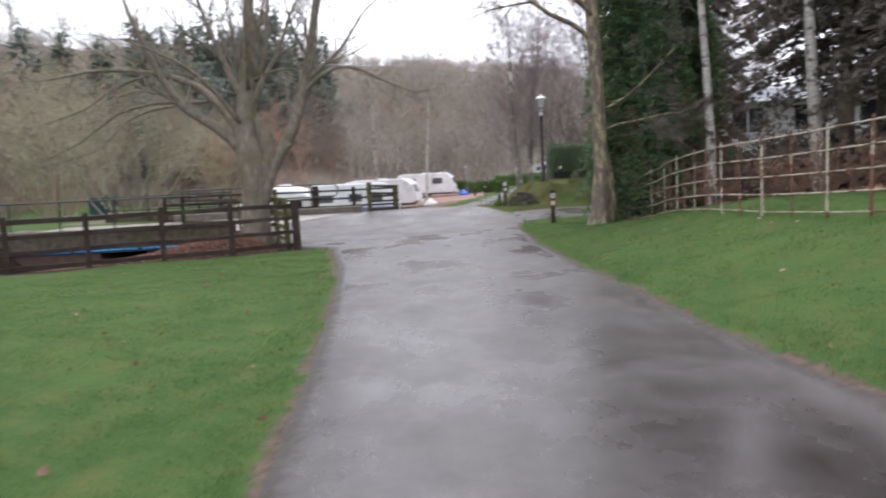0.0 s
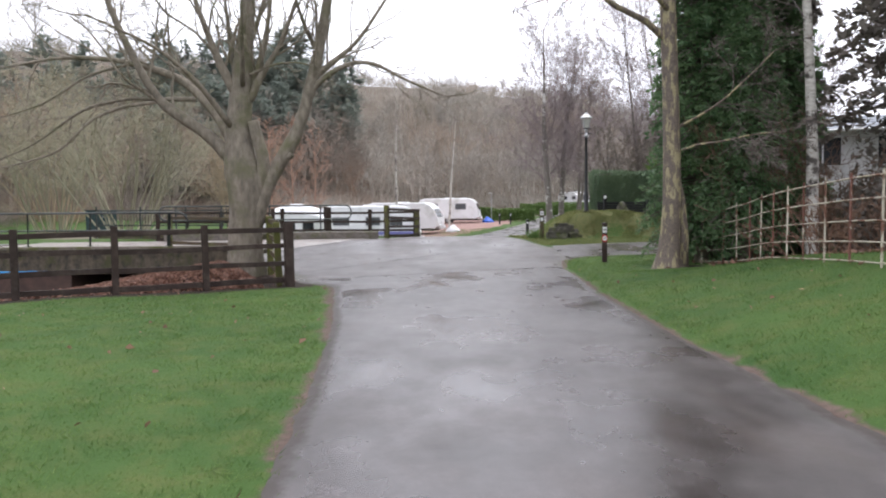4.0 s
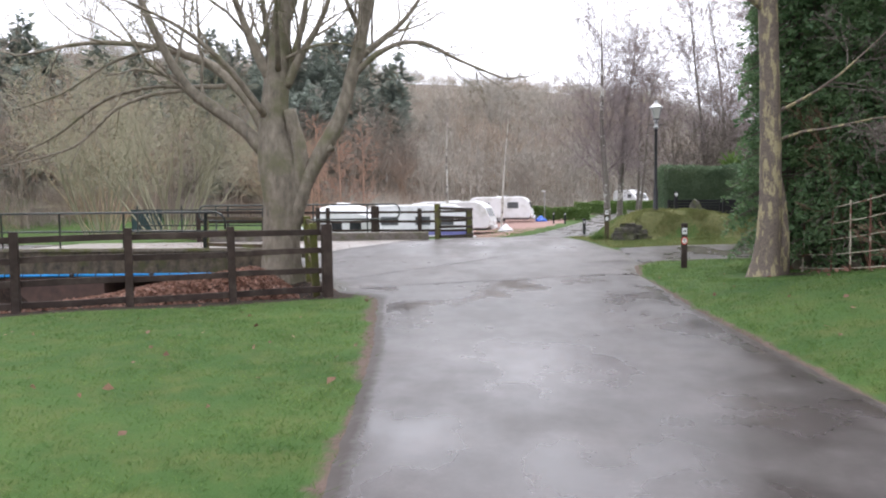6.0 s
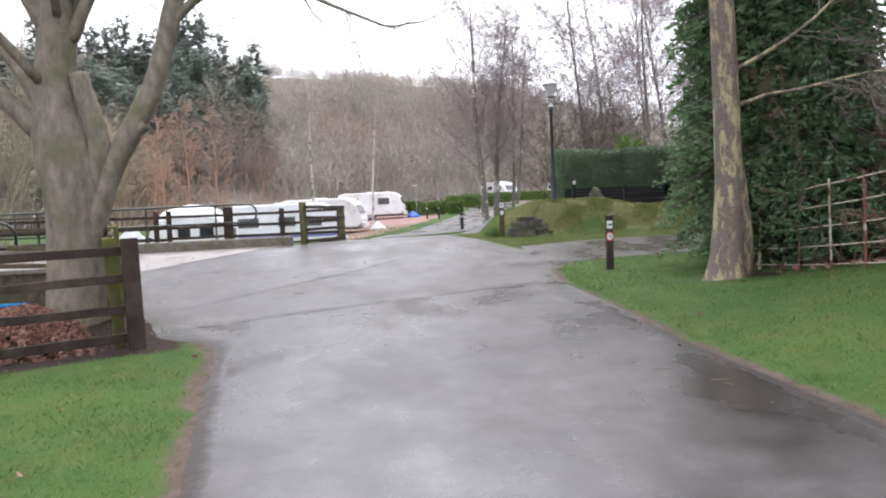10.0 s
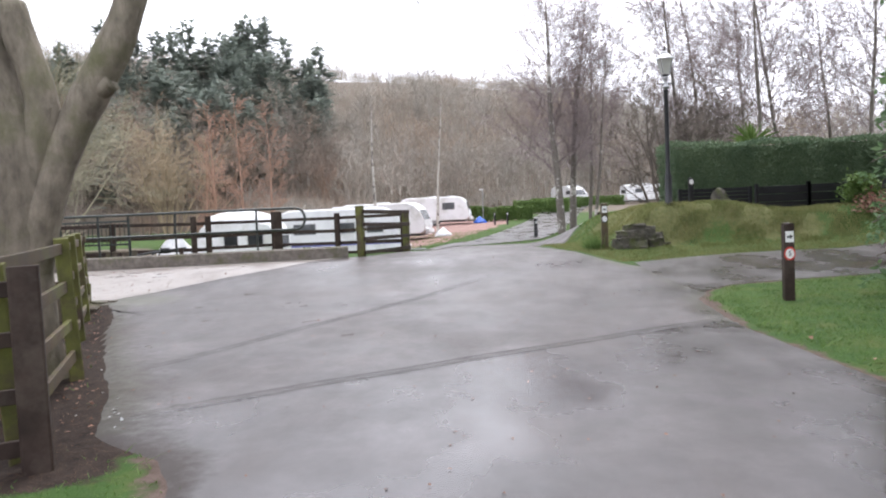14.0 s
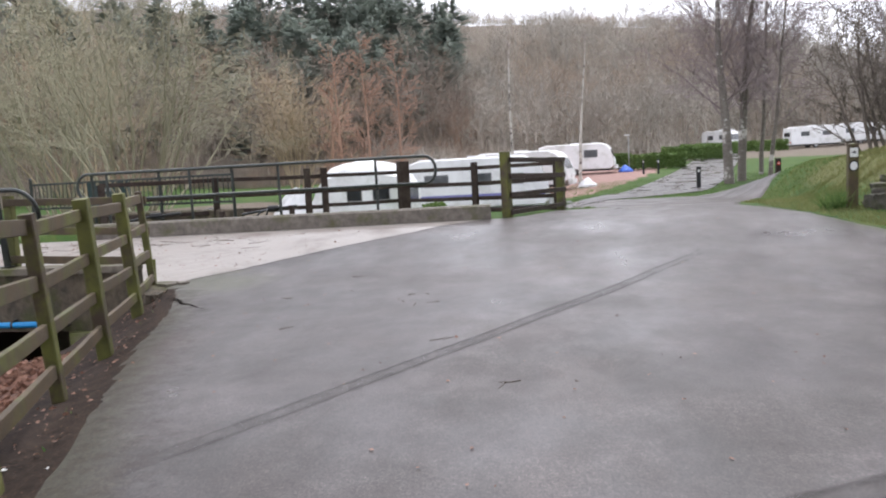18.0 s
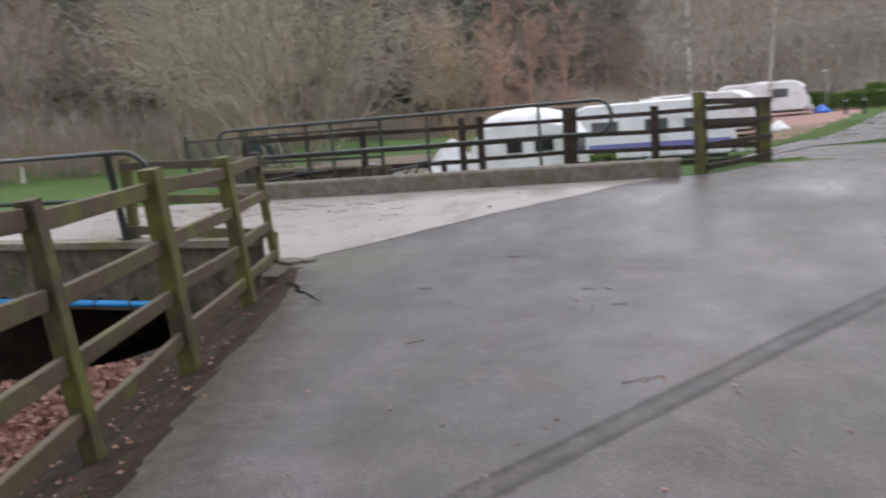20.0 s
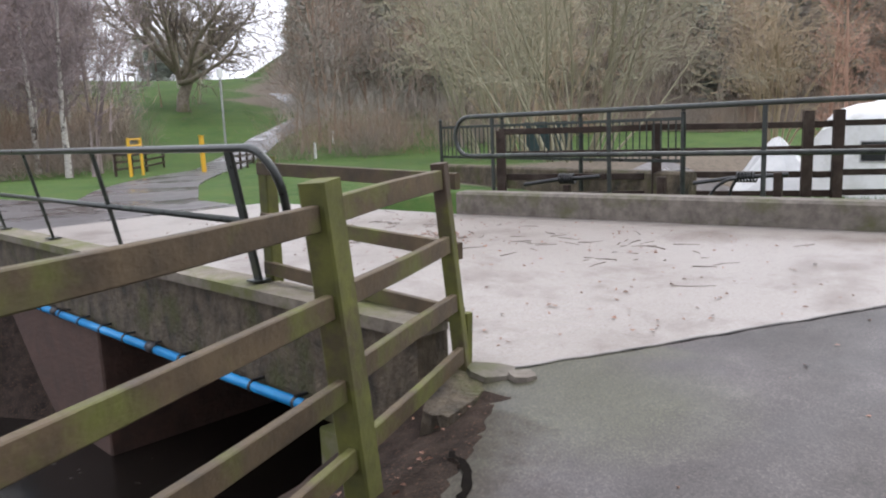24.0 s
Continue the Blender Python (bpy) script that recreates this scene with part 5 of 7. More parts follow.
# ---- conifers and hedges ----
def conifer(label, at, seed, h, radius, n, leaf, size, clear=0.3, droop=0.25, power=0.9):
    """A trunk, boughs that leave it in whorls, and flat sprays of leaf along every bough."""
    rng = np.random.default_rng(seed)
    root = thing("conifer", label, "tree", at)
    g = Geo().tube([(0, 0, -0.2), (0.02, 0, h * 0.5), (0, 0, h)], (0.16 + h * 0.008, 0.1 + h * 0.004, 0.02), 8)
    cen = []
    nb = max(40, n // 60)
    per = n // nb
    boughs = []
    for _ in range(nb):
        f = rng.random() ** 0.85
        z = clear + (h - clear) * f
        a = rng.uniform(0, 2 * math.pi)
        reach = radius * (1 - f) ** power * rng.uniform(0.7, 1.12) + 0.2
        t = np.sqrt(rng.random(per))
        w = 0.22 * reach * (1.1 - t) + 0.10
        u = rng.normal(0, 1, per) * w
        x = reach * t
        cen.append(np.stack((x * math.cos(a) - u * math.sin(a), x * math.sin(a) + u * math.cos(a), z - droop * x * t + rng.normal(0, 0.05, per) + 0.12 * np.sin(5 * t)), 1))
        boughs.append((0, np.array([(0, 0, z), (reach * 0.5 * math.cos(a), reach * 0.5 * math.sin(a), z - droop * reach * 0.12), (reach * 0.95 * math.cos(a), reach * 0.95 * math.sin(a), z - droop * reach * 0.8)]), np.array((0.035, 0.022, 0.006))))
    part("trunk", g, M["bark"], root, smooth=True)
    part("bough", limbs_geo(boughs, (4,)), M["twig"], root)
    V, F = scatter_leaves(rng, np.concatenate(cen), size, 0.35, 2.6)
    part("crown", Geo().block(V, F), leaf, root, "dense scaly foliage")
    return root


CY = "dark green cypress with drooping sprays beside the plane tree"
conifer(CY, (5.9, 23.0, ground_at(5.9, 23.0)), 1, 10.5, 1.45, 62000, M["cypress"], 0.055, 0.35, 0.3, 0.4)
conifer(CY, (6.5, 21.9, ground_at(6.5, 21.9)), 2, 6.5, 1.15, 46000, M["cypress"], 0.048, 0.8, 0.35, 0.5)
conifer(CY, (7.6, 24.4, ground_at(7.6, 24.4)), 3, 11.5, 1.9, 36000, M["cypress"], 0.08, 0.3, 0.3, 0.45)
DK = "tall dark conifer with brownish foliage behind the estate fence"
for k, (x, y, h, r, c) in enumerate(((7.9, 25.4, 12, 1.5, 1.0), (11.4, 21.0, 13, 2.9, 3.5), (13.9, 23.4, 13, 3.2, 3.9), (12.6, 17.2, 13, 2.9, 3.4), (16.0, 20.0, 14, 3.4, 5.0), (14.5, 13.0, 13, 3.0, 4.0), (19.0, 22.5, 14, 3.2, 5.2), (10.4, 29.5, 11, 1.5, 1.0), (17.5, 26.0, 12, 2.4, 4.0))):
    near = k in (1, 3, 5)
    conifer(DK, (x, y, ground_at(x, y)), 10 + k, h, r * 1.12, 25000 if near else 10000, M["yew"], 0.105 if near else 0.14, c - 0.5, 0.3, 0.42)


def hedge(label, lo, hi, n, leaf, size, seed, rz=0, name="hedge"):
    """A clipped hedge: a twiggy core box and a shell of leaves with an uneven face."""
    rng = np.random.default_rng(seed)
    lo, hi = np.array(lo, float), np.array(hi, float)
    m = (lo + hi) / 2
    o = np.array((m[0], m[1], lo[2]))
    root = thing(name, label, "hedge", tuple(o), rz)
    a, b = lo - o, hi - o
    part("core", Geo().box(a + 0.12, b - 0.12, 0.05), leaf, root)
    s = b - a
    areas = np.array((s[1] * s[2], s[1] * s[2], s[0] * s[2], s[0] * s[2], s[0] * s[1]))
    which = rng.choice(5, n, p=areas / areas.sum())
    p = a + rng.random((n, 3)) * s
    for k, (ax, v) in enumerate(((0, a[0]), (0, b[0]), (1, a[1]), (1, b[1]), (2, b[2]))):
        sel = which == k
        p[sel, ax] = v
    wob = 0.05 * np.sin(p[:, 0] * 2.3 + p[:, 2] * 1.9) + 0.05 * np.sin(p[:, 0] * 5.1 + p[:, 1] * 3.7) + rng.normal(0, 0.03, n)
    c = (a + b) / 2
    p += np.sign(p - c) * wob[:, None] * np.array((0.5, 1, 0.8))
    V, F = scatter_leaves(rng, p, size, 0, 1.4)
    part("foliage", Geo().block(V, F), leaf, root)
    return root


hz = 1.3
hedge("tall clipped dark green hedge behind the lamp", (5.05, 33.7, hz - 0.7), (13.5, 35.0, hz + 1.56), 80000, M["hedge"], 0.036, 3)
for k, (x, y, l, w, h) in enumerate(((5.5, 85, 4.4, 1.0, 1.25), (10.2, 97, 6.0, 1.2, 1.4), (13.5, 108, 6.0, 1.2, 1.3), (-3.6, 76, 1.6, 1.0, 1.3), (2.6, 88, 1.6, 0.9, 1.3), (20, 112, 6, 1.0, 1.2), (-7.0, 45.2, 0.8, 0.7, 1.0))):
    z = ground_at(x, y)
    hedge("low clipped light green hedge between caravan pitches", (x - l / 2, y - w / 2, z), (x + l / 2, y + w / 2, z + h), 2600, M["privet"], 0.14, 20 + k)


def panel_fence():
    root = thing("panel_fence", "low black slatted timber fence at the foot of the hedge", "fence", (5.05, 33.4, 1.25))
    for x0, y0, x1, y1, z, top in ((0.1, 0.0, 1.0, 0.0, 0.0, 0.40), (1.0, 0.0, 1.9, -0.05, 0.0, 0.40), (1.9, -0.45, 3.2, -0.5, -0.36, 0.44), (3.2, -0.5, 4.5, -0.5, -0.38, 0.46), (4.5, -0.5, 5.8, -0.45, -0.30, 0.50)):
        for x, y in ((x0, y0), (x1, y1)):
            part("post", Geo().box((x - 0.045, y - 0.045, z - 0.25), (x + 0.045, y + 0.045, top + 0.03), 0.01), M["black"], root)
        for k in range(4):
            q = z + (top - z) * k / 4
            part("slat", Geo().beam((x0 + 0.045, y0, q + 0.07), (x1 - 0.045, y1, q + 0.07), 0.025, (top - z) / 4 - 0.012), M["black"], root)


panel_fence()


def spiky_plant():
    rng = random.Random(3)
    root = thing("yucca_plant", "spiky pale green palm-like plant behind the hedge", "plant", (8.1, 35.9, ground_at(8.1, 35.9)))
    part("stem", Geo().tube([(0, 0, 0), (0, 0, 2.0)], 0.08, 8), M["bark"], root)
    for _ in range(60):
        a, e = rng.uniform(0, 6.28), rng.uniform(0.1, 1.3)
        ln = rng.uniform(0.6, 0.95)
        d = np.array((math.cos(a) * math.cos(e), math.sin(a) * math.cos(e), math.sin(e)))
        p = np.array((0, 0, 2.0))
        s = np.array((-math.sin(a), math.cos(a), 0)) * 0.03
        tip_ = p + d * ln - np.array((0, 0, 0.12 * math.cos(e)))
        part("leaf", Geo().add([p - s, p + s, p + d * ln * 0.6 + s, tip_, p + d * ln * 0.6 - s], [(0, 1, 2, 3, 4)]), M["privet"], root)


spiky_plant()


def bush(label, at, r, h, n, leaf, size, seed, stem="twig"):
    """A loose rounded bush: a spray of stems and leaves gathered in clumps."""
    rng = np.random.default_rng(seed)
    root = thing("bush", label, "bush", at)
    ends, cen = [], []
    for _ in range(26):
        a, e = rng.uniform(0, 2 * math.pi), rng.uniform(0.25, 1.45)
        tip_ = np.array((r * math.cos(a) * math.cos(e), r * math.sin(a) * math.cos(e), h * math.sin(e))) * rng.uniform(0.7, 1.05)
        ends.append((0, np.array([(0, 0, -0.05), tip_ * 0.5 + (0, 0, 0.08), tip_]), np.array((0.014, 0.009, 0.004))))
        cen.append(tip_ * rng.uniform(0.55, 1.0, (n // 26, 1)) + rng.normal(0, 0.14 * r, (n // 26, 3)))
    part("stem", limbs_geo(ends, (4,)), M[stem], root)
    c = np.concatenate(cen)
    c[:, 2] = np.maximum(c[:, 2], 0.04)
    V, F = scatter_leaves(rng, c, size, 0.1, 1.5)
    part("foliage", Geo().block(V, F), leaf, root)
    return root


bush("small bush with pale variegated leaves at the foot of the hedge", (9.3, 32.35, ground_at(9.3, 32.35)), 0.55, 0.75, 2600, M["privet"], 0.05, 71)
bush("low heap of reddish-brown dead stems and leaves on the mound", (9.55, 31.5, ground_at(9.55, 31.5)), 0.85, 0.32, 2200, M["deadleaf"], 0.06, 72, "bramble")
for k, (x, y, r, h) in enumerate(((8.9, 20.2, 0.9, 1.0), (10.4, 19.6, 1.1, 1.3), (12.2, 20.4, 1.2, 1.3), (9.7, 22.3, 1.2, 1.5), (11.9, 24.6, 1.4, 1.6), (13.6, 19.0, 1.2, 1.2))):
    bush("low dark evergreen bush under the conifers", (x, y, ground_at(x, y)), r * 1.15, h * 1.45, 4200, M["yew"], 0.09, 80 + k)


# ---- lamp, bollards, signs ----
def lamp_post():
    at = (4.44, 32.05, ground_at(4.44, 32.05) - 0.02)
    root = thing("street_lamp", "black iron lamp post with a Victorian-style glass lantern on the mound", "street lamp", at)
    part("column", Geo().lathe([(0.11, 0), (0.11, 0.06), (0.085, 0.10), (0.085, 0.7), (0.07, 0.78), (0.055, 0.84), (0.05, 2.72), (0.065, 2.76), (0.04, 2.80)], 14), M["black"], root, smooth=True)
    part("collar", Geo().lathe([(0.04, 2.80), (0.10, 2.83), (0.10, 2.86), (0.05, 2.90), (0.045, 3.02), (0.09, 3.06), (0.05, 3.10)], 14), M["chrome"], root, "pale weathered collar", True)
    part("ladder_bar", Geo().tube([(-0.22, 0, 2.93), (0.22, 0, 2.93)], 0.014, 8), M["black"], root)
    lan = part("lantern", Geo().lathe([(0.06, 3.10), (0.10, 3.12), (0.11, 3.14)], 4), M["black"], root, "glazed lantern")
    a = np.arange(4) * math.pi / 2 + math.pi / 4
    for i in range(4):
        p0 = [(0.105 * math.cos(q), 0.105 * math.sin(q), 3.14) for q in (a[i], a[(i + 1) % 4])]
        p1 = [(0.20 * math.cos(q), 0.20 * math.sin(q), 3.50) for q in (a[i], a[(i + 1) % 4])]
        part("pane", Geo().add([p0[0], p0[1], p1[1], p1[0]], [(0, 1, 2, 3)]), M["lampglass"], lan)
        part("glazing_bar", Geo().beam(p0[0], p1[0], 0.022, 0.022), M["chrome"], lan)
    part("roof", Geo().lathe([(0.235, 3.50), (0.225, 3.53), (0.11, 3.62), (0.08, 3.64), (0.08, 3.68), (0.04, 3.71)], 8), M["chrome"], lan, "pale metal cap")
    part("finial", Geo().lathe([(0.02, 3.71), (0.035, 3.74), (0.012, 3.78), (0.005, 3.83)], 8), M["black"], lan)


lamp_post()


def letters(text, size, material, parent, m, name="lettering"):
    cu = bpy.data.curves.new(name, "FONT")
    cu.body, cu.size, cu.align_x, cu.align_y, cu.extrude = text, size, "CENTER", "CENTER", 0.001
    cu.materials.append(material)
    ob = new(name, cu)
    ob.parent = parent
    ob.matrix_basis = m
    return ob


def bollard(name, label, x, y, h, w, signs, turn=0.0, wood="brownwood", square=True):
    """A timber marker post with small signs on the face towards the lane."""
    root = thing(name, label, "bollard", (x, y, ground_at(x, y)), turn)
    if square:
        part("post", Geo().beam((0, 0, -0.2), (0.0, 0, h - 0.02), w, w, (0, 1, 0), 0.08).lathe([(w * 0.66, h - 0.02), (w * 0.6, h + 0.0), (0.01, h + 0.012)], 4), M[wood], root)
    else:
        part("post", Geo().lathe([(w * 0.5, -0.2), (w * 0.5, h - 0.12), (w * 0.56, h - 0.11), (w * 0.56, h - 0.03), (w * 0.4, h), (0.01, h + 0.01)], 14), M[wood], root, smooth=True)
    f = -w / 2 - 0.004
    for kind, z in signs:
        if kind == "arrow":
            s = part("sign_plate", Geo().box((-w * 0.4, f - 0.003, z - 0.075), (w * 0.4, f, z + 0.075), 0.001), M["signwhite"], root, "white direction plate")
            part("arrow", Geo().add([(-0.035, f - 0.006, z - 0.012), (0.005, f - 0.006, z - 0.012), (0.005, f - 0.006, z - 0.032), (0.042, f - 0.006, z), (0.005, f - 0.006, z + 0.032), (0.005, f - 0.006, z + 0.012), (-0.035, f - 0.006, z + 0.012)], [(0, 1, 2, 3, 4, 5, 6)]), M["signblack"], s)
        else:
            r = 0.075
            disc = lambda q, d: Geo().add([(q * math.cos(a), f - d, z + q * math.sin(a) * 1.25) for a in np.linspace(0, 2 * math.pi, 25)[:-1]], [tuple(range(24))])
            outer, inner = (M["signred"], M["signwhite"]) if kind in ("five", "stop") else (M["signblack"], M["signwhite"])
            s = part("sign_disc", disc(r, 0.002), outer, root, "small round sign")
            part("sign_face", disc(r * 0.74, 0.005), inner if kind != "stop" else M["signred"], s)
            if kind == "five":
                letters("5", 0.10, M["signblack"], s, pose(0, f - 0.008, z, 90))
            if kind == "stop":
                part("bar", Geo().box((-0.05, f - 0.008, z - 0.016), (0.05, f - 0.006, z + 0.016), 0.001), M["signwhite"], s)
    return root


bollard("marker_post", "dark brown marker post with white arrow and red-ringed 5 sign", 3.62, 24.15, 1.04, 0.135, (("arrow", 0.86), ("five", 0.63)), -8)
bollard("marker_post", "tall mossy timber marker post with white signs beside rocks", 2.72, 31.4, 1.06, 0.15, (("arrow", 0.92), ("ring", 0.70)), -5, "mosswood")
bollard("bollard", "short black timber bollard with a white disc beside the site road", 4.6, 58.6, 1.1, 0.2, (("ring", 0.88),), 0, "black")
bollard("bollard", "short brown timber bollard with a red no-entry disc", 8.2, 57.5, 1.25, 0.24, (("stop", 1.0),), 0, "brownwood")
bollard("bollard", "short dark bollard with a small white label by the hedge", 5.35, 33.15, 0.66, 0.11, (("ring", 0.56),), 0, "black")


def rock(x, y, s, seed, squash=0.7):
    rng = np.random.default_rng(seed)
    bm = bmesh.new()
    bmesh.ops.create_icosphere(bm, subdivisions=3, radius=s)
    ph = rng.uniform(0, 6, 6)
    for v in bm.verts:
        c = v.co / s
        k = 1 + 0.16 * math.sin(3 * c.x + ph[0]) * math.sin(3 * c.y + ph[1]) + 0.10 * math.sin(7 * c.z + ph[2] + 2 * c.x) + 0.05 * math.sin(11 * c.y + ph[3]) + 0.14 * noise.noise(Vector(c) * 2.3 + Vector((seed, 0, 0))) + 0.07 * noise.noise(Vector(c) * 6.0)
        v.co = Vector((c.x * k * s * 1.3, c.y * k * s, c.z * k * s * squash))
    me = bpy.data.meshes.new("rock")
    bm.to_mesh(me)
    bm.free()
    ob = part("rock", me, M["stone"])
    ob.matrix_basis = pose(x, y, ground_at(x, y) - s * squash * 0.35, 0, 0, rng.uniform(0, 180))
    return tagged(ob, "lichen-grey boulder set into the foot of the mound", "rock")


def outcrop():
    """A heap of weathered stone blocks, bedded in rough courses into the foot of the mound."""
    rng = random.Random(31)
    base = ground_at(3.4, 31.0)
    root = thing("rock_outcrop", "weathered grey stone blocks bedded into the foot of the mound", "rock", (3.42, 31.16, base + 0.02))
    for x, y, z, w, d, h, turn in ((-0.36, 0.0, -0.06, 0.34, 0.34, 0.25, 8), (0.0, -0.04, -0.08, 0.40, 0.36, 0.27, -6), (0.37, 0.0, -0.08, 0.34, 0.32, 0.24, 14), (-0.24, 0.08, 0.17, 0.40, 0.32, 0.19, -10), (0.16, 0.06, 0.18, 0.42, 0.34, 0.20, 5),
                                   (0.45, 0.1, 0.14, 0.24, 0.26, 0.15, 20), (-0.02, 0.14, 0.35, 0.44, 0.30, 0.15, 3), (0.30, 0.16, 0.33, 0.26, 0.24, 0.12, -12), (0.62, -0.05, -0.08, 0.18, 0.2, 0.14, 30)):
        bm = bmesh.new()
        bmesh.ops.create_cube(bm, size=1.0)
        bmesh.ops.subdivide_edges(bm, edges=bm.edges[:], cuts=3, use_grid_fill=True)
        seed = Vector((rng.uniform(0, 50), 0, 0))
        for v in bm.verts:
            c = v.co.copy()
            c *= 1 - 0.22 * max(0.0, c.length - 0.62)
            c += 0.09 * noise.noise_vector(c * 2.2 + seed) + 0.04 * noise.noise_vector(c * 6 + seed)
            v.co = Vector((c.x * w * 1.08, c.y * d * 1.08, c.z * h * 1.1 + h / 2))
        me = bpy.data.meshes.new("stone")
        bm.to_mesh(me)
        bm.free()
        ob = part("stone", me, M["stone"], root)
        ob.matrix_basis = pose(x, y, z, rng.uniform(-4, 4), rng.uniform(-5, 5), turn)


outcrop()
rk = rock(5.95, 32.75, 0.2, 77, 2.3)


# ---- estate fence ----
def estate_fence():
    """Curved iron fence of flat uprights with five round bars through them."""
    line = np.array(((5.5, 22.1), (5.75, 21.2), (5.75, 19.8), (5.5, 18.0), (5.25, 16.0), (5.1, 14.0), (5.1, 12.0), (5.3, 9.8), (5.7, 7.5), (6.3, 5.0)), float)
    p = resample(line, 0.05)
    o = np.array((*p[0], ground_at(*p[0])))
    root = thing("estate_fence", "curving iron estate fence with flaking cream paint and rust", "fence", tuple(o))
    z = np.array([ground_at(*q) for q in p])
    z = np.convolve(np.pad(z, 20, mode="edge"), np.ones(41) / 41, "valid")
    tall = np.interp(np.arange(len(p)), (0, 30, 150, 330), (1.22, 1.28, 1.22, 1.22))
    for k, f in enumerate((0.98, 0.74, 0.50, 0.27, 0.05)):
        pts = [(*p[i], z[i] + tall[i] * f) - o for i in range(0, len(p), 6)]
        part("bar", Geo().tube(pts, 0.011 if k else 0.013, 6), M["ironpaint"], root, smooth=True)
    rng = random.Random(2)
    for j, i in enumerate(range(2, len(p) - 2, 17)):
        q = p[i]
        t = p[i + 1] - p[i - 1]
        t = t / np.linalg.norm(t)
        lean = rng.uniform(-0.05, 0.05)
        big = j % 3 == 0
        a, b = np.array((*q, z[i] - 0.15)) - o, np.array((q[0] + t[0] * lean, q[1] + t[1] * lean, z[i] + tall[i] + 0.05)) - o
        part("upright", Geo().beam(a, b, 0.055 if big else 0.036, 0.016, (-t[1], t[0], 0), 0.1), M["ironpaint"] if j % 2 == 0 else M["rust"], root, "" if j % 2 == 0 else "rusty upright")


estate_fence()


# ---- caravans ----
def caravan(label, at, rz, length, h, windows, nose=0.5, stripe=None, door=None, width=2.25, tail=0.25, wheel=0.5, clear=0.42, extra=(), name="caravan", pane="greyglass"):
    """Side profile along x (nose at +x), extruded with rounded roof edges; windows, wheels, hitch and roof light are parts."""
    root = thing(name, label, "caravan", at, rz)
    L, W = length / 2, width / 2
    prof = [(-L + 0.08, clear), (L - 0.30, clear), (L - 0.06, clear + 0.22), (L, clear + 0.55), (L - 0.08, clear + 0.95), (L - nose * 0.55, h * 0.80), (L - nose, h * 0.93), (L - nose - 0.5, h),
            (-L + tail + 0.4, h), (-L + tail * 0.5, h * 0.94), (-L + 0.03, h * 0.78), (-L, clear + 0.5)]
    g = Geo()
    ys = ((-W, 0.93), (-W + 0.05, 0.985), (-W + 0.16, 1.0), (W - 0.16, 1.0), (W - 0.05, 0.985), (W, 0.93))
    zc = clear + (h - clear) / 2
    vs = [(x * (0.99 + 0.01 * k), y, zc + (z - zc) * k) for y, k in ys for x, z in prof]
    n = len(prof)
    fs = [(j * n + i, j * n + n + i, j * n + n + (i + 1) % n, j * n + (i + 1) % n) for j in range(len(ys) - 1) for i in range(n)]
    fs += [tuple(range(n)), tuple(range(6 * n - 1, 5 * n - 1, -1))]
    g.add(vs, fs)
    part("body", g, M["white"], root, smooth=False)
    part("skirt", Geo().box((-L + 0.15, -W + 0.1, clear - 0.14), (L - 0.35, W - 0.1, clear + 0.03), 0.02), M["black"], root)
    for s in (-1, 1):
        for x, z, w, hh in windows:
            win = part("window", Geo().box((x - w / 2, s * W - 0.012, z - hh / 2), (x + w / 2, s * W + 0.012, z + hh / 2), 0.01), M[pane], root)
            fr = Geo()
            for lo, hi in (((x - w / 2 - 0.03, z - hh / 2 - 0.03), (x + w / 2 + 0.03, z - hh / 2)), ((x - w / 2 - 0.03, z + hh / 2), (x + w / 2 + 0.03, z + hh / 2 + 0.03)), ((x - w / 2 - 0.03, z - hh / 2), (x - w / 2, z + hh / 2)), ((x + w / 2, z - hh / 2), (x + w / 2 + 0.03, z + hh / 2))):
                fr.box((lo[0], s * W - 0.018, lo[1]), (hi[0], s * W + 0.018, hi[1]), 0.003)
            part("window_frame", fr, M["chrome"], win)
        if stripe:
            part("stripe", Geo().box((-L + 0.05, s * W - 0.006, stripe - 0.1), (L - 0.2, s * W + 0.006, stripe + 0.12), 0.002), M["bluestripe"], root)
        wh = part("wheel", Geo().tube([(-0.1, s * (W - 0.22), 0.31), (-0.1, s * (W - 0.02), 0.31)], 0.31, 18), M["tyre"], root)
        part("rim", Geo().tube([(-0.1, s * (W - 0.03), 0.31), (-0.1, s * (W - 0.008), 0.31)], 0.19, 14), M["chrome"], wh)
    part("front_window", Geo().add([(L - 0.065, -W + 0.25, clear + 1.0), (L - 0.065, W - 0.25, clear + 1.0), (L - nose * 0.53 + 0.02, W - 0.3, h * 0.79), (L - nose * 0.53 + 0.02, -W + 0.3, h * 0.79)], [(0, 1, 2, 3)]), M["greyglass"], root)
    part("rear_window", Geo().box((-L - 0.012, -0.7, h * 0.55), (-L + 0.02, 0.7, h * 0.74), 0.006), M["glass"], root)
    part("roof_light", Geo().box((-0.5, -0.35, h - 0.01), (0.3, 0.35, h + 0.09), 0.03), M["white"], root)
    part("roof_light", Geo().box((L * 0.4, -0.25, h - 0.01), (L * 0.4 + 0.5, 0.25, h + 0.06), 0.03), M["white"], root)
    part("hitch", Geo().beam((L - 0.3, 0, clear), (L + 1.0, 0, clear + 0.02), 0.08, 0.08), M["chrome"], root)
    part("gas_locker", Geo().box((L - 0.1, -0.6, clear - 0.02), (L + 0.22, 0.6, clear + 0.3), 0.05), M["white"], root)
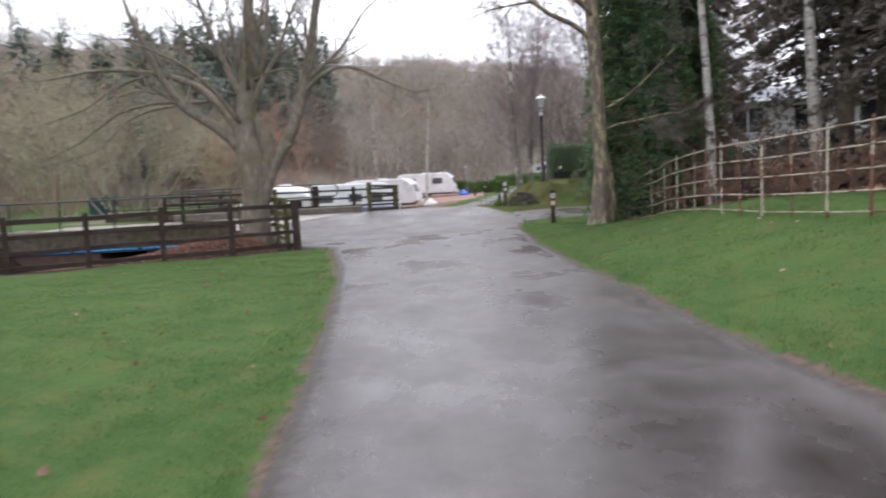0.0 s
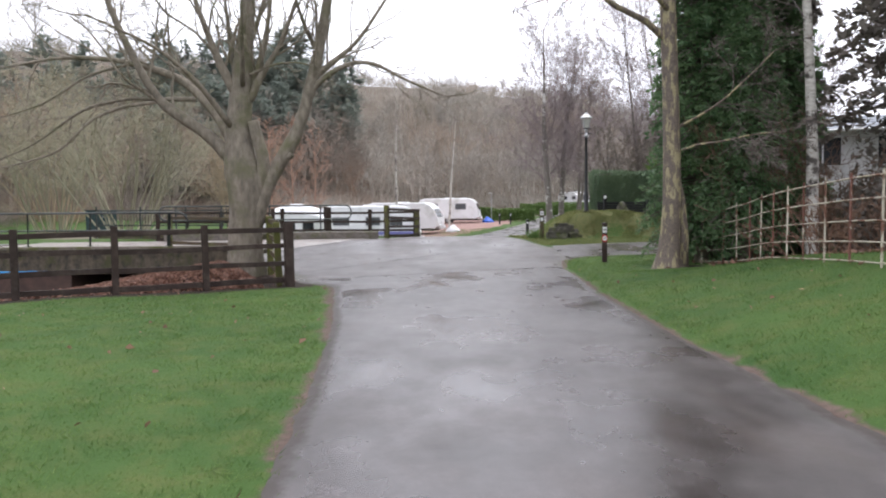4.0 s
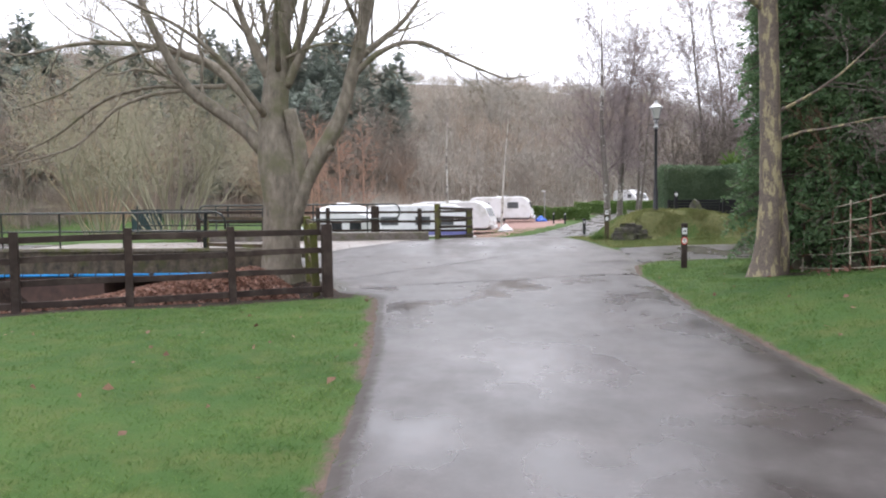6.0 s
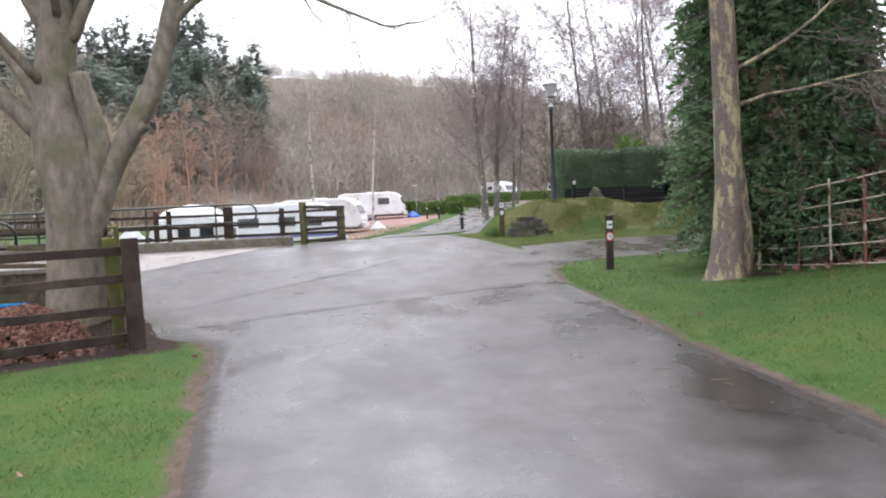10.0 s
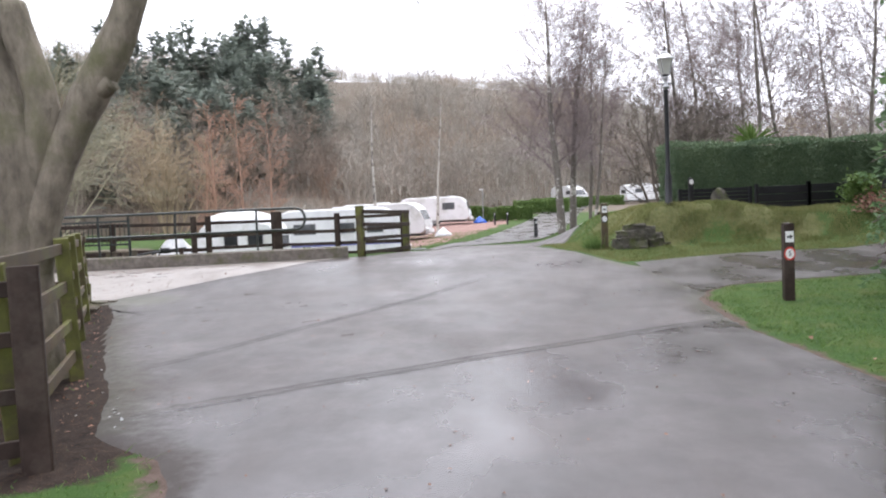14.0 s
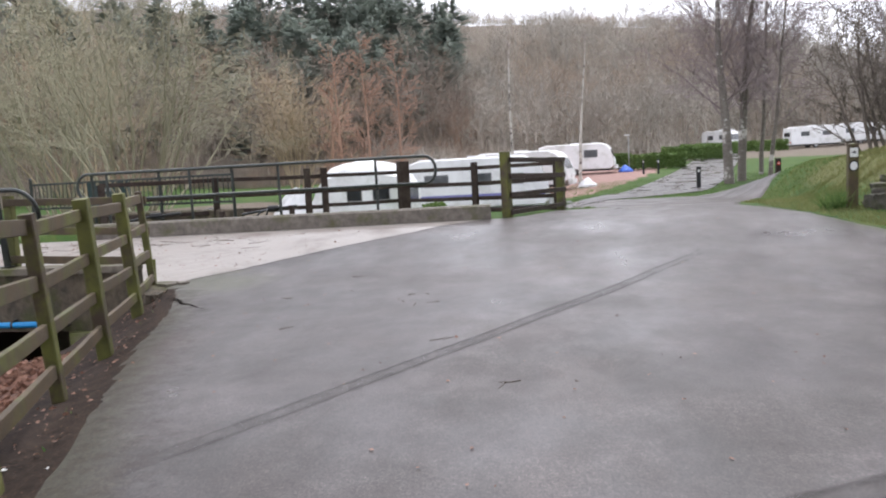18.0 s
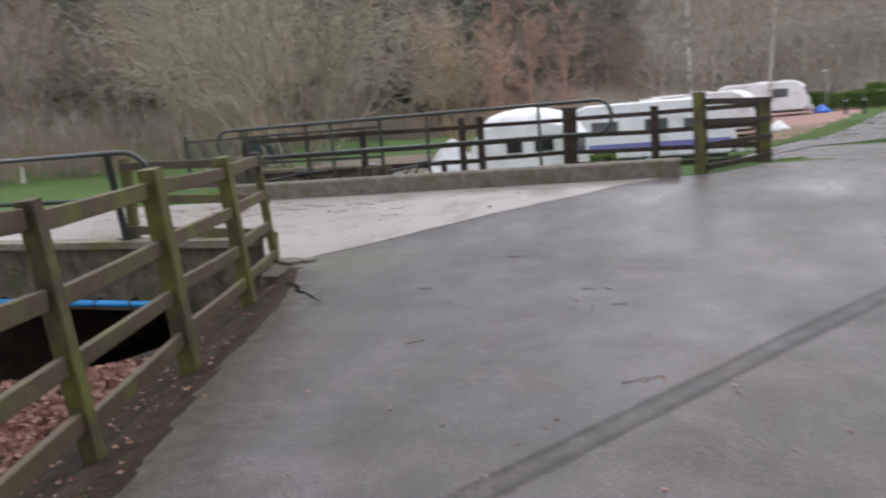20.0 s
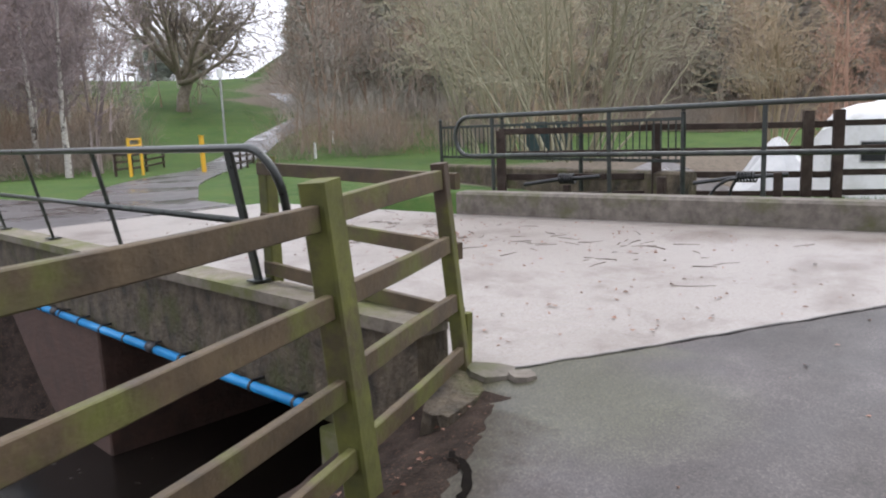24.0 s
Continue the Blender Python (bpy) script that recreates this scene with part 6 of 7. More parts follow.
    part("jockey_wheel", Geo().tube([(L + 0.7, -0.04, 0.1), (L + 0.7, 0.04, 0.1)], 0.1, 12).tube([(L + 0.7, 0, 0.1), (L + 0.7, 0, 0.65)], 0.022, 8), M["tyre"], root)
    for s in (-1, 1):
        part("corner_steady", Geo().beam((-L + 0.5, s * (W - 0.3), 0.0), (-L + 0.35, s * (W - 0.3), clear), 0.05, 0.05), M["chrome"], root)
        part("tail_lamp", Geo().box((-L - 0.02, s * (W - 0.3) - 0.1, clear + 0.25), (-L + 0.02, s * (W - 0.3) + 0.1, clear + 0.4), 0.01), M["signred"], root)
    for x, z, w, hh in extra:
        part("locker_door", Geo().box((x - w / 2, -W - 0.01, z - hh / 2), (x + w / 2, -W + 0.01, z + hh / 2), 0.004), M["white"], root)
    return root


zc = lambda x, y: (x, y, ground_at(x, y))
va = caravan("white caravan with a domed raised roof and small square black windows", zc(-8.95, 43.4), 177, 3.4, 2.42, ((0.05, 1.70, 0.50, 0.42), (-0.90, 1.72, 0.56, 0.44)), 0.55, None, None, 2.2, 0.5, pane="glass")
dome = part("pop_top", Geo().lathe([(1.15, -0.1), (1.12, 0.08), (0.95, 0.24), (0.6, 0.34), (0.3, 0.37), (0.28, 0.43), (0.05, 0.45)], 24), M["white"], va, "domed raised roof", True)
dome.location, dome.scale = (0.0, 0, 2.33), (1.25, 0.9, 1.25)
caravan("white motorhome with a blue side stripe and grey windows", zc(-6.2, 53.5), 2, 6.6, 2.75, ((-1.9, 1.75, 1.1, 0.5), (0.2, 1.75, 0.9, 0.5), (1.7, 1.7, 0.8, 0.45)), 0.7, 0.95)
caravan("white caravan with a large sloping front window", zc(-5.0, 67.5), -14, 6.4, 2.62, ((-1.8, 1.75, 1.0, 0.55), (0.6, 1.75, 1.1, 0.55)), 0.75)
caravan("white caravan with a dark side window parked on red gravel", zc(-1.4, 84), -8, 6.4, 2.62, ((-1.6, 1.75, 0.9, 0.55), (1.3, 1.75, 1.1, 0.6)), 0.6)
caravan("white motorhome at the far end of the site road", zc(17.4, 120), -62, 5.6, 2.7, ((-1.0, 1.8, 1.0, 0.5), (1.2, 1.8, 0.9, 0.5)), 1.4)
for x, y in ((27, 116), (33, 119), (39, 116)):
    caravan("white caravan far off behind the hazels", zc(x, y), 10, 6.2, 2.6, ((-1.4, 1.7, 1.0, 0.5), (1.2, 1.7, 1.0, 0.5)), 0.6)


def cover_sheet(name, label, category, x, y, s, material, seed):
    rng = random.Random(seed)
    g = Geo()
    n = 12
    rings = []
    for z, r in ((0, 1.0), (0.25, 0.92), (0.55, 0.6), (0.85, 0.3), (1.0, 0.06)):
        rings += [(s * r * math.cos(a) * rng.uniform(0.85, 1.15), s * r * math.sin(a) * rng.uniform(0.85, 1.15), s * z * rng.uniform(0.95, 1.05)) for a in np.linspace(0, 2 * math.pi, n + 1)[:-1]]
    fs = [(j * n + i, j * n + (i + 1) % n, j * n + n + (i + 1) % n, j * n + n + i) for j in range(4) for i in range(n)] + [tuple(range(4 * n, 5 * n))]
    ob = part(name, g.add(rings, fs), material)
    ob.location = zc(x, y)
    return tagged(ob, label, category)


tc = cover_sheet("trailer_cover", "grey-white canvas cover over a low trailer beside a caravan", "cover", -11.55, 43.5, 1.0, M["canvas"], 5)
tc.scale = (1.55, 1.1, 1.95)
cover_sheet("hitch_cover", "crumpled white cover over a caravan hitch", "cover", -0.9, 66.6, 0.6, M["canvas"], 1)
cover_sheet("ground_cover", "bright blue plastic cover beside a caravan", "cover", 2.6, 83.4, 0.6, M["bluebag"], 2)


def site_light(x, y, h):
    root = thing("site_light", "slim white site light with a flat head", "lamp post", zc(x, y))
    part("pole", Geo().tube([(0, 0, -0.1), (0, 0, h)], 0.04, 8), M["chrome"], root)
    part("head", Geo().box((-0.35, -0.1, h), (0.1, 0.1, h + 0.08), 0.02), M["signwhite"], root)


site_light(3.1, 86, 3.0)
for x, y in ((3.6, 78), (4.6, 77), (1.5, 90)):
    bollard("service_post", "small dark service post with a white label on the grass", x, y, 1.1, 0.14, (("ring", 0.95),), 0, "black")


def cabinet():
    root = thing("utility_cabinet", "dark teal metal cabinet on the lawn beyond the bridge", "cabinet", zc(-21.2, 47.0), 25)
    part("plinth", Geo().box((-0.85, -0.5, -0.05), (0.85, 0.5, 0.12), 0.02), M["concrete"], root)
    part("body", Geo().box((-0.8, -0.45, 0.12), (0.8, 0.45, 1.3), 0.03), M["teal"], root)
    part("lid", Geo().box((-0.86, -0.5, 1.3), (0.86, 0.5, 1.37), 0.02), M["teal"], root)
    for s in (-1, 1):
        d = part("door", Geo().box((-0.4 + s * 0.39 - 0.37 + 0.4, -0.475, 0.2), (s * 0.39 + 0.37, -0.452, 1.24), 0.006), M["teal"], root)
        part("handle", Geo().box((s * 0.09 - 0.015, -0.505, 0.9), (s * 0.09 + 0.015, -0.476, 1.05), 0.004), M["chrome"], d)


cabinet()


def spring_gear(x, y, rz, arch):
    root = thing("spring_gear", "old dark iron coil gear lying behind the bridge fence", "ironwork", (x, y, 0.12), rz)
    a = np.linspace(0, 2 * math.pi * 6, 90)
    part("coil", Geo().tube(np.stack((-0.13 + 0.26 * a / a[-1], 0.07 * np.cos(a), 0.52 + 0.07 * np.sin(a)), 1), 0.014, 6), M["black"], root, smooth=True)
    part("shaft", Geo().tube([(-0.75, 0, 0.42), (-0.2, 0, 0.5), (0.55, 0, 0.56)], 0.03, 8), M["black"], root)
    if arch:
        for s in (-1, 1):
            t = np.linspace(0, 1, 10)
            part("leg", Geo().tube(np.stack((-0.1 - 0.45 * np.sin(t * 1.5) * (1 if s < 0 else 0.45), np.full(10, s * 0.12), 0.5 - 0.62 * t * t), 1), 0.022, 8), M["black"], root, smooth=True)
        part("stand", Geo().beam((0.42, 0, -0.2), (0.42, 0, 0.58), 0.11, 0.1), M["brownwood"], root)
    else:
        part("stand", Geo().beam((0.0, 0, -0.2), (0.0, 0, 0.42), 0.1, 0.1), M["brownwood"], root)


spring_gear(-8.6, 34.3, 6, True)
spring_gear(-11.0, 33.4, 8, False)
stub = thing("stub_post", "short sawn-off timber post behind the bridge fence", "post", (-9.68, 33.9, 0.1))
part("post", Geo().beam((0, 0, -0.2), (0, 0, 0.55), 0.12, 0.11, (0, 1, 0)), M["brownwood"], stub)


# ---- the house behind the conifers ----
def house():
    w, d = 16.0, 6.0
    root = thing("house", "white bungalow with dark windows and blue-grey slate roof", "house", (12.4, 33.8, 2.2), -22)
    part("wall", Geo().box((0, 0, -2.6), (w, d, 2.2), 0.02), M["render"], root)
    roof = part("roof", Geo().add([(-0.4, -0.4, 2.15), (w + 0.4, -0.4, 2.15), (w + 0.4, d + 0.4, 2.15), (-0.4, d + 0.4, 2.15), (1.6, d / 2, 2.95), (w - 1.6, d / 2, 2.95)],
                                  [(0, 1, 5, 4), (1, 2, 5), (2, 3, 4, 5), (3, 0, 4), (3, 2, 1, 0)]), M["slate"], root)
    for k in range(5):
        f = k / 5
        part("slate_course", Geo().beam((-0.3 + 1.9 * f, -0.4 + f * (d / 2 + 0.4), 2.165 + 0.8 * f), (w + 0.3 - 1.9 * f, -0.4 + f * (d / 2 + 0.4), 2.165 + 0.8 * f), 0.03, 0.02), M["slate"], roof)
    part("gutter", Geo().tube([(-0.4, -0.44, 2.1), (w + 0.4, -0.44, 2.1)], 0.05, 6), M["signwhite"], root)
    for i in range(6):
        x = 0.8 + i * 2.5
        win = part("window", Geo().box((x, -0.02, 0.8), (x + 1.25, 0.05, 1.85), 0.01), M["glass"], root)
        for lo, hi in (((x - 0.06, 0.72), (x + 1.31, 0.8)), ((x - 0.06, 1.85), (x + 1.31, 1.92)), ((x + 0.6, 0.8), (x + 0.66, 1.85))):
            part("frame", Geo().box((lo[0], -0.05, lo[1]), (hi[0], -0.021, hi[1]), 0.004), M["signwhite"], win)


house()


# ---- park beyond the bridge ----
def barrier():
    root = thing("height_barrier", "yellow painted steel gate across the park path", "barrier", zc(-33.6, 36.4))
    for x, y in ((0, 0), (-1.6, 1.2)):
        part("upright", Geo().beam((x, y, -0.1), (x, y, 1.5), 0.1, 0.1), M["yellow"], root)
    for z in (0.9, 1.2, 1.45):
        part("bar", Geo().beam((0, 0, z), (-1.6, 1.2, z), 0.06, 0.06), M["yellow"], root)
    r2 = thing("gate_post", "yellow steel gate post beside the park path", "post", zc(-33.4, 39.4))
    part("post", Geo().beam((0, 0, -0.1), (0, 0, 1.5), 0.16, 0.16), M["yellow"], r2)
    part("cap", Geo().box((-0.1, -0.1, 1.5), (0.1, 0.1, 1.53), 0.01), M["yellow"], r2)
    r3 = thing("street_lamp", "slim grey lamp post by the park path", "street lamp", zc(-36, 42))
    part("pole", Geo().tube([(0, 0, -0.1), (0, 0, 4.2)], 0.05, 8), M["chrome"], r3)
    part("head", Geo().box((-0.12, -0.12, 4.2), (0.12, 0.12, 4.6), 0.03), M["signwhite"], r3)


barrier()
pf = [(-34.3, 41.2), (-36.5, 43.0), (-38.7, 44.7), (-41, 46.5)]
post_and_rail("post_and_rail_fence", pf, 1.0, (0.9, 0.6, 0.3), (M["brownwood"], M["brownwood"]), "brown timber fence along the park path", 1, seed=12)
pf = [(-36.0, 36.8), (-38.5, 38.6), (-41, 40.4), (-43.5, 42.5)]
post_and_rail("post_and_rail_fence", pf, 1.0, (0.9, 0.6, 0.3), (M["brownwood"], M["brownwood"]), "brown timber fence along the park path", 1, seed=13)
for x, y in ((-40, 50), (-46, 56)):
    bollard("marker_post", "small white-topped marker post on the park lawn", x, y, 0.9, 0.12, (("ring", 0.75),), 20, "signwhite")
PARKOAK = dict(OAK)
PARKOAK["segs"] = (7, 5, 4, 2, 1)
PARKOAK["thin"] = 0.014
PARKOAK["kids"] = (10, 8, 5, 3)
PARKOAK["bend"] = (0.12, 0.18, 0.2, 0.22, 0.22)
PARKOAK["lift"] = (0.05, 0.03, 0.0, -0.02, -0.03)
PARKOAK["from"] = (0.35, 0.2, 0.15, 0.15)
x, y = -71, 58
boughs = [((0, 0, 2.8 + 0.35 * (k % 4)), (math.cos(2.4 * k) * math.cos(e), math.sin(2.4 * k) * math.cos(e), math.sin(e)), 9.8 + 0.8 * (k % 3), 0.26) for k, e in enumerate((0.25, 0.5, 0.8, 0.35, 1.0, 0.6, 0.3, 0.9, 0.5, 1.2, 0.7))]
bare_tree("tree", "large bare oak with a broad domed crown on the park hill", (x, y, ground_at(x, y) - 0.2), 71, PARKOAK, [((0, 0, 0), (0, 0, 1), 10.5, 0.62)] + boughs, M["bark"], M["twig"], 2, "", (9, 6, 4, 3, 3))
for k, (x, y) in enumerate(((-40.5, 36.5), (-46, 37), (-44, 32), (-52, 39), (-50, 33), (-58, 43))):
    bare_tree("birch_tree", "bare birch at the edge of the park", (x, y, ground_at(x, y) - 0.1), 80 + k, BIRCH, [((0, 0, 0), (0.02, 0, 1), 11, 0.16)], M["birchbark"], M["birchtwig"], 1, "", (7, 3, 3, 3))


# ---- woods on the hills ----
def wood_template(seed, h, conif, near=False):
    """One far tree as triangles: a tapered trunk and thin slivers for limbs and twigs, or needle fans."""
    rng = np.random.default_rng(seed)
    if conif is None:
        n = 190 if near else 64
        a, e = rng.uniform(0, 2 * math.pi, n), rng.uniform(0.5, 1.5, n)
        ln = h * rng.uniform(0.4, 1.0, n)
        root_ = np.stack((rng.normal(0, 0.8, n), rng.normal(0, 0.8, n), ln * rng.uniform(0, 0.4, n)), 1)
        way = np.stack((np.cos(a) * np.cos(e), np.sin(a) * np.cos(e), np.sin(e)), 1) * ln[:, None] * 0.7
        side = np.cross(way, rng.normal(size=(n, 3)))
        side /= np.linalg.norm(side, axis=1, keepdims=True) + 1e-9
        w = 0.011 if near else 0.035
        mid = root_ + way * 0.55 + rng.normal(0, 0.12, (n, 3)) * h * 0.25
        V = np.concatenate((np.stack((root_ - side * w, root_ + side * w, mid), 1), np.stack((mid - side * w * 0.6, mid + side * w * 0.6, root_ + way), 1))).reshape(-1, 3)
    elif conif:
        n = 420
        f = rng.random(n) ** 0.8
        f = np.round(f * 9) / 9 + rng.normal(0, 0.045, n)
        z = h * (0.25 + 0.70 * f)
        a = rng.uniform(0, 2 * math.pi, n)
        a = a + 0.45 * np.sin(3 * a + np.round(f * 9))
        lobe = 1 + 0.5 * np.sin(2 * a + 5 * np.round(f * 9))
        reach = h * 0.20 * np.clip(1.08 - f, 0.06, 1) ** 0.42 * rng.uniform(0.35, 1.1, n) * lobe + 0.2
        base = np.stack((0.5 * reach * np.cos(a), 0.5 * reach * np.sin(a), z), 1)
        tipp = base + np.stack((0.7 * reach * np.cos(a), 0.7 * reach * np.sin(a), rng.uniform(-0.3, 0.5, n)), 1)
        side = np.stack((-np.sin(a), np.cos(a), rng.uniform(-0.4, 0.4, n)), 1) * (0.20 + 0.20 * rng.random((n, 1)))
        V = np.stack((base - side, base + side, tipp), 1).reshape(-1, 3)
    else:
        out = []
        r = random.Random(seed)
        spec = dict(segs=(3, 2, 2, 1), bend=(0.08, 0.15, 0.2, 0.2), lift=(0.1, 0.15, 0.1, 0.05), kids=(10, 6, 4), angle=(46, 42, 38), len=(0.55, 0.52, 0.5), rad=(0.4, 0.5, 0.6), thin=0.026, end=0.3)
        spec["from"] = (0.3, 0.2, 0.2)
        if near:
            spec["thin"], spec["kids"], spec["bend"] = 0.011, (10, 9, 7), (0.10, 0.18, 0.25, 0.25)
        grow(r, np.array((0.0, 0, 0)), np.array((0.0, 0, 1)), h * (0.8 if near else 0.74), 0.09 if near else 0.16, 0, spec, out)
        tri = []
        for _, pts, rad in out:
            for p, q, w, w2 in zip(pts[:-1], pts[1:], rad[:-1], rad[1:]):
                s = np.cross(q - p, rng.normal(size=3))
                s /= np.linalg.norm(s) + 1e-9
                tri.append((p - s * w * 1.2, p + s * w * 1.2, q))
        V = np.array(tri).reshape(-1, 3)
    return V


def plant_wood(name, label, places, templates, material, seed):
    rng = np.random.default_rng(seed)
    parts_ = []
    for x, y in places:
        t = templates[rng.integers(len(templates))]
        a, s = rng.uniform(0, 2 * math.pi), rng.uniform(0.78, 1.14)
        c, q = math.cos(a) * s, math.sin(a) * s
        parts_.append(np.stack((t[:, 0] * c - t[:, 1] * q + x, t[:, 0] * q + t[:, 1] * c + y, t[:, 2] * s * rng.uniform(0.9, 1.1) + ground_at(x, y) - 0.2), 1))
    V = np.concatenate(parts_).astype(np.float32)
    n = len(V)
    me = bpy.data.meshes.new(name)
    me.vertices.add(n)
    me.vertices.foreach_set("co", V.reshape(-1))
    me.loops.add(n)
    me.loops.foreach_set("vertex_index", np.arange(n, dtype=np.int32))
    me.polygons.add(n // 3)
    me.polygons.foreach_set("loop_start", np.arange(0, n, 3, dtype=np.int32))
    me.update()
    me.materials.append(material)
    return tagged(new(name, me), label, "woodland", "", "stuff")


def in_gap(x, y):
    """The open sky between the park oak and the wood."""
    a = math.degrees(math.atan2(x + 3.3, y - 22))
    return -60.5 < a < -54.5


rw = np.random.default_rng(7)
bare, pines, close = [], [], []
while len(bare) < 700:
    a = rw.uniform(-64, 42)
    r0, r1 = np.interp(a, (-64, -58, -54, -40, -25, -10, 20, 42), (84, 84, 54, 56, 74, 92, 112, 100)), np.interp(a, RIDGE_AZ, RIDGE_R) - (22 if a > -25 else 0)
    r = r0 + (r1 - r0) * rw.random() ** 1.1
    x, y = r * math.sin(radians(a)), 16 + r * math.cos(radians(a))
    dark = noise.noise(Vector((x * 0.02, y * 0.02, 4))) + (0.55 if -64 < a < -9 and r > r0 + (0.30 if a > -45 else 0.45) * (r1 - r0) else -0.45 if a < 0 else -0.8)
    if in_gap(x, y):
        continue
    (pines if dark > 0.05 and rw.random() < 0.82 else close if r < r0 + 14 and a < -8 else bare).append((x, y))
for _ in range(330):
    a, r = rw.uniform(-105, -68.5), rw.uniform(46, 120)
    x, y = -4 + r * math.sin(radians(a)), 24 + r * math.cos(radians(a))
    if not in_gap(x, y):
        (close if r < 60 else bare).append((x, y))
for _ in range(34):
    a, r = rw.uniform(-53.0, -40), rw.uniform(76, 100)
    pines.append((-3.3 + r * math.sin(radians(a)), 22 + r * math.cos(radians(a))))
shade = []
for _ in range(70):
    a, r = rw.uniform(-92, -68), rw.uniform(36, 60)
    shade.append((-4 + r * math.sin(radians(a)), 24 + r * math.cos(radians(a))))
# the far hillside trees carry haze in their twig colour
plant_wood("bare_woodland", "hillside of leafless grey-brown broadleaf trees, paled by painted haze", bare, [wood_template(k, 10.5 + k % 3 * 1.3, False) for k in range(6)], M["hazedtwig"], 1)
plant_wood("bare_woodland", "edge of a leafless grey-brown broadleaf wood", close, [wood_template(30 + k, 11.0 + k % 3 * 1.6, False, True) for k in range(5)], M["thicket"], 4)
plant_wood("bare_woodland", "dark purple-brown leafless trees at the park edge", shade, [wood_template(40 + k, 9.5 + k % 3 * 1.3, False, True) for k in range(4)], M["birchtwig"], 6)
bushes, thicket = [], []
while len(bushes) < 950:
    a = rw.uniform(-53, 42)
    r0, r1 = np.interp(a, (-53, -40, -25, -10, 20, 42), (50, 54, 72, 90, 110, 98)), np.interp(a, RIDGE_AZ, RIDGE_R) + 6
    r = r0 + (r1 - r0) * rw.random()
    x, y = r * math.sin(radians(a)), 16 + r * math.cos(radians(a))
    if not in_gap(x, y):
        (thicket if r < r0 + 14 and a < -8 else bushes).append((x, y))
for _ in range(260):
    a, r = rw.uniform(-108, -67), rw.uniform(42, 75)
    x, y = -4 + r * math.sin(radians(a)), 24 + r * math.cos(radians(a))
    if not in_gap(x, y):
        (thicket if r < 58 else bushes).append((x, y))
for _ in range(330):
    a = rw.uniform(-26, 22)
    r = np.interp(a, RIDGE_AZ, RIDGE_R) + rw.uniform(-25, 6)
    bushes.append((r * math.sin(radians(a)), 16 + r * math.cos(radians(a))))
for _ in range(45):
    bushes.append((rw.normal(-17, 4.5), rw.normal(104, 5)))
for _ in range(60):
    a, r = rw.uniform(-95, -69), rw.uniform(38, 56)
    thicket.append((-4 + r * math.sin(radians(a)), 24 + r * math.cos(radians(a))))
# far undergrowth shares the haze-lightened twig colour
plant_wood("undergrowth", "leafless brown undergrowth on the hillside, paled by painted haze", bushes, [wood_template(50 + k, 4.5, None) for k in range(4)], M["hazedtwig"], 3)
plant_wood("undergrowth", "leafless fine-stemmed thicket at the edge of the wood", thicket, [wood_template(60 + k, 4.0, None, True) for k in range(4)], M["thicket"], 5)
# the crest stays level over the wood's western shoulder
pines = [(x, y) for x, y in pines if math.atan2(x, y) < radians(-37) or (ground_at(x, y) + 9.6) / math.hypot(x, y) < 0.214]
# pines wear the haze-paled needle colour
plant_wood("pine_woodland", "dark green pines along the hill, paled by painted haze", pines, [wood_template(20 + k, 10.0 + k % 3 * 1.3, True) for k in range(6)], M["pine"], 2)


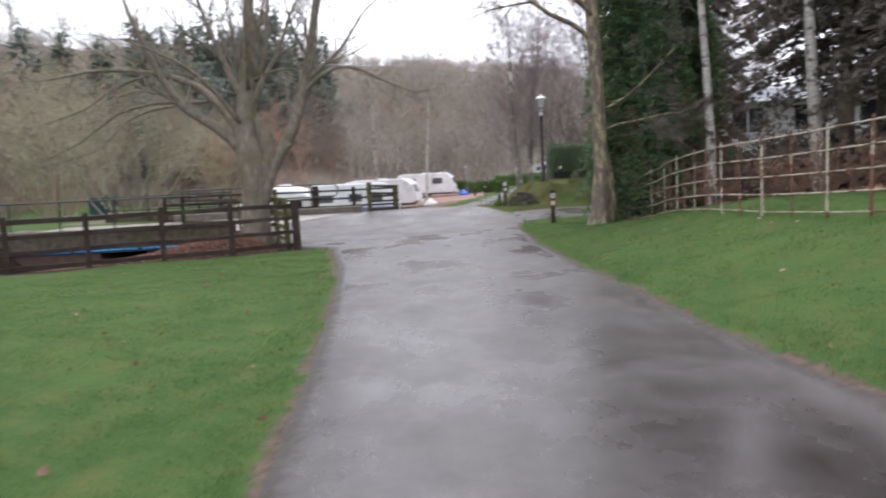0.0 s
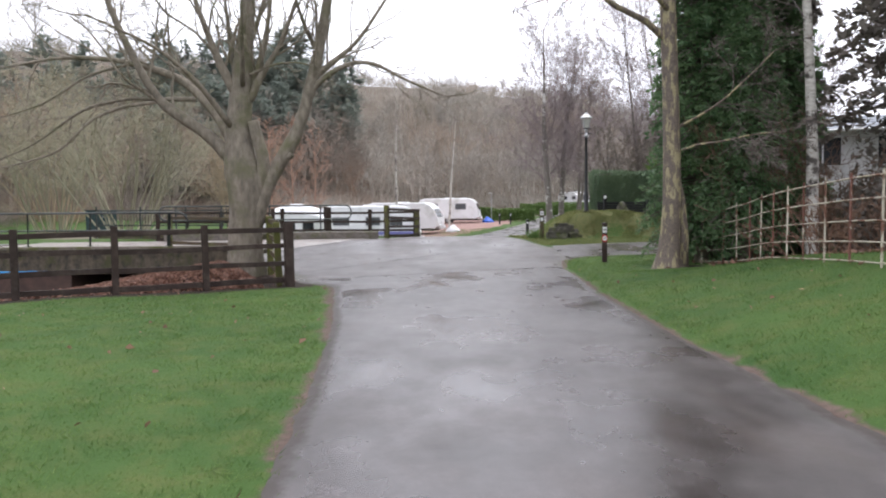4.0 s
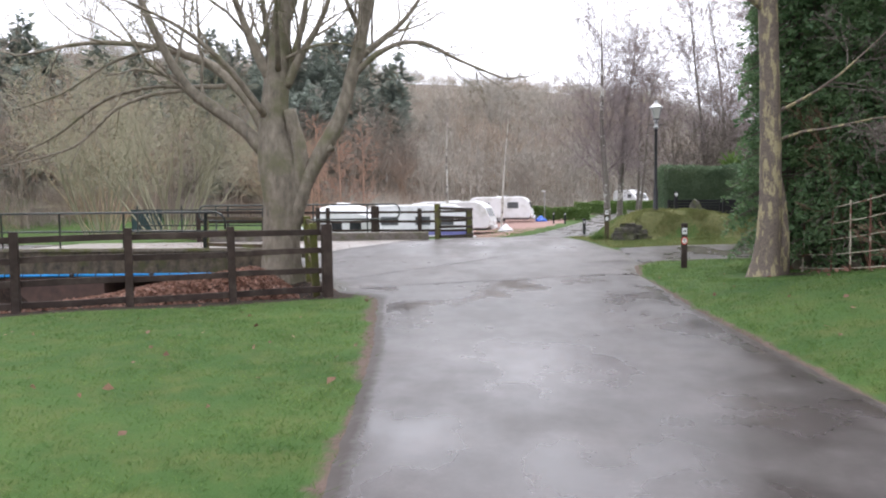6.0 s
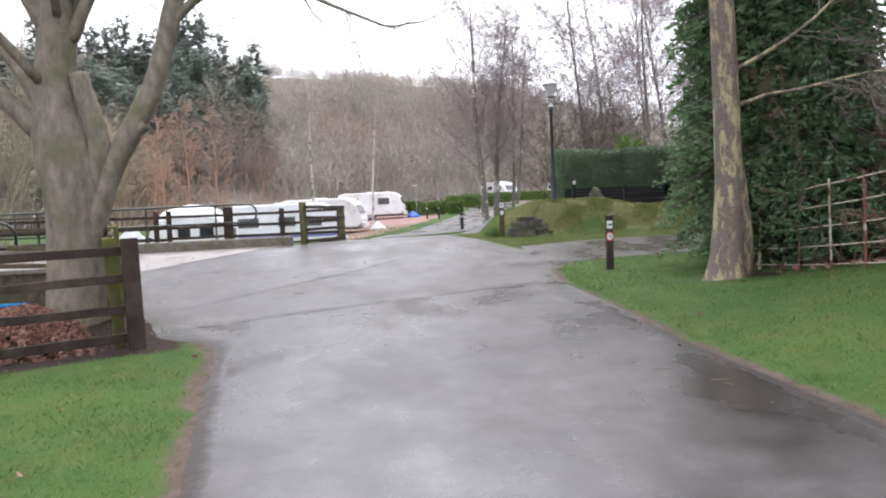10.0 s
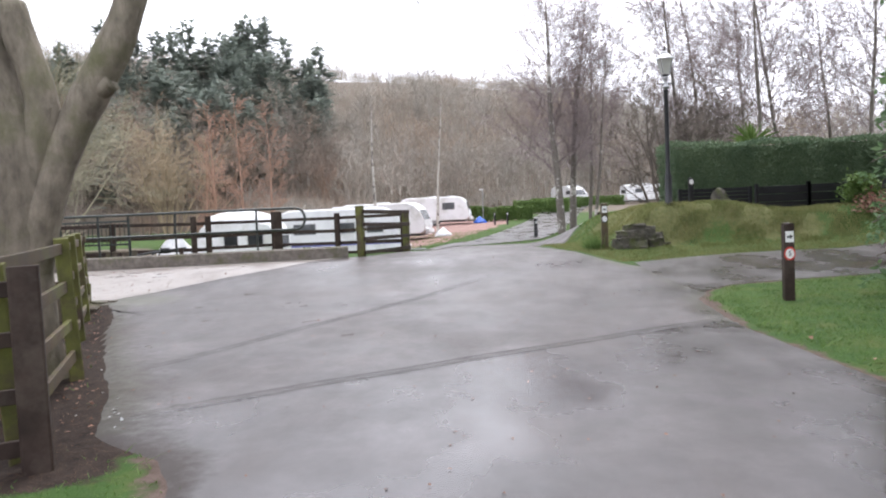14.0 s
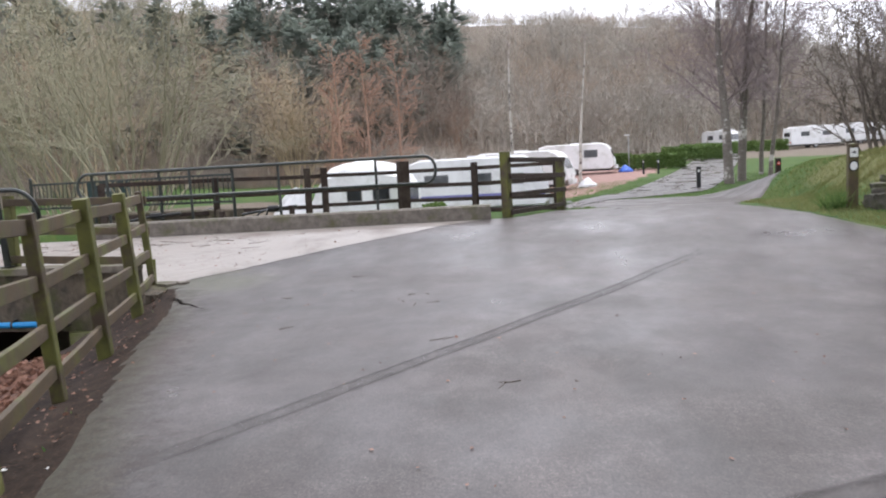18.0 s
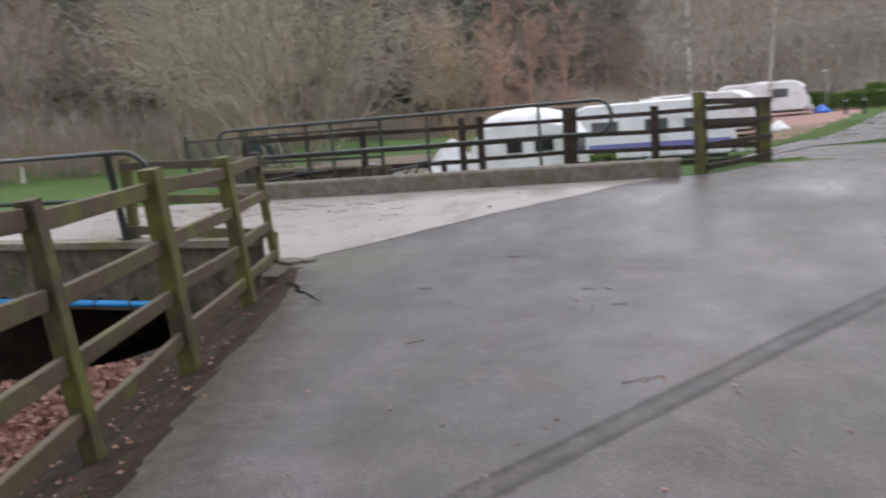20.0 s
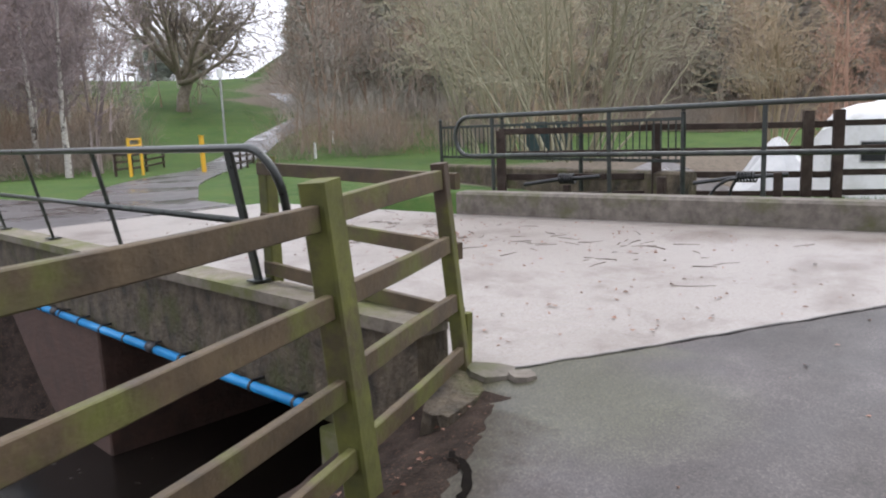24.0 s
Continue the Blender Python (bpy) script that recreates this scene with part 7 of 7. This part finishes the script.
# ---- grass, leaves and litter ----
def grass_blades():
    rng = np.random.default_rng(12)
    n = 560000
    x = np.where(rng.random(n) < 0.5, rng.uniform(-8.5, -0.7, n), rng.uniform(2.0, 9.5, n))
    y = 0.5 + 27.0 * rng.random(n) ** 1.6
    keep = (inside(x, y) < -0.02 + 0.03 * rng.normal(size=n))
    qx, qy = x - CORNER[0], y - CORNER[1]
    d = np.minimum(qx * NOR_A[0] + qy * NOR_A[1], qx * NOR_B[0] + qy * NOR_B[1])
    keep &= d < -0.46 + 0.12 * rng.normal(size=n)
    keep &= np.hypot(x - 4.5, y - 21.0) > 0.75
    gap = bare_strip(x, y)
    keep &= (rng.random(n) < 0.12 + sm(0.3 * gap, 1.3 * gap, -inside(x, y)))
    keep &= (y < 26.5) & (rng.random(n) < sm(9.0, 7.0, np.abs(x - 0.5)) * sm(0.5, 4.0, y))
    x, y = x[keep], y[keep]
    n = len(x)
    z = height(x, y) + uneven(x, y)
    clump = np.sin(x * 3.1 + 2 * np.sin(y * 1.7)) * np.sin(y * 2.7 + 1.5 * np.sin(x * 1.9)) + 0.6 * np.sin(x * 9.7 + y * 4.1) * np.sin(y * 8.3 - x * 3.3)
    fringe = 1 - sm(0.1, 0.6, -inside(x, y))
    h = rng.uniform(0.012, 0.034, n) * (1 + 0.45 * clump) * (1 + 0.7 * fringe)
    a = rng.uniform(0, 2 * math.pi, n)
    w = rng.uniform(0.0022, 0.0050, n) * (1 + y * 0.06)
    dx, dy = np.cos(a), np.sin(a)
    lx, ly = rng.normal(0.5, 1.5, n) * h, rng.normal(-0.5, 1.5, n) * h
    V = np.stack((np.stack((x - dx * w, y - dy * w, z - 0.02), 1), np.stack((x + dx * w, y + dy * w, z - 0.02), 1), np.stack((x + lx, y + ly, z + h), 1)), 1).reshape(-1, 3).astype(np.float32)
    me = bpy.data.meshes.new("grass")
    me.vertices.add(3 * n)
    me.vertices.foreach_set("co", V.reshape(-1))
    me.loops.add(3 * n)
    me.loops.foreach_set("vertex_index", np.arange(3 * n, dtype=np.int32))
    me.polygons.add(n)
    me.polygons.foreach_set("loop_start", np.arange(0, 3 * n, 3, dtype=np.int32))
    me.update()
    me.materials.append(M["blade"])
    tagged(new("grass", me), "short wet green lawn blades beside the lane", "grass", "", "stuff")


grass_blades()


def tufts(label, x, y, tall, wide, material, seed):
    rng = np.random.default_rng(seed)
    keep = inside(x, y) < -0.05
    x, y = x[keep], y[keep]
    n = len(x)
    z = height(x, y) + uneven(x, y)
    h = rng.uniform(0.4, 1.0, n) * tall
    a = rng.uniform(0, 2 * math.pi, n)
    dx, dy = np.cos(a) * wide, np.sin(a) * wide
    V = np.stack((np.stack((x - dx, y - dy, z - 0.02), 1), np.stack((x + dx, y + dy, z - 0.02), 1), np.stack((x + rng.normal(0, 0.5, n) * h, y + rng.normal(0, 0.5, n) * h, z + h), 1)), 1)
    tagged(part("grass", Geo().block(V.reshape(-1, 3), np.arange(3 * n).reshape(n, 3)), material), label, "grass", "", "stuff")


rt = np.random.default_rng(21)
mx, my = rt.uniform(1.7, 13, 90000), 29.3 + 9.5 * rt.random(90000) ** 1.5
tufts("rough uneven winter grass on the mound", mx, my, 0.06, 0.009, M["rough"], 1)
mx, my = rt.uniform(2.7, 9.0, 60000), rt.uniform(30.75, 35.0, 60000)
keep = rt.random(60000) < sm(0.0, 0.5, np.sin(mx * 4.3 + 1.4 * np.sin(my * 3.1)) * np.sin(my * 3.9 + mx) + 0.25)
keep &= (np.abs(mx - 3.4) > 0.55) | (my > 31.35)
tufts("olive tussocks of long winter grass on the mound", mx[keep], my[keep], 0.11, 0.008, M["rough"], 11)
tx = rt.normal(2.42, 0.09, 260)
tufts("yellow-green grass clump at the foot of the marker post", tx, rt.normal(31.35, 0.07, 260), 0.42, 0.010, M["blade"], 6)
mx, my = rt.uniform(-14, 10, 60000), 36.2 + 34 * rt.random(60000) ** 1.4
tufts("grass verge along the site road", mx, my, 0.07, 0.018, M["blade"], 2)


def litter(name, label, x, y, lift, size, material, seed, flat=0.6, z=None):
    rng = np.random.default_rng(seed)
    n = len(x)
    z = height(x, y) + uneven(x, y) if z is None else z
    c = np.stack((x, y, z + lift + 0.5 * lift * rng.random(n)), 1)
    V, F = scatter_leaves(rng, c, size, flat, 1.25)
    V = V.reshape(n, 4, 3)
    V[:, 1, 2] += rng.uniform(0, 0.35, n) * size
    V[:, 3, 2] += rng.uniform(0, 0.35, n) * size
    tagged(part(name, Geo().block(V.reshape(-1, 3), F), material), label, "dead leaves", "", "stuff")


rl = np.random.default_rng(3)
ss, qq = rl.uniform(0.6, 9.2, 260), rl.uniform(-0.3, 0.35, 260)
litter("soil_litter", "leaf scraps and grit on the soil strip under the fence", CORNER[0] + DIR_B[0] * ss + NOR_B[0] * qq, CORNER[1] + DIR_B[1] * ss + NOR_B[1] * qq, 0.012, 0.028, M["deadleaf"], 15, 0.8)
s, q = rl.uniform(0.4, 16, 24000), 0.35 + 4.0 * rl.random(24000)
lx, ly = CORNER[0] + DIR_A[0] * s + NOR_A[0] * q, CORNER[1] + DIR_A[1] * s + NOR_A[1] * q
ok = ((lx - CORNER[0]) * NOR_B[0] + (ly - CORNER[1]) * NOR_B[1] > 0.25)
s2, q2 = rl.uniform(0.5, 7.0, 15000), 0.4 + 2.7 * rl.random(15000)
lx2, ly2 = CORNER[0] + DIR_B[0] * s2 + NOR_B[0] * q2, CORNER[1] + DIR_B[1] * s2 + NOR_B[1] * q2
litter("leaf_litter", "thick red-brown dead leaves on the stream bank", np.concatenate((lx[ok], lx2)), np.concatenate((ly[ok], ly2)), 0.022, 0.068, M["deadleaf"], 5, 0.5)
fx, fy = rl.uniform(-7, 8, 300), rl.uniform(3, 25, 300)
ok = (inside(fx, fy) < -0.1) & (((fx - CORNER[0]) * NOR_A[0] + (fy - CORNER[1]) * NOR_A[1]) < -0.1)
litter("fallen_leaves", "scattered brown leaves on the lawn", fx[ok], fy[ok], 0.030, 0.05, M["deadleaf"], 6, 0.6)
fx, fy = rl.uniform(-6, 8, 90), rl.uniform(2.5, 24, 90)
ok = (inside(fx, fy) < -0.1) & (((fx - CORNER[0]) * NOR_A[0] + (fy - CORNER[1]) * NOR_A[1]) < -0.1)
litter("fallen_leaves", "large curled tan leaves lying on the lawn", fx[ok], fy[ok], 0.035, 0.062, M["deadleaf"], 16, 0.7)
fx, fy = rl.uniform(5.6, 10, 1500), rl.uniform(12, 23, 1500)
ok = fx > 5.5 + 0.25 * (20.5 - fy).clip(0, 9)
litter("fallen_leaves", "brown dead leaves under the estate fence", fx[ok], fy[ok], 0.03, 0.10, M["deadleaf"], 7, 0.5)
fx, fy = rl.uniform(-6, 2.3, 260), rl.uniform(17.5, 31, 260)
ok = inside(fx, fy) > 0.1
litter("road_litter", "small dark leaf scraps on the tarmac", fx[ok], fy[ok], 0.014, 0.022, M["deadleaf"], 8, 0.93)

fx, fy = np.concatenate((rl.uniform(-14, -5.5, 420), rl.normal(-9.9, 0.16, 90))), np.concatenate((rl.uniform(27.3, 31, 420), rl.normal(29.5, 0.09, 90)))
ok = (fx < np.interp(fy, LY, LX) - 0.1) & (fy < 31.0)
zz = np.maximum(road_z(fy), 0.335) * sm(-7.1, -9.3, fx) + road_z(fy) * (1 - sm(-7.1, -9.3, fx)) + 0.02
litter("deck_litter", "wet brown leaf scraps scattered on the bridge deck", fx[ok], fy[ok], 0.005, 0.032, M["deadleaf"], 18, 0.93, zz[ok])


ss, qq = rl.uniform(0.3, 3.2, 12), rl.uniform(-0.55, 0.0, 12)
litter("pale_scraps", "pale dry leaf scraps on the soil at the fence foot", CORNER[0] + DIR_B[0] * ss + NOR_B[0] * qq, CORNER[1] + DIR_B[1] * ss + NOR_B[1] * qq, 0.02, 0.034, M["canvas"], 25, 0.8)


def twigs():
    rng = random.Random(9)
    def stick(x, y, z, ln, a, r):
        d = np.array((math.cos(a), math.sin(a), 0))
        m = np.array((-d[1], d[0], 0)) * ln * rng.uniform(-0.12, 0.12)
        p = np.array((0.0, 0, 0))
        ob = part("twig", Geo().tube([p - d * ln / 2, p + m, p + d * ln / 2], (r, r * 0.9, r * 0.5), 5), M["twig"])
        ob.location = (x, y, z + r)
        tagged(ob, "short dark wet twig lying on the ground", "twig", "fallen twigs")
    for _ in range(110):
        x, y = rng.gauss(-9.2, 1.6), rng.gauss(29.7, 0.7)
        if -12.5 < x < -6.5 and 28 < y < 30.9:
            stick(x, y, float(max(road_z(y), 0.335)) + 0.02, rng.uniform(0.06, 0.3), rng.uniform(0, 6.3), rng.uniform(0.003, 0.006))
    for x, y in ((-3.6, 25.7), (-3.5, 25.95), (-3.4, 25.5), (-4.4, 24.6), (-4.6, 27.2), (-2.9, 24.1), (-5.1, 25.9), (1.7, 15.4), (1.4, 15.9), (-2.2, 22.8)):
        for _ in range(2):
            xx, yy = x + rng.uniform(-0.12, 0.12), y + rng.uniform(-0.1, 0.1)
            stick(xx, yy, ground_at(xx, yy) + 0.013, rng.uniform(0.06, 0.2), rng.uniform(0, 6.3), rng.uniform(0.0025, 0.0045))


twigs()
